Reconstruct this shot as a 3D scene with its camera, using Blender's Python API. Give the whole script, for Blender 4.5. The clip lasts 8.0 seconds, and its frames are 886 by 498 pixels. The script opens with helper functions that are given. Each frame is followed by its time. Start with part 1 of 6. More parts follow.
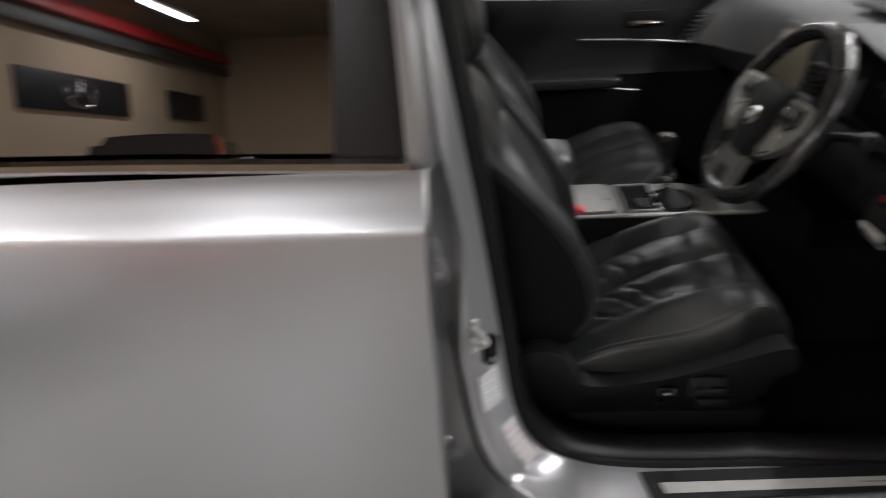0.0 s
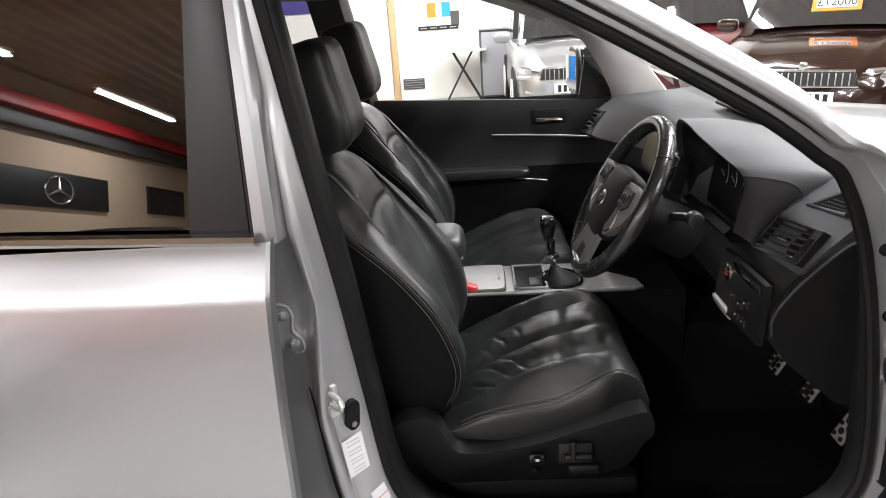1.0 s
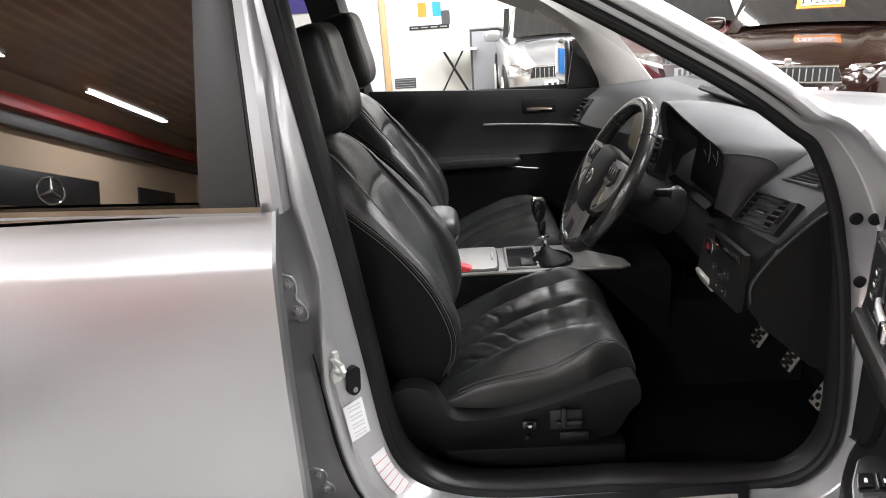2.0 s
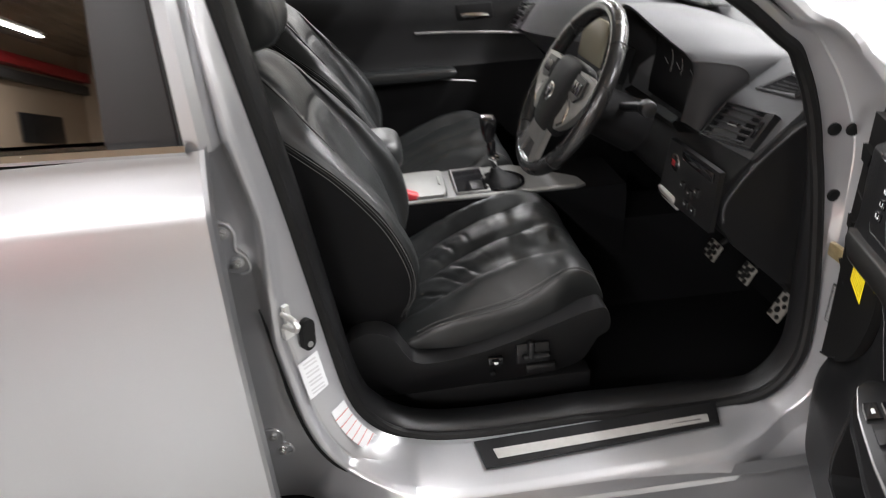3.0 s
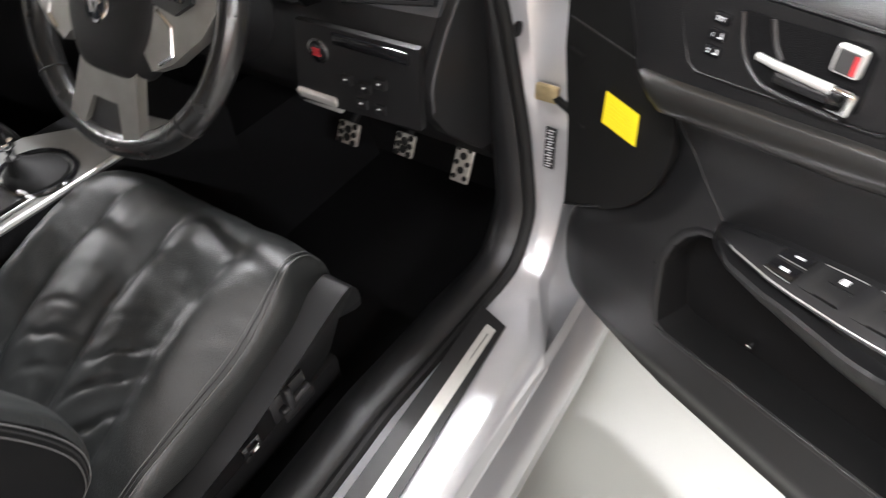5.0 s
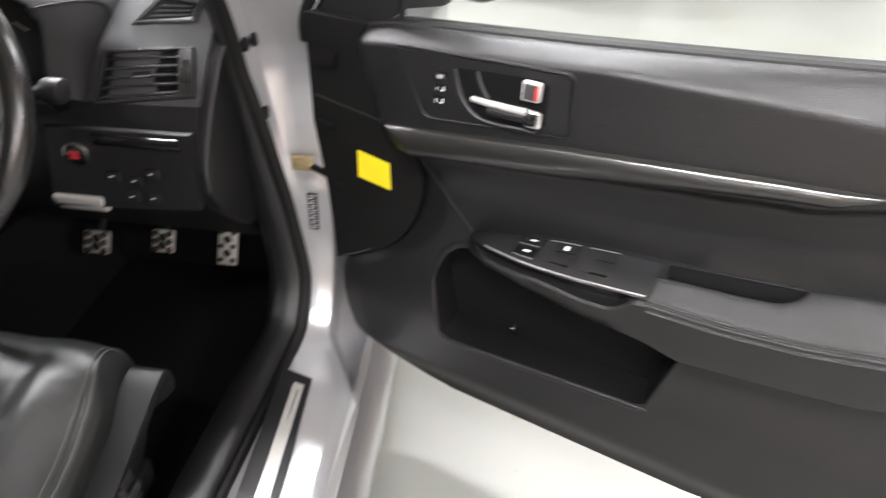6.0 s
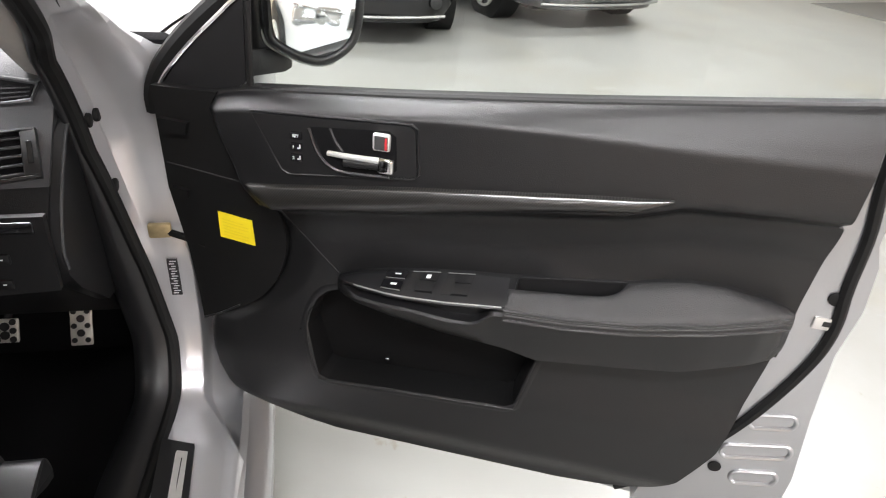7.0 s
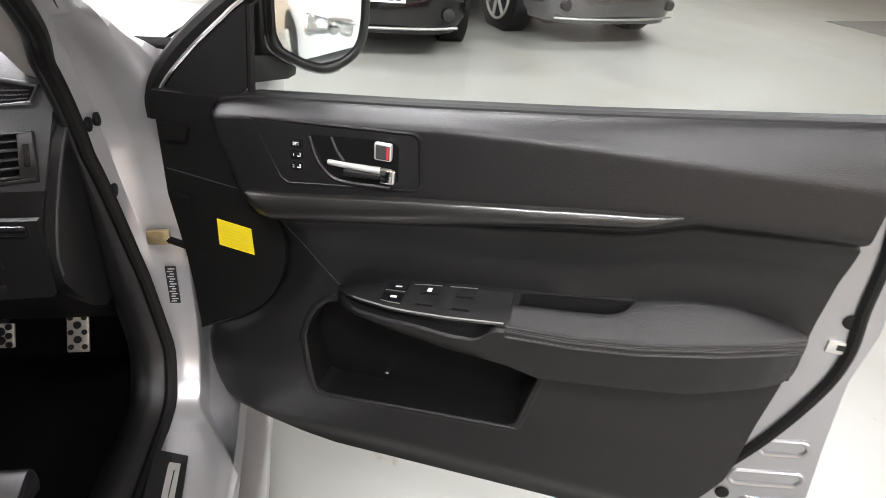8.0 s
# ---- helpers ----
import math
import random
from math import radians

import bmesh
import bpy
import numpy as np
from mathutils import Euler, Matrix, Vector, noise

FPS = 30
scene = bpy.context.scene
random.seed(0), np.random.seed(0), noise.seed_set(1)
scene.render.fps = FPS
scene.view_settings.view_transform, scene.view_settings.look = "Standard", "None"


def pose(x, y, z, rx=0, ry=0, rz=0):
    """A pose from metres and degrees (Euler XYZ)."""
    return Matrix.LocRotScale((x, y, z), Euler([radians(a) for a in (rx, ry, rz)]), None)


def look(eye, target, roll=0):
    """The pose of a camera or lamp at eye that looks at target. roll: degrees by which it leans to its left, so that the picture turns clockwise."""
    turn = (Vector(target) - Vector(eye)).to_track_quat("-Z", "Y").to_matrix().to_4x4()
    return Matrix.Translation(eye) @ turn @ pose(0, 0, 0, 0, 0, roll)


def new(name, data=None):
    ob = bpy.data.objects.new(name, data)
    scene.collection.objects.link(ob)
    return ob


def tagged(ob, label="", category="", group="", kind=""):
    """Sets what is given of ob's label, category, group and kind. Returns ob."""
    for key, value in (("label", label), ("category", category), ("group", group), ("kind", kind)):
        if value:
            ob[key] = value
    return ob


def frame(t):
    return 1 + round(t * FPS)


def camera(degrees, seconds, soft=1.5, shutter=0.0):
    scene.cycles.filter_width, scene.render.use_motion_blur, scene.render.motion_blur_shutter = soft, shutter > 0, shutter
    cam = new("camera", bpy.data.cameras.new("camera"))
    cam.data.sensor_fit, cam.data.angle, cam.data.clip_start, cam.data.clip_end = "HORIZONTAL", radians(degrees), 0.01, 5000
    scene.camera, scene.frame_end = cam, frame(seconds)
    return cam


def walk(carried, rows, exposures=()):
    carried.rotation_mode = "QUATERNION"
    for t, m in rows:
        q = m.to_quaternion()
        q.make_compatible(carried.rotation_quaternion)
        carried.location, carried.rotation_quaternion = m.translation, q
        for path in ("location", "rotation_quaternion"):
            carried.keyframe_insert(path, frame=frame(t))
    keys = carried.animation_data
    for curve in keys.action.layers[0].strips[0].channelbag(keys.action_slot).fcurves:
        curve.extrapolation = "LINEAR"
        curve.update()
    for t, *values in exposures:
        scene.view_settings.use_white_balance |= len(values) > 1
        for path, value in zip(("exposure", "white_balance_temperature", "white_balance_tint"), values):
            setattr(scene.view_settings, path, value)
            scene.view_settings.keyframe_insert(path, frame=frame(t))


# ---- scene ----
cam = camera(68.4, 8.0, 0.85, 0.5)
PATH = [
    (0, (0.567, 0.405, 1.468), (0.385, 2.154, 0.516), -4.4),
    (0.2, (0.576, 0.443, 1.467), (0.609, 2.206, 0.522), -2.3),
    (0.5, (0.772, 0.409, 1.443), (0.768, 2.228, 0.612), -1.8),
    (0.7, (0.797, 0.363, 1.431), (0.706, 2.212, 0.673), -2.0),
    (1, (0.814, 0.305, 1.459), (0.686, 2.176, 0.764), -4.0),
    (1.2, (0.8, 0.282, 1.46), (0.68, 2.154, 0.767), -3.7),
    (2.3, (0.818, 0.217, 1.42), (0.721, 2.091, 0.728), -4.3),
    (2.5, (0.838, 0.222, 1.43), (0.719, 2.08, 0.699), -5.4),
    (3, (0.728, 0.374, 1.414), (0.855, 2.129, 0.464), -4.2),
    (3.5, (0.686, 0.526, 1.385), (1.028, 2.181, 0.315), -5.5),
    (4, (0.721, 0.733, 1.374), (1.213, 2.211, 0.12), -5.2),
    (4.5, (0.718, 0.925, 1.341), (1.592, 2.114, -0.009), -3.4),
    (4.7, (0.714, 0.993, 1.335), (1.73, 2.003, -0.061), -3.5),
    (5.8, (0.53, 1.021, 1.383), (2.066, 1.34, 0.143), 1.9),
    (6, (0.496, 1.053, 1.368), (2.113, 1.146, 0.194), 3.6),
    (6.5, (0.444, 1.091, 1.386), (2.102, 0.843, 0.294), 4.1),
    (7, (0.408, 1.099, 1.411), (2.078, 0.716, 0.379), 4.7),
    (7.5, (0.399, 1.097, 1.42), (2.077, 0.686, 0.413), 5.3),
    (8, (0.43, 1.082, 1.4), (2.123, 0.726, 0.396), 5.3),
]
walk(cam, [(t, look(eye, target, roll)) for t, eye, target, roll in PATH], [(0.0, -1.0), (0.3, -0.8), (0.8, -0.2), (2.4, 0.0), (3.0, 0.05), (3.5, 0.2), (4.5, 0.62), (6.2, 0.52), (6.6, 0.42), (7.0, 0.14), (8.0, 0.06)])

# ---- light: fluorescent battens under the ceiling, some added for brightness, a dim grey surround ----
world = bpy.data.worlds.new("garage_air")
scene.world = world
world.use_nodes = True
world.node_tree.nodes["Background"].inputs[0].default_value = (0.9, 0.95, 1.0, 1)
world.node_tree.nodes["Background"].inputs[1].default_value = 0.12
LAMP_POWER = 290.0
CEILING = 4.25
# Battens over the car and bonnet, and the east one, are added for brightness.
BATTENS = [(-5.4, -9.2), (-2.0, -9.2), (-5.4, -4.6), (-2.0, -4.6), (-5.4, -0.9), (-5.4, 4.2), (-0.9, 2.0), (2.9, 2.0), (3.8, 3.3), (3.9, -2.8), (7.8, -3.6), (7.8, 3.4), (11.2, 0.2), (-2.0, 8.6), (0.9, 8.6), (3.9, 8.6), (7.8, 8.6)]
for bx, by in BATTENS:
    lamp = bpy.data.lights.new("batten_light", "AREA")
    lamp.shape, lamp.size, lamp.size_y, lamp.energy = "RECTANGLE", 0.12, 2.6, LAMP_POWER
    lamp.color = (0.985, 0.975, 0.995)
    lamp_ob = new("batten_light", lamp)
    lamp_ob.matrix_world = Matrix.Translation((bx, by, CEILING - 0.36))


# ---- materials ----
def material(name, color, rough=0.5, metal=0.0, coat=0.0, var=0.0, scale=20.0, bump=0.0, bump_scale=200.0, spec=0.5, rough_var=0.0):
    m = bpy.data.materials.new(name)
    m.use_nodes = True
    nt = m.node_tree
    b = nt.nodes["Principled BSDF"]
    b.inputs["Base Color"].default_value = (*color, 1)
    b.inputs["Roughness"].default_value = rough
    b.inputs["Metallic"].default_value = metal
    b.inputs["Coat Weight"].default_value = coat
    b.inputs["Coat Roughness"].default_value = 0.05
    b.inputs["Specular IOR Level"].default_value = spec
    co = nt.nodes.new("ShaderNodeTexCoord")
    if var or rough_var:
        n1 = nt.nodes.new("ShaderNodeTexNoise")
        n1.inputs["Scale"].default_value, n1.inputs["Detail"].default_value = scale, 6
        nt.links.new(co.outputs["Object"], n1.inputs["Vector"])
    if var:
        mix = nt.nodes.new("ShaderNodeMixRGB")
        mix.inputs[1].default_value = (*[c * (1 - var) for c in color], 1)
        mix.inputs[2].default_value = (*[min(1, c * (1 + var)) for c in color], 1)
        nt.links.new(n1.outputs["Fac"], mix.inputs[0])
        nt.links.new(mix.outputs[0], b.inputs["Base Color"])
    if rough_var:
        r = nt.nodes.new("ShaderNodeMapRange")
        r.inputs[3].default_value, r.inputs[4].default_value = rough - rough_var, rough + rough_var
        nt.links.new(n1.outputs["Fac"], r.inputs[0])
        nt.links.new(r.outputs[0], b.inputs["Roughness"])
    if bump:
        n2 = nt.nodes.new("ShaderNodeTexNoise")
        n2.inputs["Scale"].default_value, n2.inputs["Detail"].default_value = bump_scale, 3
        nt.links.new(co.outputs["Object"], n2.inputs["Vector"])
        bp = nt.nodes.new("ShaderNodeBump")
        bp.inputs["Strength"].default_value, bp.inputs["Distance"].default_value = bump, 0.002
        nt.links.new(n2.outputs["Fac"], bp.inputs["Height"])
        nt.links.new(bp.outputs[0], b.inputs["Normal"])
    return m


def glass(name, tint, gloss=0.03):
    m = bpy.data.materials.new(name)
    m.use_nodes = True
    nt = m.node_tree
    nt.nodes.remove(nt.nodes["Principled BSDF"])
    t = nt.nodes.new("ShaderNodeBsdfTransparent")
    t.inputs[0].default_value = (*tint, 1)
    g = nt.nodes.new("ShaderNodeBsdfGlossy")
    g.inputs["Roughness"].default_value = 0.01
    lw = nt.nodes.new("ShaderNodeLayerWeight")
    pw = nt.nodes.new("ShaderNodeMath")
    pw.operation = "POWER"
    pw.inputs[1].default_value = 5.0
    fr = nt.nodes.new("ShaderNodeMath")
    fr.operation = "MULTIPLY_ADD"
    fr.inputs[1].default_value, fr.inputs[2].default_value = 0.9, gloss
    nt.links.new(lw.outputs["Facing"], pw.inputs[0])
    nt.links.new(pw.outputs[0], fr.inputs[0])
    mx = nt.nodes.new("ShaderNodeMixShader")
    nt.links.new(fr.outputs[0], mx.inputs[0])
    nt.links.new(t.outputs[0], mx.inputs[1])
    nt.links.new(g.outputs[0], mx.inputs[2])
    nt.links.new(mx.outputs[0], nt.nodes["Material Output"].inputs[0])
    return m


def emitter(name, color, power):
    m = bpy.data.materials.new(name)
    m.use_nodes = True
    b = m.node_tree.nodes["Principled BSDF"]
    b.inputs["Base Color"].default_value = (*color, 1)
    b.inputs["Emission Color"].default_value = (*color, 1)
    b.inputs["Emission Strength"].default_value = power
    m.cycles.emission_sampling = "NONE"
    return m


SILVER = material("silver_metallic_paint", (0.45, 0.455, 0.47), 0.30, 0.85, 0.6, 0.05, 900.0, 0.0)
JAMB = material("silver_jamb_paint", (0.52, 0.525, 0.54), 0.30, 0.60, 0.4, 0.08, 6.0)
LEATHER = material("black_leather", (0.0085, 0.0097, 0.0097), 0.43, 0, 0, 0.15, 14.0, 0.30, 420.0, 0.7, 0.06)
RIM_LEATHER = material("polished_rim_leather", (0.012, 0.012, 0.012), 0.26, 0, 0, 0.2, 30.0, 0.05, 300.0, 0.7, 0.05)
PAD = material("grained_pad_leather", (0.0135, 0.0135, 0.014), 0.38, 0, 0, 0.15, 14.0, 0.70, 800.0, 0.80, 0.04)
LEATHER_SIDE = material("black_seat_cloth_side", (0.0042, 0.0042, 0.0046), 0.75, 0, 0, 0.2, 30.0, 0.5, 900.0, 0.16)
PLASTIC = material("black_textured_plastic", (0.0085, 0.0085, 0.009), 0.40, 0, 0, 0.15, 25.0, 0.15, 600.0, 0.48)
PANEL = material("charcoal_door_plastic", (0.0080, 0.0080, 0.0085), 0.37, 0, 0, 0.12, 18.0, 0.3, 700.0, 0.50)
SOFT = material("grey_dash_plastic", (0.031, 0.032, 0.034), 0.56, 0, 0, 0.1, 18.0, 0.4, 560.0, 0.50)
DARK = material("dull_black_plastic", (0.0062, 0.0062, 0.0066), 0.62, 0, 0, 0.2, 25.0, 0.35, 700.0, 0.26)
GLOSSY = material("gloss_black_plastic", (0.008, 0.008, 0.009), 0.12, 0, 0.6)
RUBBER = material("black_rubber", (0.0045, 0.0045, 0.0045), 0.60, 0, 0, 0.2, 40.0, 0.0, 200.0, 0.28)
CARPET = material("black_carpet", (0.0055, 0.0055, 0.006), 0.95, 0, 0, 0.4, 160.0, 0.8, 900.0, 0.1)
CHROME = material("chrome", (0.80, 0.80, 0.80), 0.10, 1.0)
ALLOY = material("brushed_alloy", (0.66, 0.65, 0.62), 0.36, 0.6, 0, 0.12, 60.0)
STITCH = material("grey_thread", (0.085, 0.085, 0.083), 0.7)
SATIN = material("satin_silver_trim", (0.42, 0.42, 0.41), 0.38, 0.75, 0, 0.1, 30.0)
APPLIQUE = material("black_pillar_film", (0.007, 0.006, 0.006), 0.34, 0, 0.0, 0.2, 8.0, 0.0, 200.0, 0.32)
RED = material("red_plastic", (0.55, 0.03, 0.04), 0.4)
YELLOW = material("yellow_sticker", (0.85, 0.68, 0.02), 0.5, 0, 0, 0.04, 30.0)
INK = material("black_ink", (0.007, 0.007, 0.007), 0.6)
PRINT = material("faint_grey_print", (0.55, 0.55, 0.56), 0.6)
PAPER = material("white_label_paper", (0.74, 0.75, 0.76), 0.5, 0, 0, 0.04, 60.0)
CLEAR = glass("clear_glass", (0.96, 0.98, 0.97))
TINT = glass("dark_privacy_glass", (0.010, 0.010, 0.011), 0.20)
MIRROR = material("mirror_glass", (0.9, 0.9, 0.92), 0.02, 1.0)
HEADLINER = material("pale_grey_headliner", (0.42, 0.41, 0.39), 0.9, 0, 0, 0.06, 80.0, 0.3, 600.0)
FLOOR = material("pale_grey_painted_concrete", (0.205, 0.205, 0.191), 0.36, 0, 0, 0.10, 1.6, 0.12, 40.0, 0.5, 0.12)
fnt = FLOOR.node_tree
base_in = fnt.nodes["Principled BSDF"].inputs["Base Color"]
was = base_in.links[0].from_socket
for sc, lo, hi, tone in ((0.55, 0.52, 0.72, (0.183, 0.179, 0.160)), (7.0, 0.655, 0.74, (0.157, 0.13, 0.098)), (1.1, 0.55, 0.75, (0.194, 0.187, 0.157)), (2.3, 0.62, 0.68, (0.232, 0.232, 0.22))):
    tc = fnt.nodes.new("ShaderNodeTexCoord")
    tn = fnt.nodes.new("ShaderNodeTexNoise")
    tn.inputs["Scale"].default_value, tn.inputs["Detail"].default_value, tn.inputs["Roughness"].default_value = sc, 8, 0.65
    mr = fnt.nodes.new("ShaderNodeMapRange")
    mr.inputs[1].default_value, mr.inputs[2].default_value = lo, hi
    mx = fnt.nodes.new("ShaderNodeMixRGB")
    mx.inputs[2].default_value = (*tone, 1)
    fnt.links.new(tc.outputs["Object"], tn.inputs["Vector"])
    fnt.links.new(tn.outputs["Fac"], mr.inputs[0])
    fnt.links.new(mr.outputs[0], mx.inputs[0])
    fnt.links.new(was, mx.inputs[1])
    was = mx.outputs[0]
fnt.links.new(was, base_in)
CREAM = material("cream_wall_paint", (0.50, 0.385, 0.275), 0.75, 0, 0, 0.05, 1.2, 0.2, 60.0)
WHITE = material("white_wall_paint", (0.74, 0.73, 0.69), 0.7, 0, 0, 0.04, 1.4, 0.2, 60.0)
ROOFING = material("brown_roof_sheet", (0.29, 0.225, 0.16), 0.65, 0, 0, 0.45, 1.1)
PINK = material("faded_red_print", (0.62, 0.22, 0.19), 0.6)
TUBE = emitter("lit_tube", (1.0, 0.98, 0.95), 14.0)


# ---- mesh helpers ----
def bm_loft(rings, closed=False, cap=False):
    bm = bmesh.new()
    rows = [[bm.verts.new(p) for p in ring] for ring in rings]
    for a, b in zip(rows, rows[1:]):
        n = len(a)
        for i in range(n if closed else n - 1):
            j = (i + 1) % n
            bm.faces.new((a[i], a[j], b[j], b[i]))
    if cap:
        bm.faces.new(rows[0])
        bm.faces.new(list(reversed(rows[-1])))
    bmesh.ops.recalc_face_normals(bm, faces=bm.faces)
    return bm


def bm_tube(path, r, n=10, closed=False, flat=1.0):
    pts = [Vector(p) for p in path]
    rings = []
    ref = None
    for i, p in enumerate(pts):
        a = pts[i - 1] if (i or closed) else p
        b = pts[(i + 1) % len(pts)] if (i + 1 < len(pts) or closed) else p
        d = (b - a).normalized()
        if ref is None:
            ref = d.orthogonal().normalized()
        ref = (ref - d * ref.dot(d)).normalized()
        up = d.cross(ref)
        rr = r(i / (len(pts) - 1)) if callable(r) else r
        rings.append([p + ref * rr * math.cos(2 * math.pi * k / n) + up * rr * flat * math.sin(2 * math.pi * k / n) for k in range(n)])
    if closed:
        rings.append(rings[0])
        bm = bm_loft(rings, True)
        bmesh.ops.remove_doubles(bm, verts=bm.verts, dist=1e-6)
        return bm
    return bm_loft(rings, True, True)


def bm_box(c, size, bev=0.004, seg=2, m=None):
    bm = bmesh.new()
    bmesh.ops.create_cube(bm, size=1)
    for v in bm.verts:
        v.co = Vector((v.co.x * size[0], v.co.y * size[1], v.co.z * size[2]))
    if bev:
        bmesh.ops.bevel(bm, geom=bm.edges[:], offset=min(bev, min(size) * 0.45), segments=seg, profile=0.5, affect="EDGES")
    t = Matrix.Translation(c) @ (m if m else Matrix())
    bmesh.ops.transform(bm, matrix=t, verts=bm.verts)
    return bm


def bm_cyl(c, r, h, axis="z", n=24, bev=0.002, r2=None, m=None):
    bm = bmesh.new()
    bmesh.ops.create_cone(bm, cap_ends=True, segments=n, radius1=r, radius2=r if r2 is None else r2, depth=h)
    if bev:
        es = [e for e in bm.edges if any(len(f.verts) > 4 for f in e.link_faces)]
        bmesh.ops.bevel(bm, geom=es, offset=bev, segments=2, profile=0.5, affect="EDGES")
    rot = {"z": Matrix(), "x": pose(0, 0, 0, 0, 90, 0), "y": pose(0, 0, 0, 90, 0, 0)}[axis]
    bmesh.ops.transform(bm, matrix=Matrix.Translation(c) @ (m if m else rot), verts=bm.verts)
    return bm


def bm_prism(pts, put, lo, hi, bev=0.003, seg=2):
    """A plate of outline pts (a, b), from height lo to hi, laid out by put(a, b, h)."""
    bm = bmesh.new()
    low = [bm.verts.new((a, b, lo)) for a, b in pts]
    top = [bm.verts.new((a, b, hi)) for a, b in pts]
    bm.faces.new(low), bm.faces.new(top)
    for i in range(len(pts)):
        j = (i + 1) % len(pts)
        bm.faces.new((low[i], low[j], top[j], top[i]))
    bmesh.ops.recalc_face_normals(bm, faces=bm.faces)
    if bev:
        es = [e for e in bm.edges if e.verts[0].co.z == hi and e.verts[1].co.z == hi]
        bmesh.ops.bevel(bm, geom=es, offset=bev, segments=seg, profile=0.5, affect="EDGES")
    for v in bm.verts:
        v.co = Vector(put(*v.co))
    bmesh.ops.recalc_face_normals(bm, faces=bm.faces)
    return bm


def bm_pillow(m, half, n=(32, 32), p=5.0, shape=None):
    """A soft block in the frame m: half sizes, roundness p, shape(u, v, top, xyz) bends it."""
    bm = bmesh.new()
    us = [math.sin(math.pi / 2 * (2 * i / n[0] - 1)) for i in range(n[0] + 1)]
    vs = [math.sin(math.pi / 2 * (2 * i / n[1] - 1)) for i in range(n[1] + 1)]
    grids = []
    for top in (1, -1):
        g = []
        for i, u in enumerate(us):
            row = []
            for j, v in enumerate(vs):
                if top < 0 and (i in (0, n[0]) or j in (0, n[1])):
                    row.append(grids[0][i][j])
                    continue
                h = (max(0, 1 - abs(u) ** p) * max(0, 1 - abs(v) ** p)) ** (1 / 3.2)
                # rounded corners in plan
                cu = u * (1 - 0.5 * abs(v) ** 6 * (1 - math.sqrt(max(0, 1 - 0.35 * u * u))))
                cv = v * (1 - 0.5 * abs(u) ** 6 * (1 - math.sqrt(max(0, 1 - 0.35 * v * v))))
                q = Vector((cu * half[0], cv * half[1], top * h * half[2]))
                if shape:
                    q = Vector(shape(u, v, top, q))
                row.append(bm.verts.new(m @ q))
            g.append(row)
        grids.append(g)
        for i in range(n[0]):
            for j in range(n[1]):
                f = (g[i][j], g[i + 1][j], g[i + 1][j + 1], g[i][j + 1])
                bm.faces.new(f if top > 0 else f[::-1])
    bmesh.ops.recalc_face_normals(bm, faces=bm.faces)
    return bm


def merge(*bms):
    out = bmesh.new()
    for b in bms:
        me = bpy.data.meshes.new("tmp")
        b.to_mesh(me)
        b.free()
        out.from_mesh(me)
        bpy.data.meshes.remove(me)
    return out


def thing(name, base, label, category, group="", kind=""):
    ob = new(name)
    ob.location = base
    ob["base"] = list(base)
    ob.empty_display_size = 0.1
    return tagged(ob, label, category, group, kind)


def part(name, bm, mat, parent, label="", sharp=35):
    base = parent["base"]
    me = bpy.data.meshes.new(name)
    bmesh.ops.translate(bm, verts=bm.verts, vec=-Vector(base))
    bm.to_mesh(me)
    bm.free()
    me.shade_smooth()
    me.set_sharp_from_angle(angle=radians(sharp))
    me.materials.append(mat)
    ob = new(name, me)
    ob.parent = parent
    ob["base"] = list(base)
    if label:
        ob["label"] = label
    return ob


def solid(name, bm, mat, base, label, category="", group="", kind="", sharp=35):
    """A thing that is one mesh."""
    me = bpy.data.meshes.new(name)
    bmesh.ops.translate(bm, verts=bm.verts, vec=-Vector(base))
    bm.to_mesh(me)
    bm.free()
    me.shade_smooth()
    me.set_sharp_from_angle(angle=radians(sharp))
    me.materials.append(mat)
    ob = new(name, me)
    ob.location = base
    ob["base"] = list(base)
    return tagged(ob, label, category, group, kind)


def lerp(x, xs, ys):
    return float(np.interp(x, xs, ys))


def smooth(x, a, b):
    t = min(1, max(0, (x - a) / (b - a)))
    return t * t * (3 - 2 * t)


def curve(pts, n):
    """A smooth line of n points through pts (Catmull-Rom)."""
    p = [Vector(q) for q in pts]
    p = [2 * p[0] - p[1]] + p + [2 * p[-1] - p[-2]]
    segs = len(p) - 3
    out = []
    for k in range(n):
        t = k / (n - 1) * segs
        i = min(int(t), segs - 1)
        t -= i
        a, b, c, d = p[i:i + 4]
        out.append(0.5 * (2 * b + (c - a) * t + (2 * a - 5 * b + 4 * c - d) * t * t + (3 * b - a - 3 * c + d) * t ** 3))
    return out


# ---- the garage ----
X0, X1, Y0, Y1 = -6.6, 12.8, -14.6, 11.6
tagged(solid("floor", bm_box(((X0 + X1) / 2, (Y0 + Y1) / 2, -0.1), (X1 - X0, Y1 - Y0, 0.2), 0), FLOOR, (0, 0, 0), "pale grey painted concrete garage floor with scuffs", "floor"), kind="structure")
tagged(solid("wall_north", bm_box(((X0 + X1) / 2, Y1 + 0.1, 2.2), (X1 - X0, 0.2, 4.4), 0), WHITE, (0, Y1, 0), "white painted garage wall", "wall"), kind="structure")
tagged(solid("wall_south", bm_box(((X0 + X1) / 2, Y0 - 0.1, 2.2), (X1 - X0, 0.2, 4.4), 0), CREAM, (0, Y0, 0), "cream painted garage wall", "wall"), kind="structure")
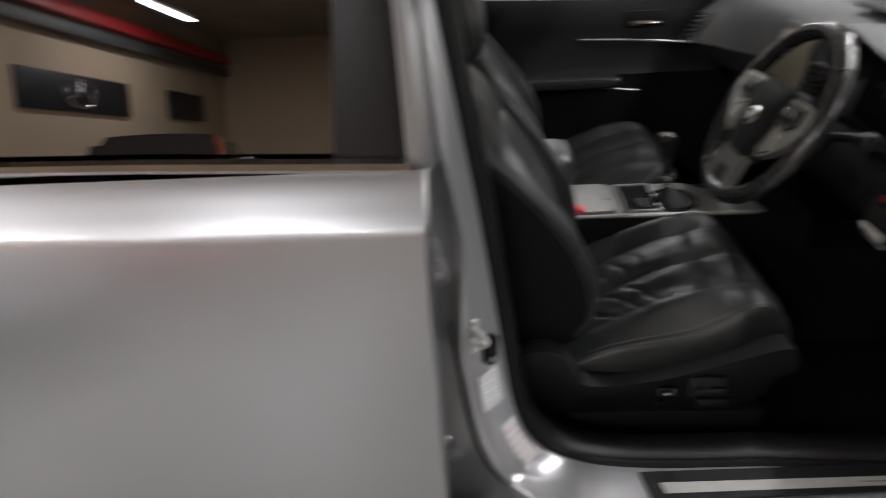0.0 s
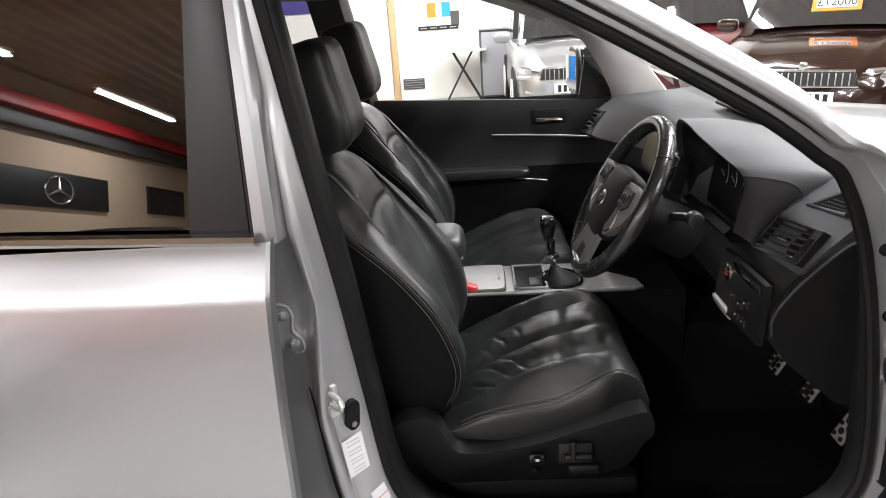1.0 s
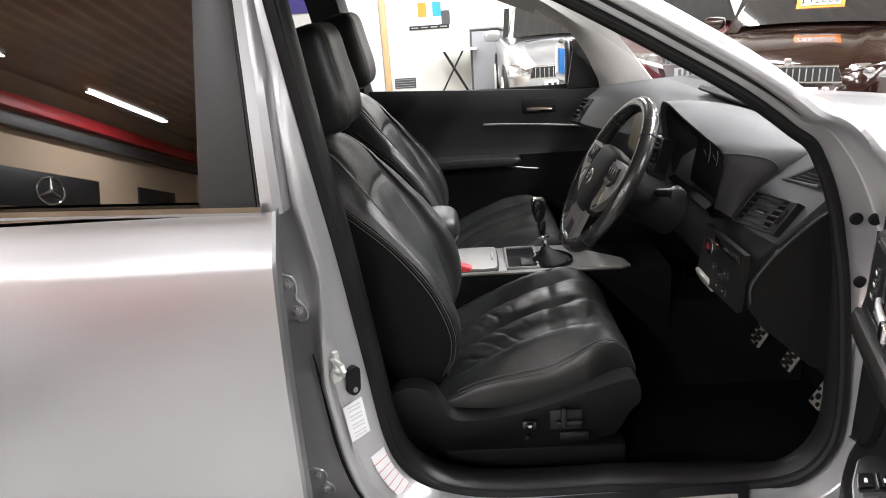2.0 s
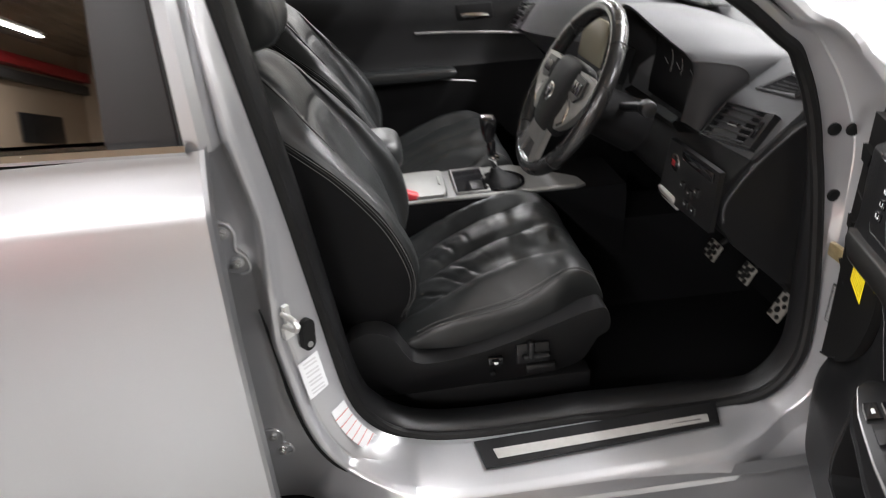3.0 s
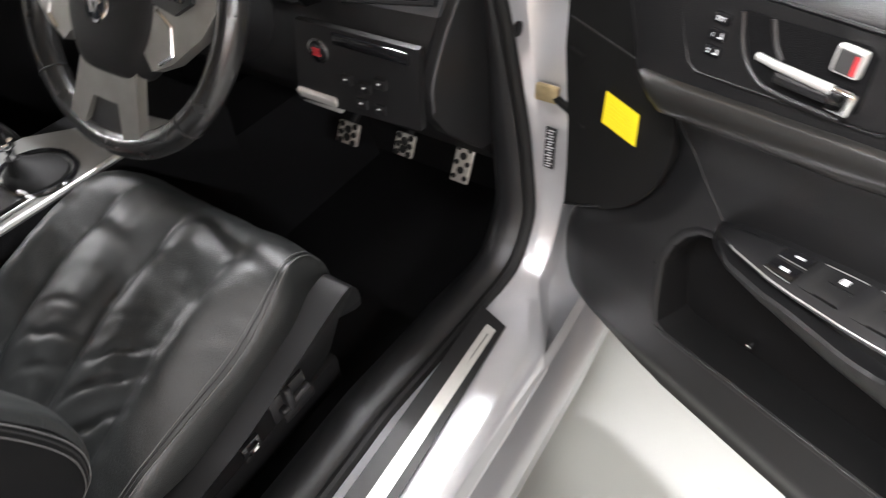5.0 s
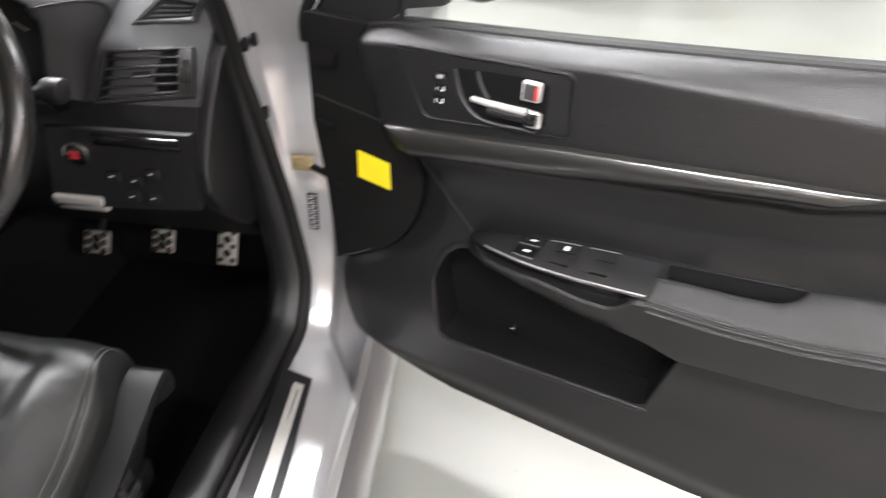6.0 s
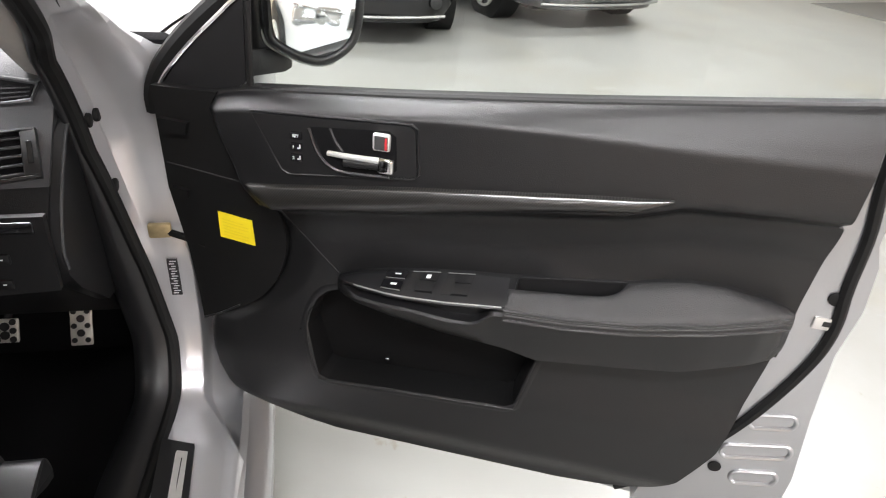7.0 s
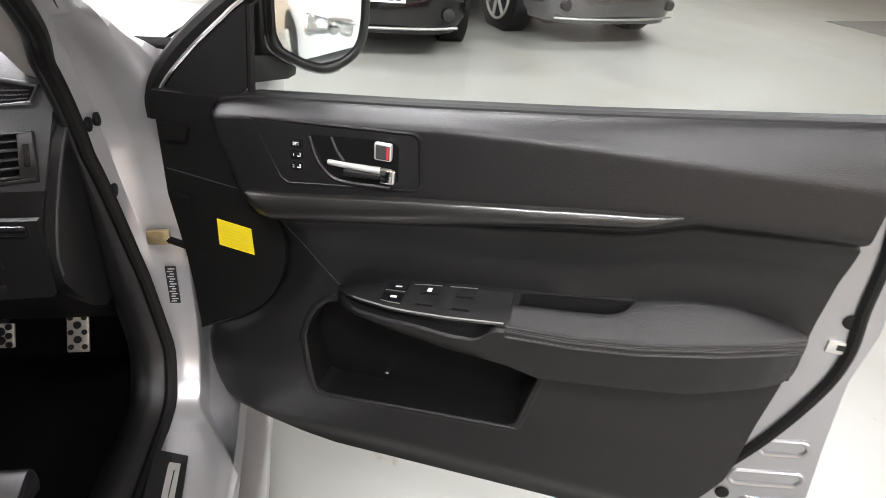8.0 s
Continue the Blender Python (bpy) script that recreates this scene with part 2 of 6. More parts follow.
tagged(solid("wall_west", bm_box((X0 - 0.1, (Y0 + Y1) / 2, 2.2), (0.2, Y1 - Y0 + 0.4, 4.4), 0), CREAM, (X0, 0, 0), "cream painted garage wall", "wall"), kind="structure")
# Unseen east wall, made white so that the bonnet reflects something bright.
tagged(solid("wall_east", bm_box((X1 + 0.1, (Y0 + Y1) / 2, 2.2), (0.2, Y1 - Y0 + 0.4, 4.4), 0), WHITE, (X1, 0, 0), "white painted garage wall", "wall"), kind="structure")
# corrugated roof sheets
xs = np.linspace(X0 - 0.2, X1 + 0.2, 440)
tagged(solid("ceiling", bm_loft([[(x, y, CEILING + 0.03 * math.sin(x * 2 * math.pi / 0.3) + dz) for x in xs] for y, dz in ((Y0 - 0.2, 0), (Y1 + 0.2, 0), (Y1 + 0.2, 0.09), (Y0 - 0.2, 0.09))]), ROOFING, (0, 0, CEILING), "brown corrugated sheet roof over the garage", "ceiling"), kind="structure")


def batten(x, y):
    b = thing("batten_lamp", (x, y, CEILING), "lit white fluorescent batten under the roof, in a set with some added for brightness", "ceiling lamp", "ceiling battens")
    part("housing", bm_box((x, y, CEILING - 0.28), (0.09, 2.7, 0.05), 0.01), WHITE, b)
    part("tube", bm_tube([(x, y - 1.3, CEILING - 0.325), (x, y + 1.3, CEILING - 0.325)], 0.018, 10), TUBE, b, "glowing white tube")
    for dy in (-1.0, 1.0):
        part("hanger", bm_tube([(x, y + dy, CEILING - 0.26), (x, y + dy, CEILING + 0.02)], 0.006, 6), SATIN, b)
    return b


for bx, by in BATTENS:
    batten(bx, by)
# ---- the silver estate car: x ahead, y to its left, doors on this side at y = 1.25 ----
CY = 2.10
car = thing("silver_car", (1.0, CY, 0.0), "silver estate car with its driver's door wide open", "car")

# the front doorway, as a loop of (x, z) round the seal
LOOP = [(0.460, 1.510), (0.484, 1.335), (0.513, 1.122), (0.536, 0.964), (0.563, 0.739), (0.588, 0.545), (0.628, 0.452), (0.705, 0.393), (0.84, 0.370),
        (1.10, 0.376), (1.34, 0.388), (1.475, 0.425), (1.540, 0.515), (1.552, 0.68), (1.530, 0.94), (1.472, 1.110), (1.400, 1.174), (1.292, 1.251), (1.1425, 1.339),
        (1.003, 1.417), (0.894, 1.472), (0.76, 1.522), (0.60, 1.540), (0.50, 1.540)]
DEEP = [0] * 9 + [0, -0.02, -0.038, -0.035, -0.008, 0.040, 0.050, 0.024, 0.006] + [0] * 6   # how far the seal turns into the cabin
REGION = "PPCCBBBSSSSHHHUVAAAARRRR"
SECT = {
    "P": [(0, 1.435), (0.006, 1.425), (0.010, 1.421), (0.014, 1.418), (0.022, 1.412), (0.028, 1.410), (0.032, 1.411), (0.036, 1.415), (0.042, 1.44), (0.05, 1.45)],
    "C": [(0, 1.435), (0.006, 1.422), (0.011, 1.413), (0.015, 1.404), (0.022, 1.380), (0.031, 1.366), (0.040, 1.368), (0.047, 1.378), (0.07, 1.384), (0.30, 1.386)],
    "B": [(0, 1.435), (0.006, 1.42), (0.030, 1.393), (0.054, 1.370), (0.060, 1.371), (0.068, 1.353), (0.078, 1.350), (0.086, 1.358), (0.094, 1.376), (0.30, 1.380)],
    "S": [(0, 1.435), (-0.004, 1.42), (-0.010, 1.40), (-0.009, 1.36), (-0.008, 1.33), (-0.006, 1.285), (-0.001, 1.270), (0.004, 1.262), (0.04, 1.250), (0.06, 1.252)],
    "H": [(0, 1.435), (0.005, 1.440), (0.011, 1.440), (0.0145, 1.432), (0.0155, 1.410), (0.017, 1.390), (0.020, 1.342), (0.040, 1.336), (0.065, 1.330), (0.12, 1.262)],
    "U": [(0, 1.435), (0.006, 1.436), (0.014, 1.434), (0.044, 1.431), (0.074, 1.428), (0.083, 1.395), (0.087, 1.365), (0.090, 1.340), (0.110, 1.322), (0.13, 1.262)],
    "V": [(0, 1.435), (0.006, 1.432), (0.016, 1.428), (0.030, 1.426), (0.044, 1.424), (0.050, 1.408), (0.053, 1.392), (0.057, 1.378), (0.068, 1.370), (0.082, 1.385)],
    "A": [(0, 1.435), (0.006, 1.427), (0.014, 1.422), (0.018, 1.420), (0.021, 1.418), (0.026, 1.398), (0.036, 1.392), (0.052, 1.396), (0.066, 1.425), (0.072, 1.46)],
    "R": [(0, 1.435), (0.006, 1.427), (0.014, 1.421), (0.018, 1.4195), (0.022, 1.418), (0.027, 1.402), (0.036, 1.400), (0.052, 1.404), (0.070, 1.45), (0.082, 1.49)],
}


def crisp(sec, d=0.0022):
    """Each fold of a section as two close points, so that it stays a tight radius."""
    out = [sec[0]]
    for p, q, r in zip(sec, sec[1:], sec[2:]):
        for o in (p, r):
            v = Vector((o[0] - q[0], o[1] - q[1]))
            v *= min(d, v.length * 0.4) / v.length
            out.append((q[0] + v.x, q[1] + v.y))
    return out + [sec[-1]]


def doorway(sections, n=150):
    """Rings of a band round the doorway: sections gives (offset, y) lists by region."""
    pts = LOOP + LOOP[:1]
    keys = list(REGION) + [REGION[0]]
    line = curve([(x, z, k) for k, (x, z) in enumerate(pts)], n)
    deep = DEEP + DEEP[:1]
    cx, cz = 1.0, 0.9
    rings = []
    for i, p in enumerate(line):
        a, b = line[max(i - 1, 0)], line[min(i + 1, n - 1)]
        if i in (0, n - 1):
            a, b = line[n - 2], line[1]
        t = Vector((b.x - a.x, b.y - a.y)).normalized()
        nrm = Vector((-t.y, t.x))
        if nrm.dot(Vector((p.x - cx, p.y - cz))) < 0:
            nrm = -nrm
        k = min(max(p.z, 0), len(pts) - 1)
        lo = int(min(k, len(pts) - 2))
        f = k - lo
        sa, sb = sections[keys[lo]], sections[keys[lo + 1]]
        dy = (1 - f) * deep[lo] + f * deep[lo + 1]
        rings.append([(p.x + nrm.x * ((1 - f) * oa + f * ob), (1 - f) * ya + f * yb + dy * smooth((1 - f) * ya + f * yb, 1.345, 1.42), p.y + nrm.y * ((1 - f) * oa + f * ob)) for (oa, ya), (ob, yb) in zip(sa, sb)])
    return rings


frame_part = part("door_frame", bm_loft(doorway({k: crisp(v) for k, v in SECT.items()}, 220)), JAMB, car, "silver painted front door frame with hinge pillar and sill", 28)
seal_rings = doorway({k: [(0.0, 1.432)] for k in SECT})
part("door_seal", bm_tube([r[0] for r in seal_rings[:-1]], 0.0125, 10, True), RUBBER, frame_part, "black rubber door seal")
side_line = [r[0] for r in doorway({k: [(0.0235, 1.406)] for k in SECT}) if r[0][2] > 1.20 and r[0][0] > 0.55]
part("pillar_groove", bm_tube(side_line, lambda f: 0.0005 + 0.0042 * min(1, 6 * f, 6 * (1 - f)), 6), RUBBER, frame_part, "dark groove along the windscreen pillar")
def jamb_patch(z0, z1, oa, ya, ob, yb, lift, n=1200):
    """A strip laid on the rear jamb between two heights."""
    return [[(x, y - lift, z) for x, y, z in r] for r in doorway({k: [(oa, ya), ((oa + ob) / 2, (ya + yb) / 2 - 0.001), (ob, yb)] for k in SECT}, n) if z0 < r[0][2] < z1 and r[0][0] < 0.70]


warn = jamb_patch(0.412, 0.535, 0.010, 1.414, 0.036, 1.387, 0.004)
part("sill_label", bm_loft(warn), PAPER, frame_part, "white curved sticker with red print")
for q in range(1, 8):
    k = int(len(warn) * q / 8.0)
    part("print_bar", bm_loft([[(x, y - 0.0012, z) for x, y, z in r] for r in warn[k:k + 2]]), PINK, frame_part)
lab = jamb_patch(0.585, 0.676, 0.022, 1.401, 0.056, 1.366, 0.004)
part("tyre_label", bm_loft(lab), PAPER, frame_part, "white paper label with fine print")
for q in range(1, 9):
    k = int(len(lab) * q / 9.0)
    part("print_bar", bm_loft([[(a[0] * 0.85 + b[0] * 0.15, a[1] * 0.85 + b[1] * 0.15 - 0.0015, a[2]), (a[0] * 0.2 + b[0] * 0.8, a[1] * 0.2 + b[1] * 0.8 - 0.0015, a[2])] for a, m_, b in lab[k:k + 2]]), PRINT, frame_part)
IN = {k: [(-0.004, 1.44), (-0.018, 1.452), (-0.020, 1.49), (0.0, 1.53), (0.06, 1.55)] for k in SECT}
IN["S"] = [(-0.002, 1.44), (-0.013, 1.450), (-0.014, 1.48), (-0.008, 1.515), (0.06, 1.545)]
IN["H"] = [(-0.002, 1.44), (-0.010, 1.462), (-0.010, 1.49), (0.02, 1.515), (0.10, 1.53)]
IN["A"] = IN["U"] = IN["V"] = IN["R"] = [(-0.002, 1.44), (-0.006, 1.445), (-0.007, 1.450), (-0.002, 1.456), (0.02, 1.462)]
part("inner_pillar_trim", bm_loft(doorway(IN)), PLASTIC, car, "black plastic trim inside the door frame", 60)


def yside(z):
    return lerp(z, [0.18, 0.24, 0.30, 0.50, 0.80, 0.98, 1.035, 1.045, 1.10, 1.125], [1.30, 1.235, 1.215, 1.215, 1.228, 1.250, 1.262, 1.268, 1.300, 1.318])


def side_panel(x0, x1, zs, nx, f=lambda x, y, z: (x, y, z)):
    return [[f(x, yside(z), z) for z in zs] for x in np.linspace(x0, x1, nx)]


# rear door, shut
zs = [0.24, 0.28, 0.34, 0.42, 0.5, 0.6, 0.7, 0.8, 0.9, 0.97, 1.02, 1.032, 1.040, 1.06, 1.08, 1.10, 1.112]
rings = side_panel(-0.62, 0.452, zs, 24)
rings.append([(0.458, y + 0.006, z) for x, y, z in rings[-1]])
rings.append([(0.456, y + 0.035, z) for x, y, z in rings[-1]])
rear_door = part("rear_door", bm_loft(rings), SILVER, car, "closed silver rear door with chrome waist strip", 30)
part("waist_strip", bm_loft([[(x, y, z) for y, z in ((1.318, zb), (1.302, zb + 0.002), (1.296, zb + 0.009), (1.302, zb + 0.017), (1.322, zb + 0.018))] for x, zb in ((-0.62, 1.137), (0.0, 1.123), (0.436, 1.107))]), CHROME, rear_door, "polished chrome waist strip")


def yglass(z):
    return 1.338 + (z - 1.12) * 0.178


part("side_window", bm_loft([[(x, yglass(z) + 0.004, z) for z in np.linspace(1.10, 1.56, 8)] for x in np.linspace(-0.60, 0.36, 12)]), TINT, rear_door, "dark tinted rear window")
part("pillar_applique", bm_loft([[(lerp(z, [1.10, 1.50], [a0, a1]), yglass(z) - 0.006 + d, z) for z in np.linspace(1.112, 1.56, 8)]
     for a0, a1, d in ((0.308, 0.346, 0.012), (0.312, 0.350, 0.0), (0.365, 0.380, -0.003), (0.418, 0.410, 0.0), (0.423, 0.414, 0.014))]), APPLIQUE, rear_door, "satin black pillar film")
part("window_frame", bm_loft([[(lerp(z, [1.10, 1.50], [a0, a1]), yglass(z) + d, z) for z in np.linspace(1.10, 1.56, 8)]
     for a0, a1, d in ((0.421, 0.411, 0.012), (0.427, 0.417, -0.010), (0.448, 0.432, -0.008), (0.462, 0.443, 0.004), (0.470, 0.452, 0.05))]), SILVER, rear_door, "silver rear edge of the window frame")
part("window_seal", bm_tube([(0.424, yglass(1.11) - 0.006, 1.11), (0.414, yglass(1.5) - 0.006, 1.5)], 0.004, 6), RUBBER, rear_door)
# rear quarter, tail and the far side, plain body
rings = side_panel(-1.75, -0.63, zs, 14)
part("rear_quarter_panel", bm_loft([[(-1.95, y + 0.25, z) for x, y, z in rings[0]], [(-1.9, y + 0.08, z) for x, y, z in rings[0]]] + rings), SILVER, car)
part("far_side", bm_loft([[(x, 2 * CY - y, z) for x, y, z in r] for r in side_panel(-1.75, 1.75, zs, 20)]), SILVER, car, "far side doors")
part("tail", bm_loft([[(-1.95 - dx, y, z) for z, dx in ((0.3, 0.12), (0.6, 0.14), (0.9, 0.1), (1.1, 0.06), (1.3, -0.12), (1.46, -0.3))] for y in np.linspace(1.45, 2.75, 8)]), SILVER, car)
# roof skin and lining
roof = [[(x, y, lerp(x, [-1.7, -1.0, 0.0, 0.8, 1.05], [1.50, 1.59, 1.635, 1.615, 1.505]) - 0.085 * abs((y - CY) / 0.66) ** 3.2) for y in np.linspace(1.44, 2.76, 16)] for x in np.linspace(-1.7, 1.06, 20)]
part("roof", bm_loft(roof), SILVER, car, "silver roof panel")
part("headliner", bm_loft([[(x, y, z - 0.035) for x, y, z in r] for r in roof]), HEADLINER, car, "pale grey cloth roof lining")
# sill and rocker below the doorway
ROCK = [(1.262, 0.372), (1.250, 0.352), (1.256, 0.343), (1.250, 0.335), (1.222, 0.315), (1.205, 0.285), (1.205, 0.235), (1.235, 0.195), (1.40, 0.185)]
part("rocker_panel", bm_loft([[(x, y + 0.004 * (x > 1.5), z) for y, z in ROCK] for x in np.linspace(-1.0, 1.72, 28)]), SILVER, car, "silver rocker panel below the doors", 25)
part("floor_pan", bm_box((0.3, CY, 0.27), (3.2, 1.5, 0.10), 0.01), CARPET, car, "black carpeted car floor")
part("bulkhead", bm_box((1.80, CY, 0.65), (0.06, 1.46, 0.84), 0.01), CARPET, car)
for ky in (1.475, 2.725):
    part("kick_panel", bm_box((1.74, ky, 0.60), (0.18, 0.02, 0.72), 0.005), CARPET, car)
part("tunnel", bm_loft([[(x, CY + dy, 0.30 + dz) for dy, dz in ((-0.17, 0), (-0.13, 0.2), (-0.08, 0.26), (0.08, 0.26), (0.13, 0.2), (0.17, 0))] for x in (-0.6, 0.6, 1.2, 1.75)]), CARPET, car)
# sill guard
def sill_z(x):
    return lerp(x, [0.84, 1.10, 1.34, 1.375], [0.3812, 0.3872, 0.3992, 0.4030])


guard = part("scuff_plate", bm_prism([(0.838, 1.398), (0.852, 1.322), (1.352, 1.342), (1.372, 1.404)], lambda a, b, h: (a, b, sill_z(a) + h), 0, 0.005, 0.002), PLASTIC, car, "black sill guard with a bright metal strip")
part("metal_strip", bm_prism([(0.874, 1.368), (0.880, 1.341), (1.334, 1.352), (1.340, 1.374)], lambda a, b, h: (a, b, sill_z(a) + 0.0045 + h), 0, 0.002, 0.0008), ALLOY, guard, "brushed metal strip")
for k in range(6):
    part("letter_bar", bm_box((1.06 + 0.021 * k, 1.359 + 0.0005 * k, sill_z(1.06 + 0.021 * k) + 0.0068), (0.012, 0.012, 0.001), 0), SATIN, guard)
part("groove", bm_tube([(x, 1.361, sill_z(x) + 0.0066) for x in (1.20, 1.26, 1.32)], 0.0012, 5), PLASTIC, guard)

# hinge pillar bolts, striker, labels, hinges of the rear door
for bx, by, bz in ((1.574, 1.449, 0.854), (1.556, 1.464, 0.984), (1.590, 1.460, 0.982)):
    b = part("plug", bm_cyl((bx, by + 0.0065, bz), 0.0125, 0.010, "y", 20, 0.003), RUBBER, frame_part, "round black plug")
part("check_bracket", bm_box((1.558, 1.388, 0.765), (0.012, 0.042, 0.030), 0.004), material("greased_metal", (0.45, 0.36, 0.2), 0.35, 0.6, 0, 0.4, 60.0), frame_part, "greasy door check bracket")
part("check_strap", bm_tube([(1.560, 1.375, 0.760), (1.545, 1.345, 0.757), (1.52, 1.30, 0.752)], 0.007, 8), RUBBER, frame_part, "black door check strap")
vin = part("identity_strip", bm_box((1.5665, 1.378, 0.652), (0.003, 0.020, 0.085), 0, 1, pose(0, 0, 0, 0, 0, -4)), material("etched_dark_strip", (0.02, 0.02, 0.021), 0.5), frame_part, "dark identity strip with pale marks")
for k in range(14):
    part("mark_bar", bm_box((1.5644, 1.3765 + 0.003 * (k % 2), 0.690 - 0.0058 * k), (0.001, 0.012 - 0.002 * (k % 3), 0.0022), 0), PRINT, frame_part)
def on_jamb(u, n, z):
    """u along the slanting rear jamb, n out of it."""
    return (0.511 - 0.70 * u + 0.70 * n, 1.362 - 0.71 * u - 0.70 * n, z)


ZINC = material("bright_zinc", (0.78, 0.78, 0.76), 0.28, 0.6, 0, 0.15, 80.0)
strk = part("striker_plate", bm_prism([(-0.008, 0.735), (0.012, 0.735), (0.012, 0.755), (0.003, 0.762), (0.003, 0.800), (-0.008, 0.800)], lambda a, b, h: on_jamb(a, h, b), -0.004, 0.006, 0.0015), ZINC, frame_part, "bright striker bracket")
part("striker_loop", bm_tube([on_jamb(0.004, n, z) for n, z in ((-0.002, 0.784), (0.020, 0.783), (0.032, 0.780), (0.037, 0.772), (0.032, 0.763), (0.020, 0.760), (-0.002, 0.759))], 0.0058, 10), ZINC, frame_part, "bright striker loop")
part("jamb_groove", bm_tube([r[0] for r in doorway({k: [(0.086, 1.362)] for k in SECT}, 300) if 0.36 < r[0][2] < 0.80 and r[0][0] < 0.6], lambda f: 0.0015 + 0.0060 * min(1, 3 * f, 6 * (1 - f)), 8), RUBBER, frame_part, "dark seal between the doors")
cap = [(-0.034 + 0.014 * math.cos(a) + 0.10 * (0.722 - z0), z0 + 0.014 * math.sin(a)) for z0, lo, hi in ((0.740, 0, math.pi), (0.704, math.pi, 2 * math.pi)) for a in np.linspace(lo, hi, 10)]
part("bump_stop", bm_prism(cap, lambda a, b, h: on_jamb(a, h, b), 0.0, 0.013, 0.004, 3), RUBBER, frame_part, "black rubber bump stop")
part("bump_button", bm_cyl(on_jamb(-0.032, 0.0135, 0.703), 0.006, 0.004, "y", 12, 0.001, None, pose(0, 0, 0, 90, 0, 45)), SATIN, frame_part)
for hz, hh in ((0.918, 0.044), (0.478, 0.030)):
    base_y = 1.382
    lugs = [(0.404, hz - hh * 0.9), (0.452, hz - hh * 1.15), (0.468, hz - hh * 0.95), (0.466, hz - hh * 0.45), (0.452, hz - hh * 0.05), (0.455, hz + hh * 0.55), (0.448, hz + hh * 1.0), (0.430, hz + hh * 1.15), (0.404, hz + hh * 0.7)]
    h = part("hinge", bm_prism(lugs, lambda a, b, q: (a, base_y - q, b), 0, 0.009, 0.003, 3), JAMB, frame_part, "bolted silver door hinge")
    part("hinge_rib", bm_tube([(p.x, base_y - 0.011, p.y) for p in curve([(x, z, 0) for x, z in lugs[1:8]], 24)], 0.0028, 8), JAMB, frame_part)
    part("hinge_knuckle", bm_cyl((0.412, base_y - 0.022, hz), 0.010, hh * 1.7, "z", 16), JAMB, frame_part)
    for bx, bz in ((0.449, hz - hh * 0.62), (0.437, hz + hh * 0.68)):
        part("hinge_washer", bm_cyl((bx, base_y - 0.010, bz), 0.0115, 0.004, "y", 20, 0.001), JAMB, frame_part)
        part("hinge_bolt", bm_cyl((bx, base_y - 0.016, bz), 0.0082, 0.011, "y", 6, 0.001), SATIN, frame_part)
        part("bolt_point", bm_cyl((bx, base_y - 0.0225, bz), 0.0045, 0.004, "y", 12, 0.001), SATIN, frame_part)

# bonnet, front wing, nose
def hood_z(x, y):
    return 1.105 - 0.13 * max(0, (x - 1.62) / 1.15) ** 1.5 - 0.05 * abs((y - CY) / 0.72) ** 2.6 + 0.012 * smooth(abs(y - CY), 0.40, 0.52)


part("bonnet", bm_loft([[(x, y, hood_z(x, y)) for y in np.linspace(1.40, 2.80, 30)] for x in np.linspace(1.66, 2.80, 18)]), SILVER, car, "silver bonnet")
part("front_wing", bm_loft([[(x, y, z) for y, z in ((1.395, hood_z(x, 1.40) - 0.004), (1.36, hood_z(x, 1.40) - 0.008), (1.32, hood_z(x, 1.40) - 0.03), (1.27, 0.93), (1.232, 0.85), (1.222, 0.70), (1.225, max(0.24, 0.66 if 2.05 < x < 2.72 else 0.0)))]
     for x in np.linspace(1.60, 2.85, 26)]), SILVER, car, "silver front wing")
part("far_wing", bm_loft([[(x, 2 * CY - y, z) for y, z in ((1.395, hood_z(x, 1.40) - 0.004), (1.32, hood_z(x, 1.40) - 0.03), (1.23, 0.85), (1.225, 0.45))] for x in np.linspace(1.575, 2.85, 12)]), SILVER, car)
part("front_bumper", bm_loft([[(2.78 + 0.16 * (1 - abs((y - CY) / 0.88) ** 3) + dx, y, z) for z, dx in ((0.93, 0.0), (0.85, 0.05), (0.6, 0.08), (0.4, 0.07), (0.24, 0.0))] for y in np.linspace(1.23, 2.97, 16)]), SILVER, car)
part("cowl", bm_box((1.64, CY, 1.055), (0.10, 1.36, 0.03), 0.008), PLASTIC, car, "black cowl below the windscreen")


def wheel(x, y, r=0.325):
    w = part("wheel", bm_tube([(x + (r - 0.055) * math.cos(a), y, r + (r - 0.055) * math.sin(a)) for a in np.linspace(0, 2 * math.pi, 40, endpoint=False)], 0.062, 12, True, 1.5), RUBBER, car, "black tyre on an alloy wheel")
    s = -1 if y < CY else 1
    part("rim", bm_cyl((x, y + s * 0.06, r), 0.2, 0.05, "y", 32), ALLOY, w)


for wx in (2.40, -1.0 + 0.65 - 1.0):
    for wy in (1.34, 2.86):
        wheel(wx if wx > 0 else -0.35 - 0.95, wy)
# windscreen and its far pillar
part("windscreen", bm_loft([[(lerp(k, [0, 1], [1.62, 0.98]), CY + s * lerp(k, [0, 1], [0.70, 0.60]), lerp(k, [0, 1], [1.075, 1.525])) for s in np.linspace(-1, 1, 9)] for k in np.linspace(0, 1, 6)]), CLEAR, car, "clear windscreen").visible_shadow = False
part("far_pillar_trim", bm_loft([[(x + a * k, y + b, z) for a, b in ((-0.09, 0.06), (-0.095, 0.01), (-0.03, -0.04), (0.06, -0.02), (0.075, 0.05))] for x, y, z, k in ((1.47, 2.80, 1.04, 1.5), (1.42, 2.79, 1.13, 1.2), (1.36, 2.78, 1.22, 1.05), (1.29, 2.77, 1.31, 0.95), (1.12, 2.74, 1.42, 0.9), (0.93, 2.70, 1.52, 0.8))]), HEADLINER, car, "pale grey far windscreen pillar trim", 60)
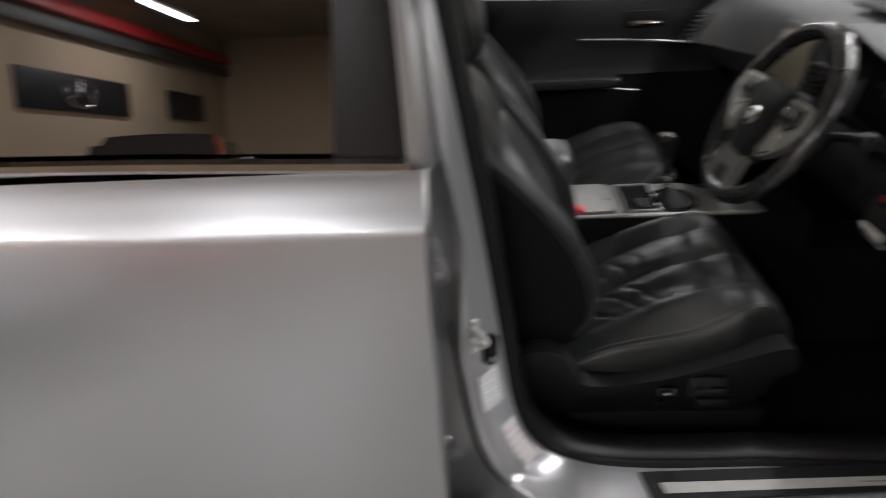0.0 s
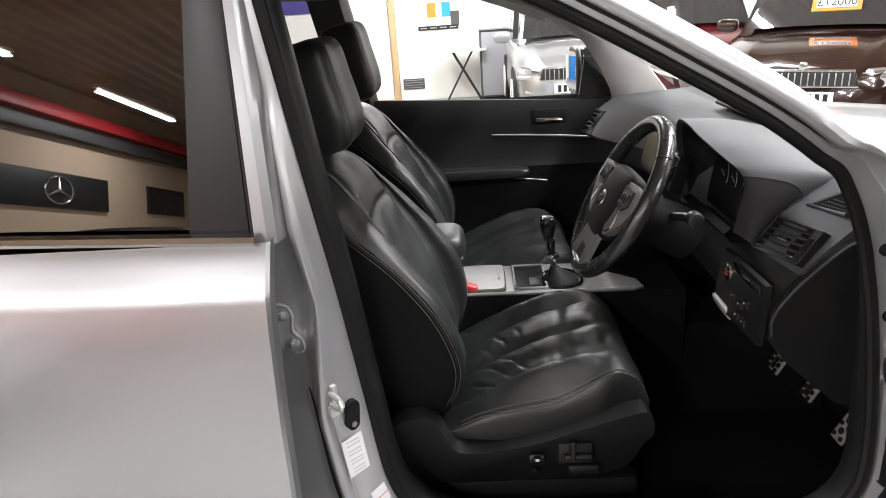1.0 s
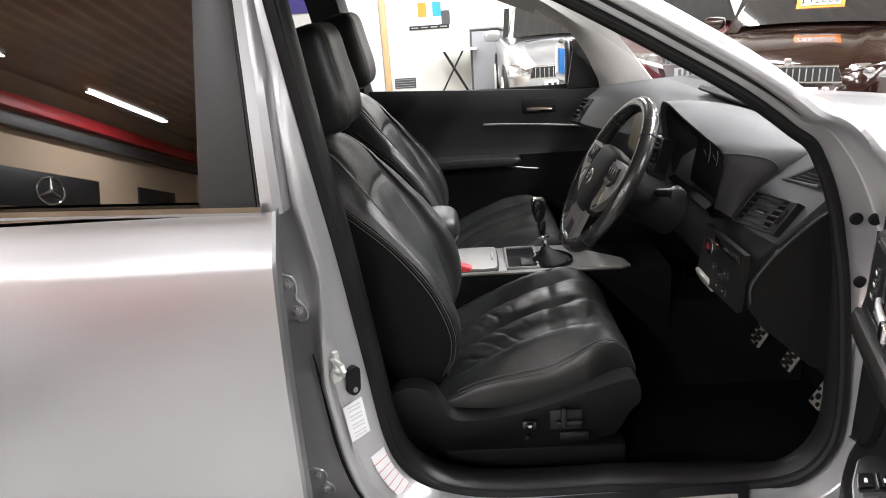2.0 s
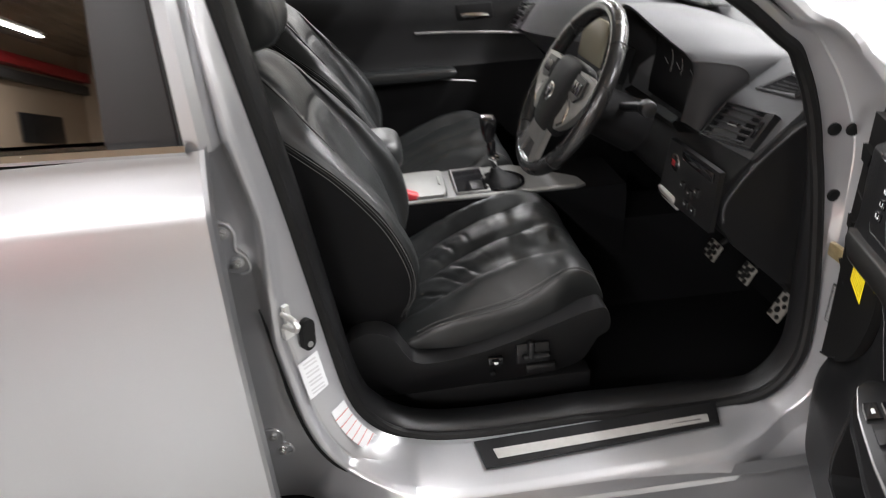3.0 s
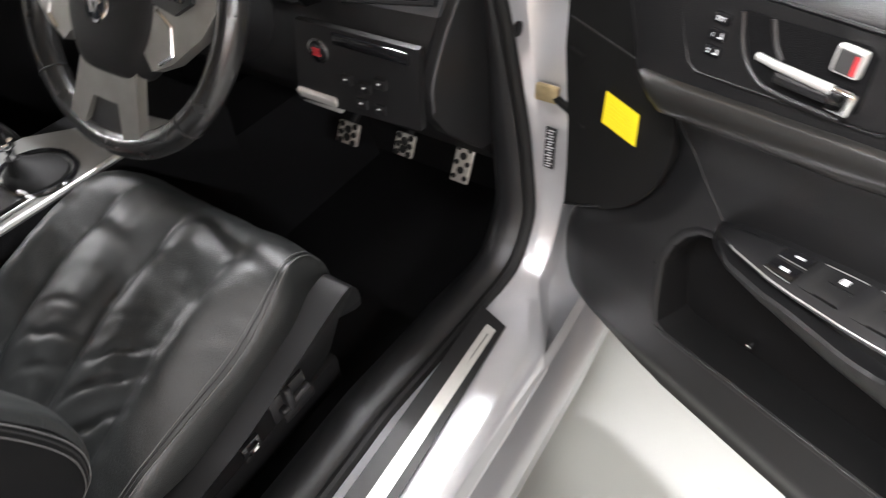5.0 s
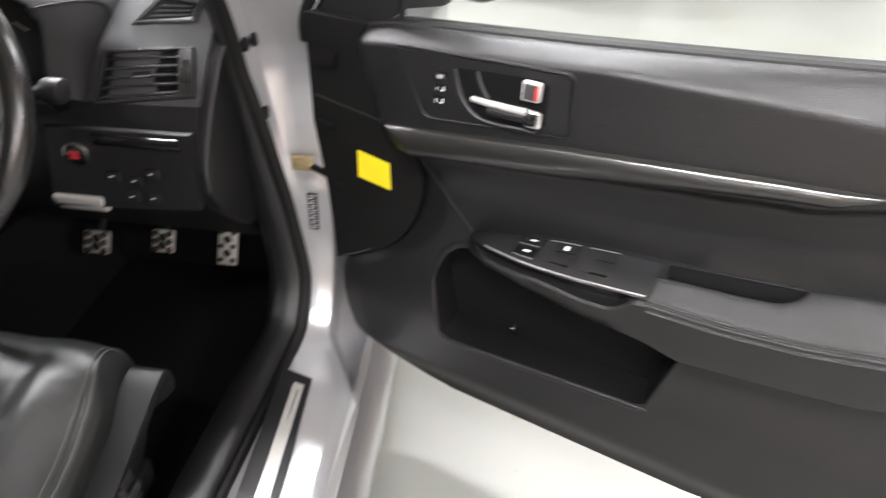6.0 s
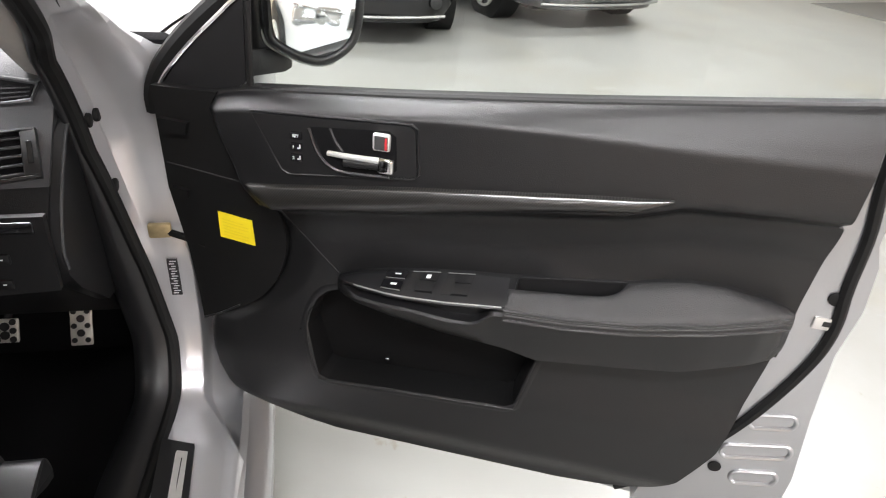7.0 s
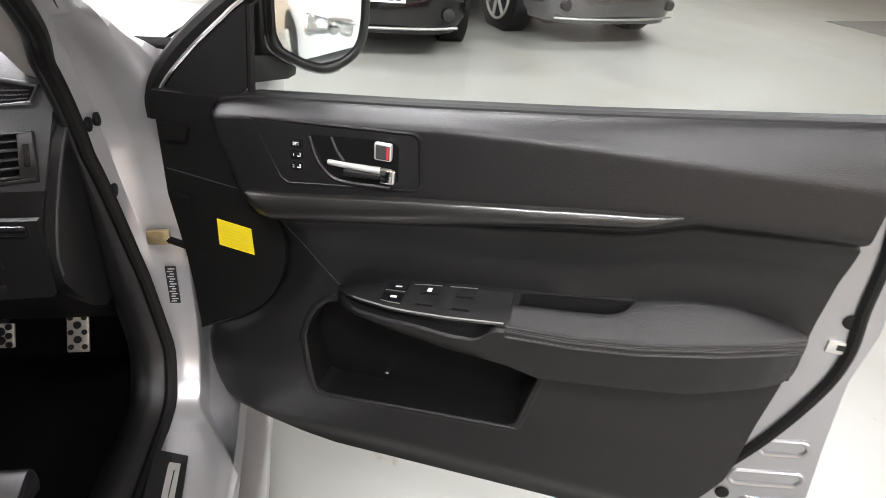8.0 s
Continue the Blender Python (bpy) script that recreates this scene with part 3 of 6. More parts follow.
part("far_middle_pillar", bm_loft([[(x + a, y + b, z) for a, b in ((-0.07, 0.06), (-0.07, 0.0), (0.05, -0.02), (0.07, 0.02), (0.07, 0.06))] for x, y, z in ((0.36, 2.86, 0.5), (0.36, 2.84, 1.1), (0.28, 2.76, 1.56))]), PLASTIC, car, "black middle pillar trim")
part("far_roof_rail", bm_tube([(0.88, 2.72, 1.535), (0.3, 2.73, 1.555), (-0.6, 2.73, 1.555), (-1.6, 2.70, 1.49)], 0.035, 8), PLASTIC, car)
part("near_rear_rail", bm_tube([(0.5, 1.45, 1.57), (-0.6, 1.45, 1.56), (-1.6, 1.48, 1.49)], 0.035, 8), SILVER, car)
part("far_front_window", bm_loft([[(x, 2.87 - (z - 1.1) * 0.2, z) for z in (1.10, 1.3, 1.55)] for x in (0.44, 0.9, 1.36)]), CLEAR, car).visible_shadow = False
part("far_rear_window", bm_loft([[(x, 2.87 - (z - 1.1) * 0.2, z) for z in (1.10, 1.3, 1.55)] for x in (-0.6, 0.0, 0.3)]), glass("far_tinted_glass", (0.5, 0.5, 0.5)), car).visible_shadow = False
# far door lining
lining = part("far_door_lining", bm_loft([[(x, y, z) for y, z in ((2.88, 1.132 - 0.05 * (x - 0.45)), (2.84, 1.135 - 0.05 * (x - 0.45)), (2.825, 1.11 - 0.05 * (x - 0.45)), (2.815, 1.02), (2.82, 0.9), (2.80, 0.86), (2.815, 0.8), (2.81, 0.5), (2.83, 0.4), (2.83, 0.22))] for x in np.linspace(-0.55, 1.92, 14)]), DARK, car, "black far door lining")
part("arm_pad", bm_pillow(pose(0.78, 2.78, 0.845), (0.22, 0.04, 0.022), (16, 8)), LEATHER, lining)
part("trim_line", bm_tube([(0.86, 2.812, 0.985), (1.0, 2.805, 0.980), (1.15, 2.808, 0.968), (1.26, 2.815, 0.955)], 0.0042, 6), SATIN, lining, "bright trim line")
hnd = part("inside_handle", bm_tube([(1.03, 2.795, 1.035), (1.08, 2.785, 1.035), (1.125, 2.795, 1.032)], 0.008, 8), CHROME, lining, "chrome inside handle")
part("handle_recess", bm_box((1.08, 2.817, 1.045), (0.13, 0.01, 0.055), 0.008), DARK, lining)
part("pocket_line", bm_tube([(0.85, 2.79, 0.83), (1.07, 2.795, 0.80)], 0.0028, 6), SATIN, lining)
# rear bench
part("rear_bench", bm_pillow(pose(-0.35, CY, 0.55), (0.25, 0.62, 0.10), (16, 24)), LEATHER, car, "black leather rear bench")
part("rear_backrest", bm_pillow(pose(-0.65, CY, 0.85, 0, -18, 0), (0.10, 0.62, 0.36), (12, 24)), LEATHER, car)
# far door mirror
fm = part("far_mirror", bm_pillow(pose(1.216 + 0.05, 3.03, 1.185), (0.06, 0.115, 0.092), (16, 16), 5), GLOSSY, car, "far door mirror in a black shell")
part("far_mirror_glass", bm_pillow(pose(1.216 - 0.008, 3.02, 1.185, 0, 0, 14) @ Matrix(((0, 0, 1, 0), (0, 1, 0, 0), (1, 0, 0, 0), (0, 0, 0, 1))), (0.075, 0.098, 0.006), (16, 16), 5), MIRROR, fm)
part("far_mirror_rim", bm_tube([(1.206, 3.02 + 0.108 * math.copysign(abs(math.cos(a)) ** 0.5, math.cos(a)), 1.185 + 0.085 * math.copysign(abs(math.sin(a)) ** 0.5, math.sin(a))) for a in np.linspace(0, 2 * math.pi, 40, endpoint=False)], 0.011, 8, True), PLASTIC, fm, "black rim of the mirror")
part("far_corner_piece", bm_prism([(1.216 - 0.02, 1.10), (1.216 + 0.14, 1.10), (1.216 + 0.13, 1.12), (1.216 + 0.0, 1.24)], lambda a, b, h: (a, 2.86 + h, b), -0.01, 0.01, 0.002), PLASTIC, fm)
part("near_pillar_trim", bm_loft([[(x + a, y + b, z + c) for a, b, c in ((0.002, -0.03, 0.004), (-0.012, 0.0, -0.002), (-0.010, 0.03, 0.005), (0.015, 0.03, 0.015), (0.025, -0.02, 0.020))] for x, y, z in ((1.585, 1.515, 1.040), (1.445, 1.515, 1.157), (1.295, 1.53, 1.268), (1.085, 1.555, 1.40), (0.935, 1.56, 1.50))]), HEADLINER, car, "pale grey windscreen pillar trim", 60)

# nose of the car between bonnet, wings and bumper
part("nose_panel", bm_loft([[(2.79, y, hood_z(2.79, y) - 0.002), (2.80 + 0.10 * (1 - abs((y - CY) / 0.88) ** 3), y, hood_z(2.8, y) - 0.03), (2.782 + 0.158 * (1 - abs((y - CY) / 0.88) ** 3), y, 0.86)] for y in np.linspace(1.30, 2.90, 24)]), SILVER, car)
for sgn in (-1, 1):
    lampo = part("headlight", bm_pillow(pose(2.84, CY + sgn * 0.66, 0.80, 0, 70, sgn * 22), (0.07, 0.17, 0.05), (14, 14), 4), SATIN, car, "clear headlight")
part("grille", bm_prism([(-0.42, 0.62), (0.42, 0.62), (0.36, 0.80), (-0.36, 0.80)], lambda a, b, h: (2.98 + h - 0.2 * abs(a) ** 2, CY + a, b), -0.02, 0.03, 0.006), INK, car, "dark front grille")
# ---- seats ----
# worn-in creases of the driver's cushion: x, y, direction, length, width, depth
CREASES = [(0.835, 1.785, 20, 0.030, 0.011, 0.008), (0.878, 1.795, 15, 0.026, 0.010, 0.004), (0.795, 1.775, 30, 0.026, 0.010, 0.005),
           (0.815, 1.675, 42, 0.036, 0.010, 0.010), (0.862, 1.672, 36, 0.034, 0.010, 0.007), (0.775, 1.650, 50, 0.034, 0.010, 0.007),
           (0.905, 1.690, 30, 0.024, 0.009, 0.002), (0.84, 1.91, 5, 0.04, 0.02, 0.002)]
SPINE = [(0.63, 0.565), (0.70, 0.598), (0.762, 0.632), (0.834, 0.674), (0.912, 0.710), (0.973, 0.730), (1.04, 0.736), (1.095, 0.719), (1.137, 0.680), (1.160, 0.632), (1.166, 0.585), (1.160, 0.545)]
SEAM_A = [0.02, 0.045, 0.05, 0.075, 0.094, 0.090, 0.066, 0.032, 0.012, 0.006, 0.004, 0.004]
LEAN_O, LEAN_U, LEAN_N = Vector((0.70, 0.62)), Vector((-0.41, 0.912)), Vector((0.912, 0.41))
HA = [-0.03, 0.0, 0.03, 0.08, 0.14, 0.21, 0.28, 0.345, 0.40, 0.457, 0.508, 0.56, 0.60, 0.618]
EDGE_B = [0.008, 0.030, 0.062, 0.092, 0.104, 0.104, 0.090, 0.069, 0.043, 0.014, -0.012, -0.034, -0.052, -0.062]
RIDGE_B = [0.015, 0.040, 0.072, 0.102, 0.116, 0.114, 0.103, 0.088, 0.074, 0.058, 0.044, 0.020, -0.020, -0.055]
INSERT_B = [0.010, 0.032, 0.045, 0.058, 0.066, 0.070, 0.066, 0.058, 0.053, 0.050, 0.044, 0.024, -0.018, -0.055]
HALF_W = [0.185, 0.205, 0.222, 0.234, 0.238, 0.238, 0.234, 0.228, 0.220, 0.208, 0.194, 0.170, 0.140, 0.115]


def spline(t, xs, ys):
    """A smooth curve through (xs, ys)."""
    i = min(max(int(np.searchsorted(xs, t)) - 1, 0), len(xs) - 2)
    m = [(ys[min(j + 1, len(ys) - 1)] - ys[max(j - 1, 0)]) / (xs[min(j + 1, len(xs) - 1)] - xs[max(j - 1, 0)]) for j in (i, i + 1)]
    h = xs[i + 1] - xs[i]
    f = min(1, max(0, (t - xs[i]) / h))
    return (2 * f ** 3 - 3 * f * f + 1) * ys[i] + (f ** 3 - 2 * f * f + f) * h * m[0] + (3 * f * f - 2 * f ** 3) * ys[i + 1] + (f ** 3 - f * f) * h * m[1]


SKIRT = material("satin_black_skirt", (0.011, 0.011, 0.0115), 0.38, 0, 0, 0.15, 25.0, 0.12, 600.0, 0.52)


def seat(dx, dy, dz, name, label):
    cy = 1.765 + dy
    driver = dy == 0
    base = part(name, bm_box((0.90 + dx, cy, 0.47), (0.48, 0.38, 0.14), 0.03), DARK, car, label)
    for side in (-0.17, 0.17):
        part("seat_rail", bm_box((0.9 + dx, cy + side, 0.357), (0.5, 0.05, 0.074), 0.01), DARK, base)

    # cushion: rows along a spine that rolls over the front edge
    n = 190 if driver else 110
    line = curve([(x, z, k) for k, (x, z) in enumerate(SPINE)], n)

    def cushion_row(i):
        p, a, b = line[i], line[max(i - 1, 0)], line[min(i + 1, n - 1)]
        t = Vector((b.x - a.x, b.y - a.y)).normalized()
        nx, nz = -t.y, t.x
        drop = spline(p.z, list(range(12)), SEAM_A)
        front = smooth(p.x, 1.06, 1.15)
        half = 0.218 - 0.016 * front - 0.012 * smooth(0.80 - p.x, 0, 0.12)
        deep = 0.030 * (1 - smooth(p.x, 0.98, 1.13)) + 0.004
        row = []
        for v in np.linspace(-1, 1, 120):
            e = abs(v)
            o = -deep * (1 - smooth(e, 0.45, 0.80)) - (0.026 * (1 - front) * smooth(-v, 0.2, 0.72) if v < 0 else 0)
            o -= max(0, drop - (0.026 * (1 - front) if v < 0 else 0)) * max(0, (e - 0.62) / 0.38) ** 1.7
            y = v * half * (1 - 0.06 * front * (v > 0))
            for g, d, w in ((-0.64, 0.0035, 0.045), (-0.12, 0.0085, 0.075), (0.46, 0.0060, 0.055)):
                o -= d * math.exp(-((v - g) / w) ** 2) * (1 - smooth(p.x, 1.03, 1.12)) * (1 if driver or g > 0.3 else 0.35)
            for lo, hi in ((-0.64, -0.12), (-0.12, 0.46)):
                if lo < v < hi:
                    o += 0.009 * math.sin(math.pi * (v - lo) / (hi - lo)) * (1 - smooth(p.x, 1.02, 1.12))
            if driver:
                for x0, y0, ang, length, width, amp in CREASES:
                    c, s = math.cos(radians(ang)), math.sin(radians(ang))
                    q, r = (p.x - x0) * c + (cy + y - y0) * s, -(p.x - x0) * s + (cy + y - y0) * c
                    q += 0.10 * r * r / length + 0.006 * noise.noise(Vector((r * 40, x0 * 50, y0 * 50)))
                    o += amp * math.exp(-(r / (1.25 * length)) ** 2) * (0.75 * math.exp(-(q / (2.0 * width)) ** 2) - 1.15 * math.exp(-abs(q / (0.50 * width)) ** 1.3))
            o += 0.0020 * noise.noise(Vector((p.x * 13, y * 13, dy + 2 * p.y))) + 0.0012 * noise.noise(Vector((p.x * 45, y * 45, dy)))
            row.append((p.x + dx + nx * o, cy + y, p.y + dz + nz * o))
        return row

    rows = [cushion_row(i) for i in range(n)]
    part("cushion", bm_loft(rows), LEATHER, base, "creased black leather seat cushion with stitched bolsters", 80)
    near = [Vector(r[0]) for r in rows]
    far = [Vector(r[-1]) for r in rows]
    for edge_line, s in ((near, -1), (far, 1)):
        ring = []
        for p in edge_line:
            low = 0.535 + dz
            ring.append([(p.x, p.y, p.z), (p.x, p.y + s * 0.006, p.z - 0.004), (p.x - 0.002, p.y + s * 0.009, p.z - 0.3 * max(0, p.z - low)), (p.x - 0.004, p.y + s * 0.009, min(p.z - 0.008, low))])
        part("cushion_side", bm_loft(ring), LEATHER, base, "dull black side of the seat cushion", 60)
    for j in (0, 2):
        part("stitching", bm_tube([Vector(r[j]) + Vector((0, -0.0030 if j == 0 else 0, 0.0006)) for r in rows[n // 8:-n // 8]], 0.00085, 6), STITCH, base)
    part("seam_groove", bm_tube([Vector(r[1]) + Vector((0, 0, 0.0003)) for r in rows[n // 8:-n // 8]], 0.0012, 6), INK, base)

    # backrest: a runs up the lean, b stands out of it
    def lean(a, b, y):
        q = LEAN_O + LEAN_U * a + LEAN_N * b
        return (q.x + dx, cy + y, q.y + dz)

    def back_row(a):
        w = spline(a, HA, HALF_W)
        eb, rb, ib = (spline(a, HA, col) for col in (EDGE_B, RIDGE_B, INSERT_B))
        gap = w * 0.60
        ctrl = [(-w, eb), (-w + 0.008, eb + 0.30 * (rb - eb) + 0.006), (-w + 0.026, eb + 0.80 * (rb - eb) + 0.002), (-w + 0.046, rb), (-w + 0.066, rb - 0.12 * (rb - ib)), (-gap - 0.020, ib + 0.22 * (rb - ib)), (-gap, ib - 0.004), (-gap + 0.014, ib + 0.003),
                (-gap * 0.5, ib + 0.004), (0, ib + 0.001)]
        ctrl += [(-y, b) for y, b in reversed(ctrl[:-1])]
        out = []
        for q in curve([(y, b, 0) for y, b in ctrl], 84):
            e = abs(q.x) / gap
            b = q.y
            if e < 1.0:
                b -= 0.007 * math.exp(-((a - 0.425 - 0.012 * math.cos(min(1, e) * math.pi / 2)) / 0.0065) ** 2) * smooth(1.0 - e, 0, 0.12)
                b += 0.004 * math.exp(-((a - 0.39) / 0.035) ** 2) * smooth(1.0 - e, 0, 0.3)
            b += 0.0028 * noise.noise(Vector((a * 14, q.x * 14, 5 + dy)))
            out.append(lean(a, b, q.x))
        return out

    aa = list(np.linspace(-0.03, 0.56, 84)) + list(np.linspace(0.567, 0.618, 12))
    rows = [back_row(a) for a in aa]
    tops = rows[-1]
    back = part("backrest", bm_loft(rows), LEATHER, base, "black leather backrest with side bolsters", 80)
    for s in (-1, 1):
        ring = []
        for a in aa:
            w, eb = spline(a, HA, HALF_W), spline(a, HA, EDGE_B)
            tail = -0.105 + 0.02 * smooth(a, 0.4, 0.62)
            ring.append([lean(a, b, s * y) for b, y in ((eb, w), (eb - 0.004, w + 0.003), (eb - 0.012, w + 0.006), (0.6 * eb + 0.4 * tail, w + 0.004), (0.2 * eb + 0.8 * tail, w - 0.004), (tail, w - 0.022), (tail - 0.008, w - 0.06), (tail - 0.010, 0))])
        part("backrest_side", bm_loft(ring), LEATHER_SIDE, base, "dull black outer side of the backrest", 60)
    part("backrest_cap", bm_loft([tops, [(x - 0.03, cy + (y - cy) * 0.9, z + 0.006) for x, y, z in tops], [(x - 0.060, cy + (y - cy) * 0.7, z - 0.004) for x, y, z in tops]]), LEATHER, base, "", 70)
    run = [a for a in aa if -0.01 < a < 0.59]
    for db, dw in ((-0.002, 0.0042), (-0.013, 0.0068)):
        part("stitching", bm_tube([lean(a, spline(a, HA, EDGE_B) + db, -spline(a, HA, HALF_W) - dw) for a in run], 0.0009, 6), STITCH, base)
    part("seam_groove", bm_tube([lean(a, spline(a, HA, EDGE_B) - 0.007, -spline(a, HA, HALF_W) - 0.0045) for a in run], 0.0012, 6), INK, base)
    # bolster seam that runs down from the shoulder to the insert
    part("seam_groove", bm_tube([lean(a, spline(a, HA, RIDGE_B) + 0.0004, -spline(a, HA, HALF_W) + 0.046) for a in np.linspace(0.375, 0.585, 30)], 0.0016, 6), INK, base)
    part("headrest", bm_pillow(pose(0.470 + dx, cy, 1.292 + dz, 0, -14, 0) @ Matrix(((0, 0, 1, 0), (0, 1, 0, 0), (1, 0, 0, 0), (0, 0, 0, 1))), (0.120, 0.118, 0.060), (44, 44), 3.2,
         lambda u, v, top, q: (q[0], q[1] * (1.0 - 0.07 * u - 0.10 * smooth(-u, 0.3, 1)), q[2] + 0.016 * v * v * top + 0.010 * smooth(u, 0.2, 1) * top - 0.004 * math.exp(-((abs(v) - 0.78) / 0.02) ** 2) * (top > 0))), LEATHER, base, "black leather headrest", 80)
    for s in (-0.06, 0.06):
        part("headrest_post", bm_tube([(0.455 + dx, cy + s, 1.22 + dz), (0.425 + dx, cy + s, 1.12 + dz)], 0.007, 8), CHROME, base)
    # plastic side skirt
    hem = curve([(0.575, 0.44, 0), (0.58, 0.55, 0), (0.598, 0.605, 0), (0.645, 0.624, 0), (0.690, 0.604, 0), (0.712, 0.562, 0), (0.733, 0.536, 0), (0.785, 0.528, 0), (0.895, 0.547, 0), (1.020, 0.588, 0), (1.115, 0.620, 0), (1.150, 0.618, 0), (1.160, 0.57, 0), (1.145, 0.48, 0), (1.09, 0.425, 0), (0.9, 0.405, 0), (0.7, 0.40, 0), (0.60, 0.41, 0)], 80)

    def skirt(a, b, h):
        return (a, cy - 0.215 - h + 0.062 * smooth(0.545 - b + 0.10 * (a - dx - 0.85), 0, 0.09), b)

    part("side_skirt", bm_prism([(q.x + dx, q.y) for q in hem], skirt, 0, 0.052, 0.034, 7), SKIRT, base, "black plastic seat skirt with switches", 60)
    if driver:
        sw = cy - 0.252
        part("lumbar_switch", merge(bm_box((0.909, sw + 0.004, 0.500), (0.034, 0.010, 0.024), 0.004), bm_box((0.909, sw - 0.003, 0.503), (0.018, 0.012, 0.010), 0.003)), GLOSSY, base, "black lumbar switch")
        part("lumbar_mark", bm_box((0.909, sw - 0.0095, 0.503), (0.008, 0.001, 0.006), 0), PAPER, base)
        part("slide_switch", merge(bm_box((1.000, sw, 0.505), (0.062, 0.018, 0.013), 0.005, 3), bm_box((0.988, sw - 0.002, 0.522), (0.014, 0.018, 0.052), 0.005, 3), bm_box((0.994, sw + 0.006, 0.510), (0.075, 0.008, 0.055), 0.004)), PLASTIC, base, "black seat slide switch")
        part("skirt_clip", bm_box((1.015, sw + 0.018, 0.455), (0.070, 0.012, 0.026), 0.006), PLASTIC, base)
        part("skirt_screw", bm_cyl((0.905, sw + 0.022, 0.452), 0.007, 0.012, "y", 12), DARK, base)
    return base


seat(0, 0, 0, "driver_seat", "black leather driver's seat with electric switches")
seat(-0.05, 0.69, 0.02, "passenger_seat", "black leather passenger seat")

# ---- console between the seats ----
con = part("centre_console", bm_loft([[(x, CY - 0.02 + dy, z) for dy, z in ((-0.115, 0.36), (-0.115, 0.665), (-0.105, 0.69), (0.105, 0.69), (0.115, 0.665), (0.115, 0.36))] for x in (0.60, 0.9, 1.12, 1.36)], False, True), CARPET, car, "black centre console")
def flat(z):
    return lambda a, b, h: (a, b, z + h)
part("top_plate", bm_prism([(0.74, 1.976), (0.725, 2.0), (0.725, 2.16), (0.74, 2.182), (1.08, 2.182), (1.14, 2.13), (1.24, 2.045), (1.25, 1.99), (1.22, 1.976)], flat(0.688), 0, 0.008, 0.005), material("satin_console_plate", (0.25, 0.25, 0.245), 0.42, 0.65, 0, 0.12, 30.0), con, "satin silver console plate")
LIDM = material("pale_satin_lid", (0.30, 0.30, 0.29), 0.46, 0.6, 0, 0.1, 30.0)
lid = curve([(0.742, 2.02, 0), (0.746, 1.998, 0), (0.77, 1.990, 0), (0.845, 1.990, 0), (0.862, 1.998, 0), (0.866, 2.03, 0), (0.866, 2.13, 0), (0.862, 2.162, 0), (0.845, 2.170, 0), (0.77, 2.170, 0), (0.746, 2.160, 0), (0.742, 2.13, 0), (0.742, 2.02, 0)], 61)[:-1]
part("cup_lid", bm_prism([(q.x, q.y) for q in lid], lambda a, b, h: (a, b, 0.6965 + h + 0.006 * (1 - ((b - 2.08) / 0.09) ** 2) * (h > 0.002)), 0, 0.010, 0.006, 4), LIDM, con, "silver sliding cup holder lid", 60)
part("lid_gap", bm_tube([(0.804 + (q.x - 0.804) * 1.035, 2.08 + (q.y - 2.08) * 1.03, 0.6972) for q in lid], 0.0028, 6, True), INK, con)
part("lid_grip", bm_box((0.852, 2.08, 0.7120), (0.006, 0.06, 0.004), 0.0015), SATIN, con)
part("side_rail", bm_tube([(0.735, 1.981, 0.694), (0.90, 1.979, 0.696), (1.06, 1.979, 0.696), (1.22, 1.981, 0.696)], 0.006, 8), SATIN, con, "satin rail along the console edge")
part("tray", bm_prism([(0.895, 2.00), (0.895, 2.17), (0.985, 2.17), (0.985, 2.00)], flat(0.6965), 0, 0.003, 0.001), GLOSSY, con)
part("tray_frame", bm_tube([(0.895, 2.00, 0.70), (0.895, 2.17, 0.70), (0.985, 2.17, 0.70), (0.985, 2.00, 0.70)], 0.004, 6, True), SATIN, con)
part("tray_button", bm_box((0.955, 2.04, 0.702), (0.035, 0.06, 0.006), 0.002), PLASTIC, con)
part("gaiter", bm_loft([[(1.03 + r * math.cos(a) * 0.9 - d, 2.06 + r * math.sin(a), z) for a in np.linspace(0, 2 * math.pi, 18, endpoint=False)] for r, z, d in ((0.058, 0.695, 0), (0.056, 0.702, 0.001), (0.042, 0.712, 0.006), (0.034, 0.716, 0.008), (0.024, 0.727, 0.014), (0.020, 0.730, 0.015), (0.012, 0.742, 0.020))], True, True), DARK, con, "black gear gaiter")
part("gaiter_ring", bm_tube([(1.03 + 0.06 * math.cos(a), 2.06 + 0.068 * math.sin(a), 0.699) for a in np.linspace(0, 2 * math.pi, 24, endpoint=False)], 0.005, 6, True), GLOSSY, con)
part("gear_lever", bm_tube([(1.012, 2.055, 0.740), (0.994, 2.032, 0.848)], 0.007, 10), CHROME, con, "chrome gear lever")
part("lever_collar", bm_cyl((1.006, 2.048, 0.776), 0.016, 0.014, "z", 18, 0.004), CHROME, con)
part("lever_sleeve", bm_cyl((1.000, 2.041, 0.806), 0.012, 0.044, "z", 16, 0.004), GLOSSY, con)
part("gear_knob", bm_pillow(pose(0.990, 2.025, 0.866) @ Matrix(((0, 0, 1, 0), (0, 1, 0, 0), (1, 0, 0, 0), (0, 0, 0, 1))), (0.036, 0.024, 0.024), (24, 24), 3, lambda u, v, top, q: (q[0], q[1] * (0.84 + 0.22 * u), q[2] * (0.84 + 0.22 * u))), GLOSSY, con, "black gear knob with chrome top", 80)
part("knob_cap", bm_cyl((0.989, 2.024, 0.9000), 0.016, 0.007, "z", 16), CHROME, con)
part("armrest", bm_pillow(pose(0.615, 2.06, 0.805, 0, -10, 0), (0.145, 0.085, 0.056), (28, 20), 3.5), LEATHER, con, "black leather armrest", 80)
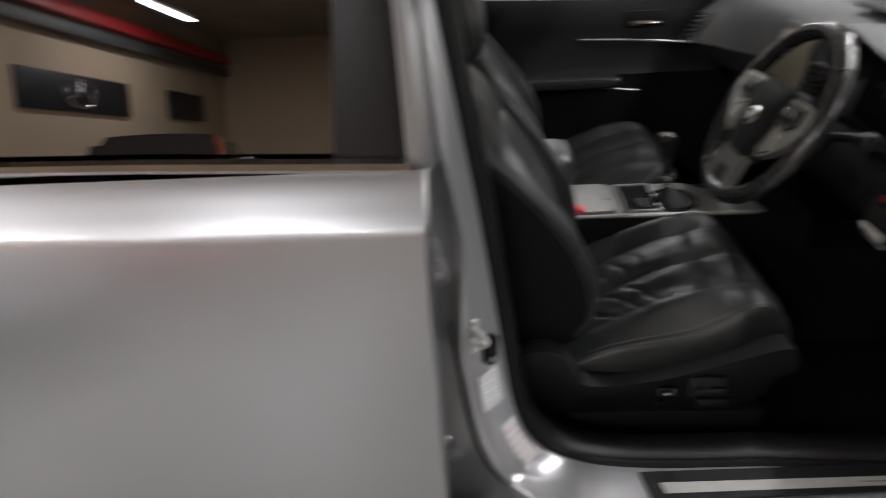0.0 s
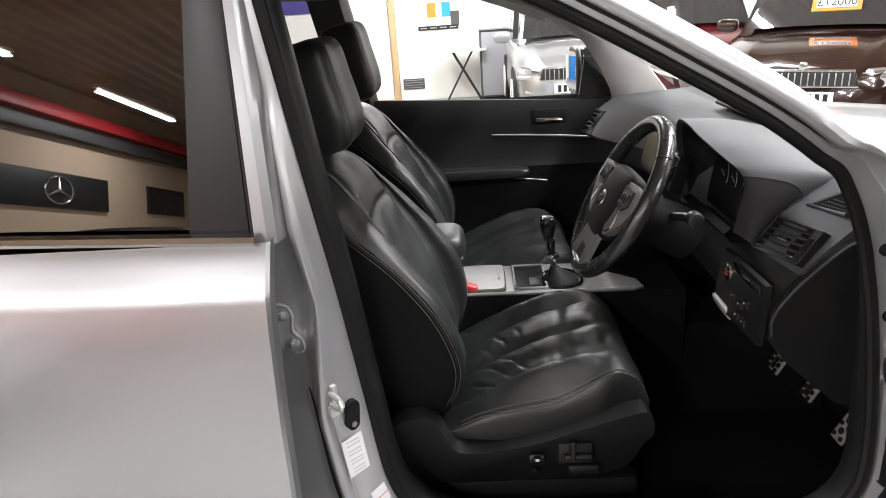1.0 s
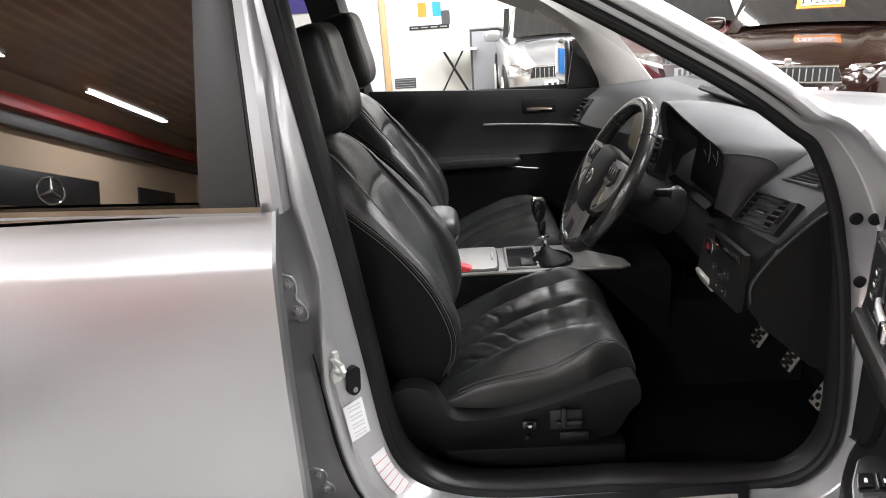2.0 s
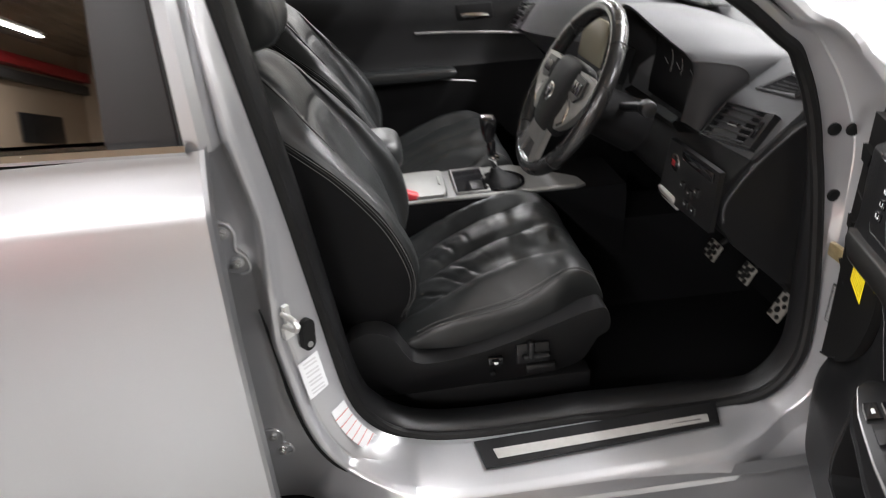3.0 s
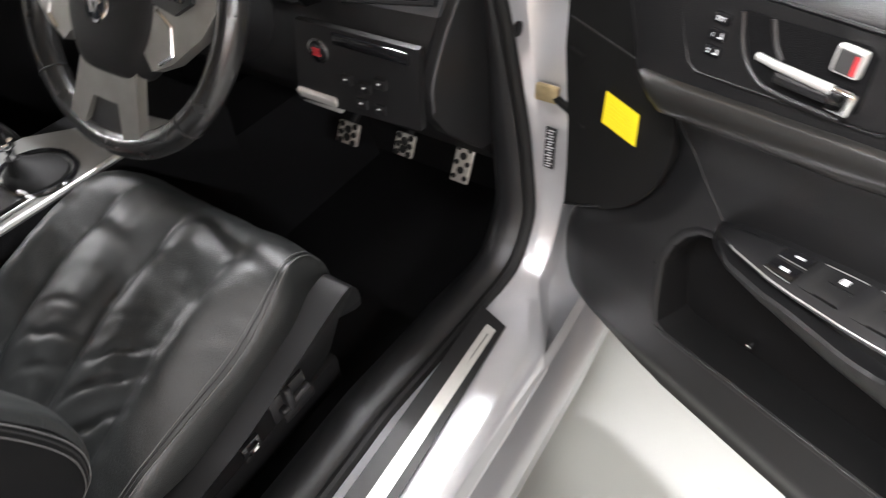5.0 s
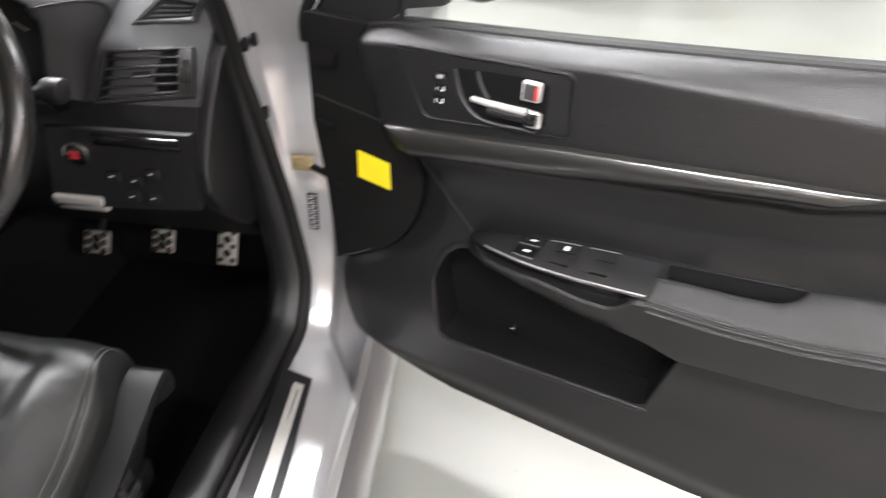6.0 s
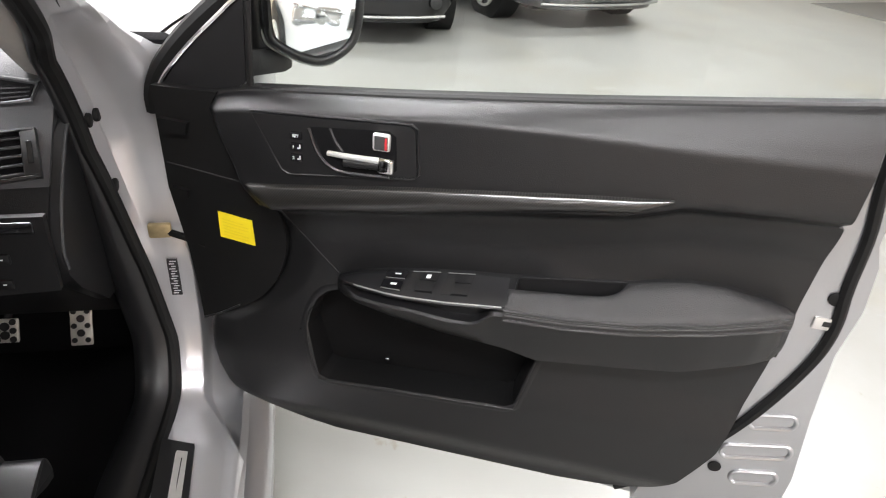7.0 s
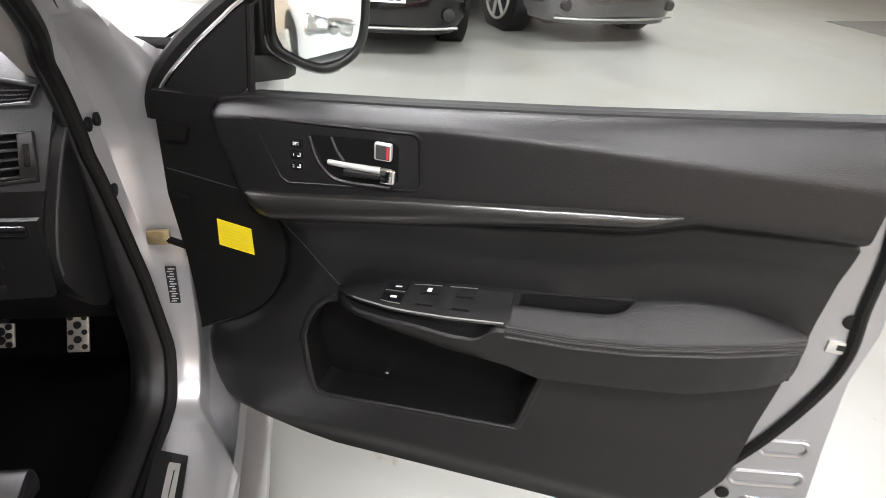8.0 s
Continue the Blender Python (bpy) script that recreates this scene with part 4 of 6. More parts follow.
part("armrest_post", bm_box((0.60, 2.085, 0.72), (0.12, 0.13, 0.14), 0.02), PLASTIC, con)
bk = part("belt_buckle", bm_box((0.764, 2.002, 0.706), (0.050, 0.028, 0.030), 0.008, 3, pose(0, 0, 0, 0, 20, 0)), RED, car, "red seat belt buckle")
part("buckle_shell", bm_box((0.748, 1.997, 0.66), (0.04, 0.022, 0.07), 0.006, 2, pose(0, 0, 0, 0, 20, 0)), PLASTIC, car)

# ---- dashboard ----
DASH = [(1.62, 0.54), (1.53, 0.64), (1.42, 0.73), (1.372, 0.80), (1.368, 0.87), (1.400, 0.93), (1.450, 1.005), (1.495, 1.050), (1.535, 1.082), (1.60, 1.098), (1.70, 1.07), (1.75, 0.9)]
rings = []
for y in np.linspace(1.505, 2.74, 60):
    k = smooth(CY - y, 0.47, 0.64)
    c = smooth(y, 1.95, 2.01)
    row = []
    for x, z in DASH:
        up = smooth(z, 0.86, 1.0)
        front = smooth(1.60 - x, 0, 0.08)
        row.append((x + 0.05 * k * up * front - 0.115 * c * up * front - 0.13 * smooth(y, 2.25, 2.62) * up * front, y, z - 0.012 * k * up + 0.035 * c * smooth(z, 1.0, 1.08)))
    rings.append(row)
dash = part("dashboard", bm_loft([r[5:] for r in rings], False, True), SOFT, car, "grey soft dashboard with round instruments", 40)
part("lower_dash", bm_loft([[(x + 0.002, y, z) for x, y, z in r[:6]] for r in rings], False, True), DARK, dash, "black lower dashboard")
# knee panel at the door end of the dash
part("knee_panel", bm_prism([(1.372, 0.845), (1.42, 0.915), (1.49, 0.985), (1.56, 1.02), (1.60, 0.9), (1.60, 0.62), (1.52, 0.64), (1.41, 0.74), (1.374, 0.79)], lambda a, b, h: (a, 1.512 - h, b), 0, 0.022, 0.010, 3), PLASTIC, dash, "black end panel of the dashboard", 60)
# Paler grey tube paints the highlight along the black panel's edge.
part("panel_edge_highlight", bm_tube([(p.x, 1.489, p.y) for p in curve([(1.376, 0.80, 0), (1.376, 0.845, 0), (1.42, 0.912, 0), (1.49, 0.98, 0), (1.53, 1.0, 0)], 20)], 0.003, 6), SOFT, dash)
# black lower switch panel
part("switch_panel", bm_prism([(1.50, 0.775), (1.50, 0.905), (1.73, 0.90), (1.75, 0.76)], lambda a, b, h: (1.372 - h - 0.25 * (b - 0.84) * (b < 0.84) * -0.4, a, b), 0, 0.012, 0.006), PLASTIC, dash, "black switch panel")
part("panel_strip", bm_box((1.357, 1.585, 0.888), (0.006, 0.14, 0.020), 0.003), GLOSSY, dash, "gloss black strip above the switches")
sb = part("start_button", bm_cyl((1.359, 1.690, 0.858), 0.021, 0.006, "x", 28), CHROME, dash, "engine start button with chrome ring")
part("button_face", bm_cyl((1.3555, 1.690, 0.858), 0.0165, 0.004, "x", 28), GLOSSY, dash)
for k in range(3):
    part("button_mark", bm_box((1.3532, 1.690, 0.863 - 0.005 * k), (0.001, 0.015 - 0.002 * (k == 1), 0.003), 0), RED, dash)
part("card_slot", bm_box((1.362, 1.705, 0.768), (0.02, 0.085, 0.036), 0.005, 2, pose(0, 0, 0, 0, -25, 0)), ALLOY, dash, "pale coin tray lid")
for k, (y, z) in enumerate(((1.60, 0.82), (1.635, 0.825), (1.57, 0.835), (1.61, 0.79), (1.575, 0.79))):
    part("switch", bm_box((1.356, y, z), (0.012, 0.022, 0.018), 0.003), PLASTIC, dash)
    part("switch_mark", bm_box((1.3495, y, z + 0.002), (0.001, 0.005, 0.002), 0), PAPER, dash)


def vent(tl, tr, br, bl, slats=5):
    """A framed outlet between four corners."""
    tl, tr, br, bl = (Vector(q) for q in (tl, tr, br, bl))
    out = (tr - tl).cross(bl - tl).normalized()
    if out.x > 0:
        out = -out

    def at(u, v, h):
        return (tl * (1 - u) + tr * u) * (1 - v) + (bl * (1 - u) + br * u) * v + out * h

    def bar(u0, u1, v0, v1, lo, hi, tip=0.0):
        bm = bmesh.new()
        vs = [bm.verts.new(at(u, v, h)) for h in (lo, hi) for u, v in ((u0, v0 + tip * (h == hi)), (u1, v0 + tip * (h == hi)), (u1, v1 + tip * (h == hi)), (u0, v1 + tip * (h == hi)))]
        for f in ((0, 1, 2, 3), (4, 5, 6, 7), (0, 1, 5, 4), (1, 2, 6, 5), (2, 3, 7, 6), (3, 0, 4, 7)):
            bm.faces.new([vs[i] for i in f])
        bmesh.ops.recalc_face_normals(bm, faces=bm.faces)
        bmesh.ops.bevel(bm, geom=bm.edges[:], offset=0.0008, segments=1, affect="EDGES")
        return bm

    part("vent_frame", merge(bar(-0.05, 1.20, -0.06, 0.0, -0.02, 0.014), bar(-0.05, 1.20, 1.0, 1.08, -0.02, 0.014), bar(-0.05, 0.0, 0, 1, -0.02, 0.014), bar(1.0, 1.20, 0, 1, -0.02, 0.014)), PLASTIC, dash, "black air vent frame")
    # Shallow black block behind the slats paints the shade of a deep throat.
    part("vent_throat_shade", bar(0, 1, 0, 1, -0.010, 0.002), CARPET, dash)
    for k in range(slats):
        v = (k + 0.5) / slats
        part("vent_slat", bar(0, 1, v - 0.030, v + 0.030, 0.001, 0.012, 0.05), PLASTIC, dash)
    part("vent_tab", bar(0.40, 0.62, 0.45, 0.55, 0.004, 0.016), GLOSSY, dash)
    part("vent_tab_edge", bar(0.40, 0.62, 0.54, 0.56, 0.010, 0.0175), SATIN, dash)
    part("vent_dial", bar(1.07, 1.14, 0.25, 0.75, 0.010, 0.018), GLOSSY, dash)


vent((1.442, 1.644, 0.992), (1.469, 1.543, 0.996), (1.425, 1.535, 0.940), (1.401, 1.652, 0.930))
vent((1.315, 2.015, 1.06), (1.320, 1.945, 1.06), (1.300, 1.945, 0.985), (1.295, 2.015, 0.985))
vent((1.246, 2.715, 1.068), (1.258, 2.640, 1.072), (1.212, 2.640, 1.000), (1.200, 2.715, 0.996))
# side window vent, a slim triangle on the dash corner
def corner(a, b, h):
    return (1.480 - 0.366 * (a - 1.611) + 1.076 * (b - 1.034) - h, a, b)


part("corner_vent", bm_prism([(1.616, 1.032), (1.580, 1.068), (1.524, 1.056), (1.530, 1.035)], corner, -0.02, 0.003, 0.002), SOFT, dash, "triangular demister vent")
# Proud black plate in place of a hole, coloured as its inner shade.
part("corner_mouth_shade", bm_prism([(1.605, 1.0365), (1.577, 1.0645), (1.528, 1.0545), (1.533, 1.0375)], corner, 0.002, 0.0060, 0), CARPET, dash)
for k in range(3):
    part("corner_slat", bm_prism([(1.590 - 0.006 * k, 1.042 + 0.006 * k), (1.592 - 0.006 * k, 1.0405 + 0.006 * k), (1.534, 1.0405 + 0.005 * k), (1.534, 1.042 + 0.005 * k)], corner, 0.005, 0.0072, 0), DARK, dash)
part("corner_bezel", bm_tube([Vector(corner(a, b, 0.005)) for a, b in ((1.611, 1.0335), (1.579, 1.0665), (1.525, 1.0555), (1.530, 1.0355))], 0.0042, 8, True), SOFT, dash, "pale bezel of the corner vent")
# instrument cowl and dials
FRONT = curve([(1.372, 1.708, 0.945), (1.378, 1.702, 1.00), (1.383, 1.697, 1.05), (1.374, 1.703, 1.083), (1.345, 1.738, 1.112), (1.310, 1.785, 1.148), (1.298, 1.860, 1.170), (1.302, 1.930, 1.163), (1.315, 1.985, 1.125), (1.33, 2.0, 1.05), (1.345, 2.0, 0.955)], 44)
BACK = curve([(1.405, 1.676, 0.925), (1.440, 1.668, 0.985), (1.490, 1.650, 1.040), (1.552, 1.640, 1.086), (1.58, 1.70, 1.100), (1.58, 1.78, 1.104), (1.58, 1.86, 1.106), (1.58, 1.95, 1.106), (1.55, 2.03, 1.095), (1.48, 2.04, 1.05), (1.42, 2.03, 0.95)], 44)


def hood(f):
    ring = []
    for p, q in zip(FRONT, BACK):
        r = p.lerp(q, f)
        k = smooth(p.z, 1.08, 1.15)
        r.z += 4 * f * (1 - f) * 0.018 * k
        r.y -= 4 * f * (1 - f) * 0.012 * (1 - k) * (1 if p.y < 1.83 else -1)
        ring.append(r)
    return ring


def sunk(d, dx):
    mid = Vector((0, 1.83, 1.04))
    out = []
    for p in FRONT:
        v = Vector((0, p.y - mid.y, p.z - mid.z))
        v *= (v.length - d) / v.length
        out.append((p.x + dx, mid.y + v.y, mid.z + v.z))
    return out


cowl = [sunk(0.010, 0.010), sunk(0.008, 0.001), sunk(0.003, -0.004), sunk(-0.001, -0.003)] + [hood(f) for f in (0.06, 0.2, 0.35, 0.5, 0.65, 0.8, 0.92, 1.0)]


def stretch(r, a, b, n):
    """n points of the line r between the places a and b."""
    r = [Vector(p) for p in r]
    return [r[min(int(k), len(r) - 2)].lerp(r[min(int(k), len(r) - 2) + 1], k - min(int(k), len(r) - 2)) for k in np.linspace(a, b, n)]


# the seam swings down towards the air vent
SEAM_K = [12, 12, 12, 12, 12, 11.9, 11.6, 11.1, 10.3, 9.3, 8.3, 7.6]
part("instrument_cowl", bm_loft([stretch(r, k, 43, 36) for r, k in zip(cowl, SEAM_K)]), SOFT, dash, "hooded instrument cowl", 70)
# The side below the seam gets a darker grey to paint its shade.
part("cowl_side", bm_loft([stretch(r, 0, k, 14) for r, k in zip(cowl, SEAM_K)]), material("shade_toned_cowl_side", (0.012, 0.012, 0.013), 0.62, 0, 0, 0.12, 18.0, 0.4, 560.0, 0.4), dash, "panel beside the instruments, darkened for its shaded side", 70)
part("cowl_side_seam", bm_tube([stretch(r, k, k + 0.01, 2)[0] + Vector((-0.001, -0.002, 0.0)) for r, k in zip(cowl[3:], SEAM_K[3:])], 0.0016, 6), INK, dash)
part("cowl_inside", bm_loft([sunk(0.0095, 0.008), sunk(0.014, 0.03), sunk(0.022, 0.085)]), DARK, dash)
part("cowl_seam", bm_tube([q + Vector((-0.004, -0.003, 0.001)) for q in BACK[1:9]], 0.0024, 6), INK, dash)
part("instrument_face", bm_prism([(1.70, 0.945), (1.70, 1.05), (1.72, 1.085), (1.785, 1.128), (1.90, 1.145), (1.96, 1.10), (1.975, 0.945)], lambda a, b, h: (1.425 - h + (b - 0.94) * 0.12, a, b), 0, 0.03, 0.003), DARK, dash, "dark instrument panel")
part("cluster_shroud", bm_loft([[(1.36, y, 0.958), (1.345, y, 0.945), (1.36, y, 0.925), (1.42, y, 0.915)] for y in np.linspace(1.70, 2.0, 10)]), DARK, dash)
# Bright arcs only where the dial rings glint; the highlight is modelled as metal.
for y, r in ((1.755, 0.040), (1.825, 0.028), (1.89, 0.040)):
    part("dial_ring_glint", bm_tube([(1.400 + r * math.sin(a) * 0.12, y + r * math.cos(a), 1.035 + r * math.sin(a)) for a in np.linspace(math.pi - 0.9, math.pi + 0.4, 24)], 0.0010, 6), SATIN, dash)
    part("dial_needle", bm_box((1.398, y - 0.012, 1.04), (0.002, 0.022, 0.0010), 0, 1, pose(0, 0, 0, 30, 0, 0)), SATIN, dash)
# The beige reflection on the screen is painted as its base colour.
part("screen", bm_box((1.302, 2.13, 1.05), (0.012, 0.19, 0.115), 0.006, 2, pose(0, 0, 0, 0, 12, 0)), material("painted_beige_reflection", (0.30, 0.28, 0.21), 0.25), dash, "display screen painted with a beige reflection")
part("screen_frame", bm_box((1.311, 2.13, 1.05), (0.012, 0.23, 0.15), 0.01, 2, pose(0, 0, 0, 0, 12, 0)), SOFT, dash)
part("demister_slot", bm_box((1.56, 2.12, 1.142), (0.10, 0.34, 0.012), 0.004, 1, pose(0, 0, 0, 0, 4, 0)), INK, dash, "dark demister slot")

# ---- steering ----
WT = pose(1.124, 1.759, 1.026, 0, 29, 0)   # local x is the column, ahead
SPOKE = material("worn_satin_spoke", (0.27, 0.265, 0.25), 0.34, 0.75, 0, 0.2, 40.0, 0.0, 200.0, 0.5, 0.06)
stw = part("steering_wheel", bm_tube([WT @ Vector((0, 0.183 * math.cos(a), 0.183 * math.sin(a))) for a in np.linspace(0, 2 * math.pi, 72, endpoint=False)], 0.0180, 14, True), RIM_LEATHER, car, "black leather steering wheel with silver spokes", 80)
def onwheel(bm):
    bmesh.ops.transform(bm, matrix=WT, verts=bm.verts)
    return bm


def hub_shape(u, v, top, q):
    """A shield: broad above, drawn in below, with a domed face."""
    return (q[0], q[1] * (1 + 0.06 * u - 0.20 * smooth(-u, 0.1, 1.0)), q[2] + 0.006 * (1 - v * v) * (top > 0))


part("hub", onwheel(bm_pillow(Matrix(((0, 0, -1, 0.002), (0, 1, 0, 0), (1, 0, 0, -0.016), (0, 0, 0, 1))), (0.082, 0.084, 0.030), (30, 30), 3.6, hub_shape)), DARK, stw, "black airbag cover", 80)
part("badge", onwheel(bm_cyl((-0.032, 0, -0.018), 0.0215, 0.008, "x", 28)), CHROME, stw, "round chrome badge")
part("badge_field", onwheel(bm_cyl((-0.034, 0, -0.018), 0.0175, 0.006, "x", 28)), material("navy_badge", (0.012, 0.014, 0.02), 0.2), stw)
part("badge_bar", onwheel(merge(bm_box((-0.0375, 0, -0.014), (0.002, 0.026, 0.004), 0.0008, 1), bm_box((-0.0375, -0.004, -0.020), (0.002, 0.004, 0.018), 0.0008, 1, pose(0, 0, 0, 20, 0, 0)), bm_box((-0.0375, 0.006, -0.020), (0.002, 0.004, 0.016), 0.0008, 1, pose(0, 0, 0, -20, 0, 0)))), CHROME, stw)
for s in (-1, 1):
    part("spoke", onwheel(bm_prism([(s * 0.055, 0.052), (s * 0.120, 0.054), (s * 0.172, 0.050), (s * 0.178, 0.010), (s * 0.160, -0.022), (s * 0.118, -0.060), (s * 0.085, -0.075), (s * 0.06, -0.05)], lambda a, b, h: (-h - 0.002, a, b), 0, 0.016, 0.005, 3)), SPOKE, stw, "silver spoke")
    pod_ob = part("spoke_buttons", onwheel(bm_prism([(s * 0.080, 0.046), (s * 0.140, 0.044), (s * 0.146, 0.012), (s * 0.120, -0.006), (s * 0.082, 0.0)], lambda a, b, h: (-h - 0.017, a, b), 0, 0.007, 0.003)), PLASTIC, stw, "black control buttons on the spoke")
    for k in range(3):
        part("button_rib", onwheel(bm_box((-0.025, s * (0.094 + 0.017 * k), 0.022), (0.004, 0.012, 0.026), 0.002)), GLOSSY, stw)
    part("spoke_edge", onwheel(bm_tube([(-0.019, s * a, b) for a, b in ((0.086, -0.006), (0.112, -0.020), (0.118, -0.050), (0.098, -0.064))], 0.0024, 6)), CHROME, stw)
part("lower_spoke", onwheel(bm_prism([(-0.050, -0.060), (0.050, -0.060), (0.058, -0.110), (0.070, -0.170), (0.040, -0.176), (0.024, -0.130), (-0.024, -0.130), (-0.040, -0.176), (-0.070, -0.170), (-0.058, -0.110)], lambda a, b, h: (-h - 0.002, a, b), 0, 0.014, 0.005, 3)), SPOKE, stw, "broad silver lower spoke")
part("spoke_filler", onwheel(bm_prism([(-0.023, -0.132), (0.023, -0.132), (0.038, -0.178), (-0.038, -0.178)], lambda a, b, h: (-h - 0.001, a, b), 0, 0.010, 0.003)), PLASTIC, stw)
for a0 in (0.75, 2.39, 3.9, 5.52):
    part("rim_seam", onwheel(bm_tube([(0.0184 * math.cos(q), (0.183 + 0.0184 * math.sin(q)) * math.cos(a0), (0.183 + 0.0184 * math.sin(q)) * math.sin(a0)) for q in np.linspace(0, 2 * math.pi, 16, endpoint=False)], 0.0010, 5, True)), INK, stw)
# Seat cloth black darkens the shroud in place of shade from the dash.
part("column", onwheel(bm_cyl((0.10, 0, -0.01), 0.05, 0.2, "x", 24, 0.01, 0.06)), LEATHER_SIDE, car, "black steering column shroud")
for s in (-1, 1):
    part("stalk", bm_tube([(1.235, 1.765 + s * 0.04, 0.985), (1.245, 1.765 + s * 0.11, 1.005), (1.249, 1.765 + s * 0.15, 1.012)], 0.010, 8), PLASTIC, car, "black column stalk")
part("stalk_cap", bm_cyl((1.249, 1.612, 1.013), 0.017, 0.028, "y", 16, 0.005), PLASTIC, car)

# ---- pedals ----
def pedal(name, y, x, z, w, h, tilt):
    m = pose(x, y, z, 0, tilt, 0)
    def lay(bm):
        bmesh.ops.transform(bm, matrix=m, verts=bm.verts)
        return bm
    p = part(name, lay(bm_box((0, 0, 0), (0.008, w, h), 0.006, 2)), material("mottled_pedal_alloy", (0.42, 0.40, 0.36), 0.42, 0.6, 0, 0.35, 70.0), car, "drilled alloy pedal with black studs")
    for a in (-0.3, 0.3):
        for b in (-0.36, 0, 0.36):
            part("stud", lay(bm_cyl((-0.005, a * w, b * h), min(w, h) * 0.13, 0.004, "x", 10, 0)), RUBBER, p)
    for b in (-0.18, 0.18):
        part("stud", lay(bm_cyl((-0.005, 0, b * h), min(w, h) * 0.18, 0.004, "x", 12, 0)), RUBBER, p)
    part("arm", lay(bm_tube([(0.006, 0, h * 0.3), (0.06, 0, 0.12), (0.08, 0, 0.24)], 0.008, 8)), RUBBER, p)


pedal("accelerator_pedal", 1.592, 1.618, 0.505, 0.044, 0.085, 28)
pedal("brake_pedal", 1.728, 1.600, 0.515, 0.050, 0.050, 28)
pedal("clutch_pedal", 1.866, 1.578, 0.512, 0.058, 0.050, 28)
# ---- the open driver's door: s from hinge to rear edge, n towards the cabin, z up ----
DA = radians(67)


def D(s, n, z):
    return (1.51 - math.cos(DA) * s - math.sin(DA) * n, 1.28 - math.sin(DA) * s + math.cos(DA) * n, z)


def laid(bm, at, turn=None):
    """Lays a mesh made round the origin (x = s, y = n, z) onto the door at (s, n, z)."""
    for v in bm.verts:
        q = turn @ v.co if turn else v.co
        v.co = Vector(D(at[0] + q.x, at[1] + q.y, at[2] + q.z))
    bmesh.ops.recalc_face_normals(bm, faces=bm.faces)
    return bm


def dprism(pts, lo, hi, bev=0.003, seg=2):
    return bm_prism(pts, lambda a, b, h: D(a, h, b), lo, hi, bev, seg)


# pressed steel shell
SHELL = [(-0.075, 1.02), (-0.075, 0.85), (-0.05, 0.70), (-0.025, 0.62), (-0.008, 0.45), (0.05, 0.350), (0.16, 0.315), (0.9, 0.285), (1.08, 0.285), (1.125, 0.33), (1.128, 0.45), (1.11, 0.60), (1.098, 0.74), (1.108, 0.84), (1.100, 0.92), (1.070, 1.0), (1.055, 1.13)]
door = part("front_door", dprism(SHELL, -0.105, -0.055, 0.012, 3), SILVER, car, "open silver driver's door with charcoal lining")
part("rear_flange", dprism([(0.86, 0.300), (1.08, 0.287), (1.125, 0.33), (1.128, 0.45), (1.11, 0.60), (1.098, 0.74), (1.108, 0.84), (1.100, 0.92), (1.070, 1.0), (1.055, 1.168), (0.99, 1.155), (0.96, 0.84), (0.94, 0.6), (0.88, 0.42)], -0.056, -0.022, 0.010, 3), SILVER, door, "pressed silver rear flange of the door")
part("outer_skin", dprism([(0.03, 1.01), (0.03, 0.5), (0.04, 0.30), (0.1, 0.262), (1.13, 0.245), (1.15, 0.30), (1.148, 0.6), (1.135, 0.8), (1.125, 1.0), (1.115, 1.10)], -0.130, -0.106, 0.008), SILVER, door)
part("edge_seal", bm_tube([D(p.x, -0.02, p.y) for p in curve([(1.045, 1.17, 0), (1.052, 1.06, 0), (1.066, 0.97, 0), (1.070, 0.88, 0), (1.078, 0.80, 0), (1.066, 0.72, 0), (1.02, 0.60, 0), (0.965, 0.50, 0), (0.90, 0.40, 0), (0.82, 0.335, 0)], 40)], 0.010, 8), RUBBER, door, "black rubber door seal")
for z0, s0, w in ((0.580, 1.052, 0.078), (0.502, 1.046, 0.118), (0.435, 1.062, 0.080)):
    ring = [(s0 + math.copysign(w / 2 - 0.017, math.cos(a)) + 0.017 * math.cos(a), z0 + 0.26 * (math.copysign(w / 2 - 0.017, math.cos(a))) + 0.017 * math.sin(a)) for a in np.linspace(0.01, 2 * math.pi + 0.01, 28, endpoint=False)]
    part("pressed_rib", bm_tube([D(a, -0.021, b) for a, b in ring], 0.0045, 8, True), SILVER, door)
for s, z in ((1.062, 0.855), (0.988, 0.445)):
    part("door_plug", laid(bm_cyl((0, 0, 0), 0.0125, 0.005, "y", 20, 0.002), (s, -0.020, z)), RUBBER, door, "round black rubber plug")
part("latch", laid(bm_box((0, 0, 0), (0.034, 0.006, 0.022), 0.002), (1.060, -0.020, 0.806)), ALLOY, door, "bright door latch")
part("latch_slot", laid(bm_box((0, 0, 0), (0.014, 0.004, 0.009), 0), (1.064, -0.0175, 0.808)), INK, door)

# lining with its relief
ZS = [0.343, 0.350, 0.360, 0.38, 0.42, 0.47, 0.51, 0.59, 0.72, 0.84, 0.96, 1.05, 1.18]
ZL = [0.343, 0.350, 0.358, 0.372, 0.395, 0.425, 0.465, 0.505, 0.555, 0.589, 0.604, 0.636, 0.665, 0.696, 0.735, 0.778, 0.815, 0.846, 0.875, 0.90, 0.954, 0.99, 1.05, 1.10, 1.14, 1.18]
SL = [0.16, 0.105, 0.070, 0.032, 0.000, -0.024, -0.040, -0.047, -0.048, -0.040, -0.018, 0.032, 0.068, 0.096, 0.118, 0.127, 0.126, 0.118, 0.096, 0.079, 0.053, 0.036, 0.022, 0.015, 0.020, 0.029]
SR = [0.70, 0.80, 0.848, 0.889, 0.927, 0.954, 0.973, 0.987, 1.001, 1.010, 1.020, 1.024, 1.026]
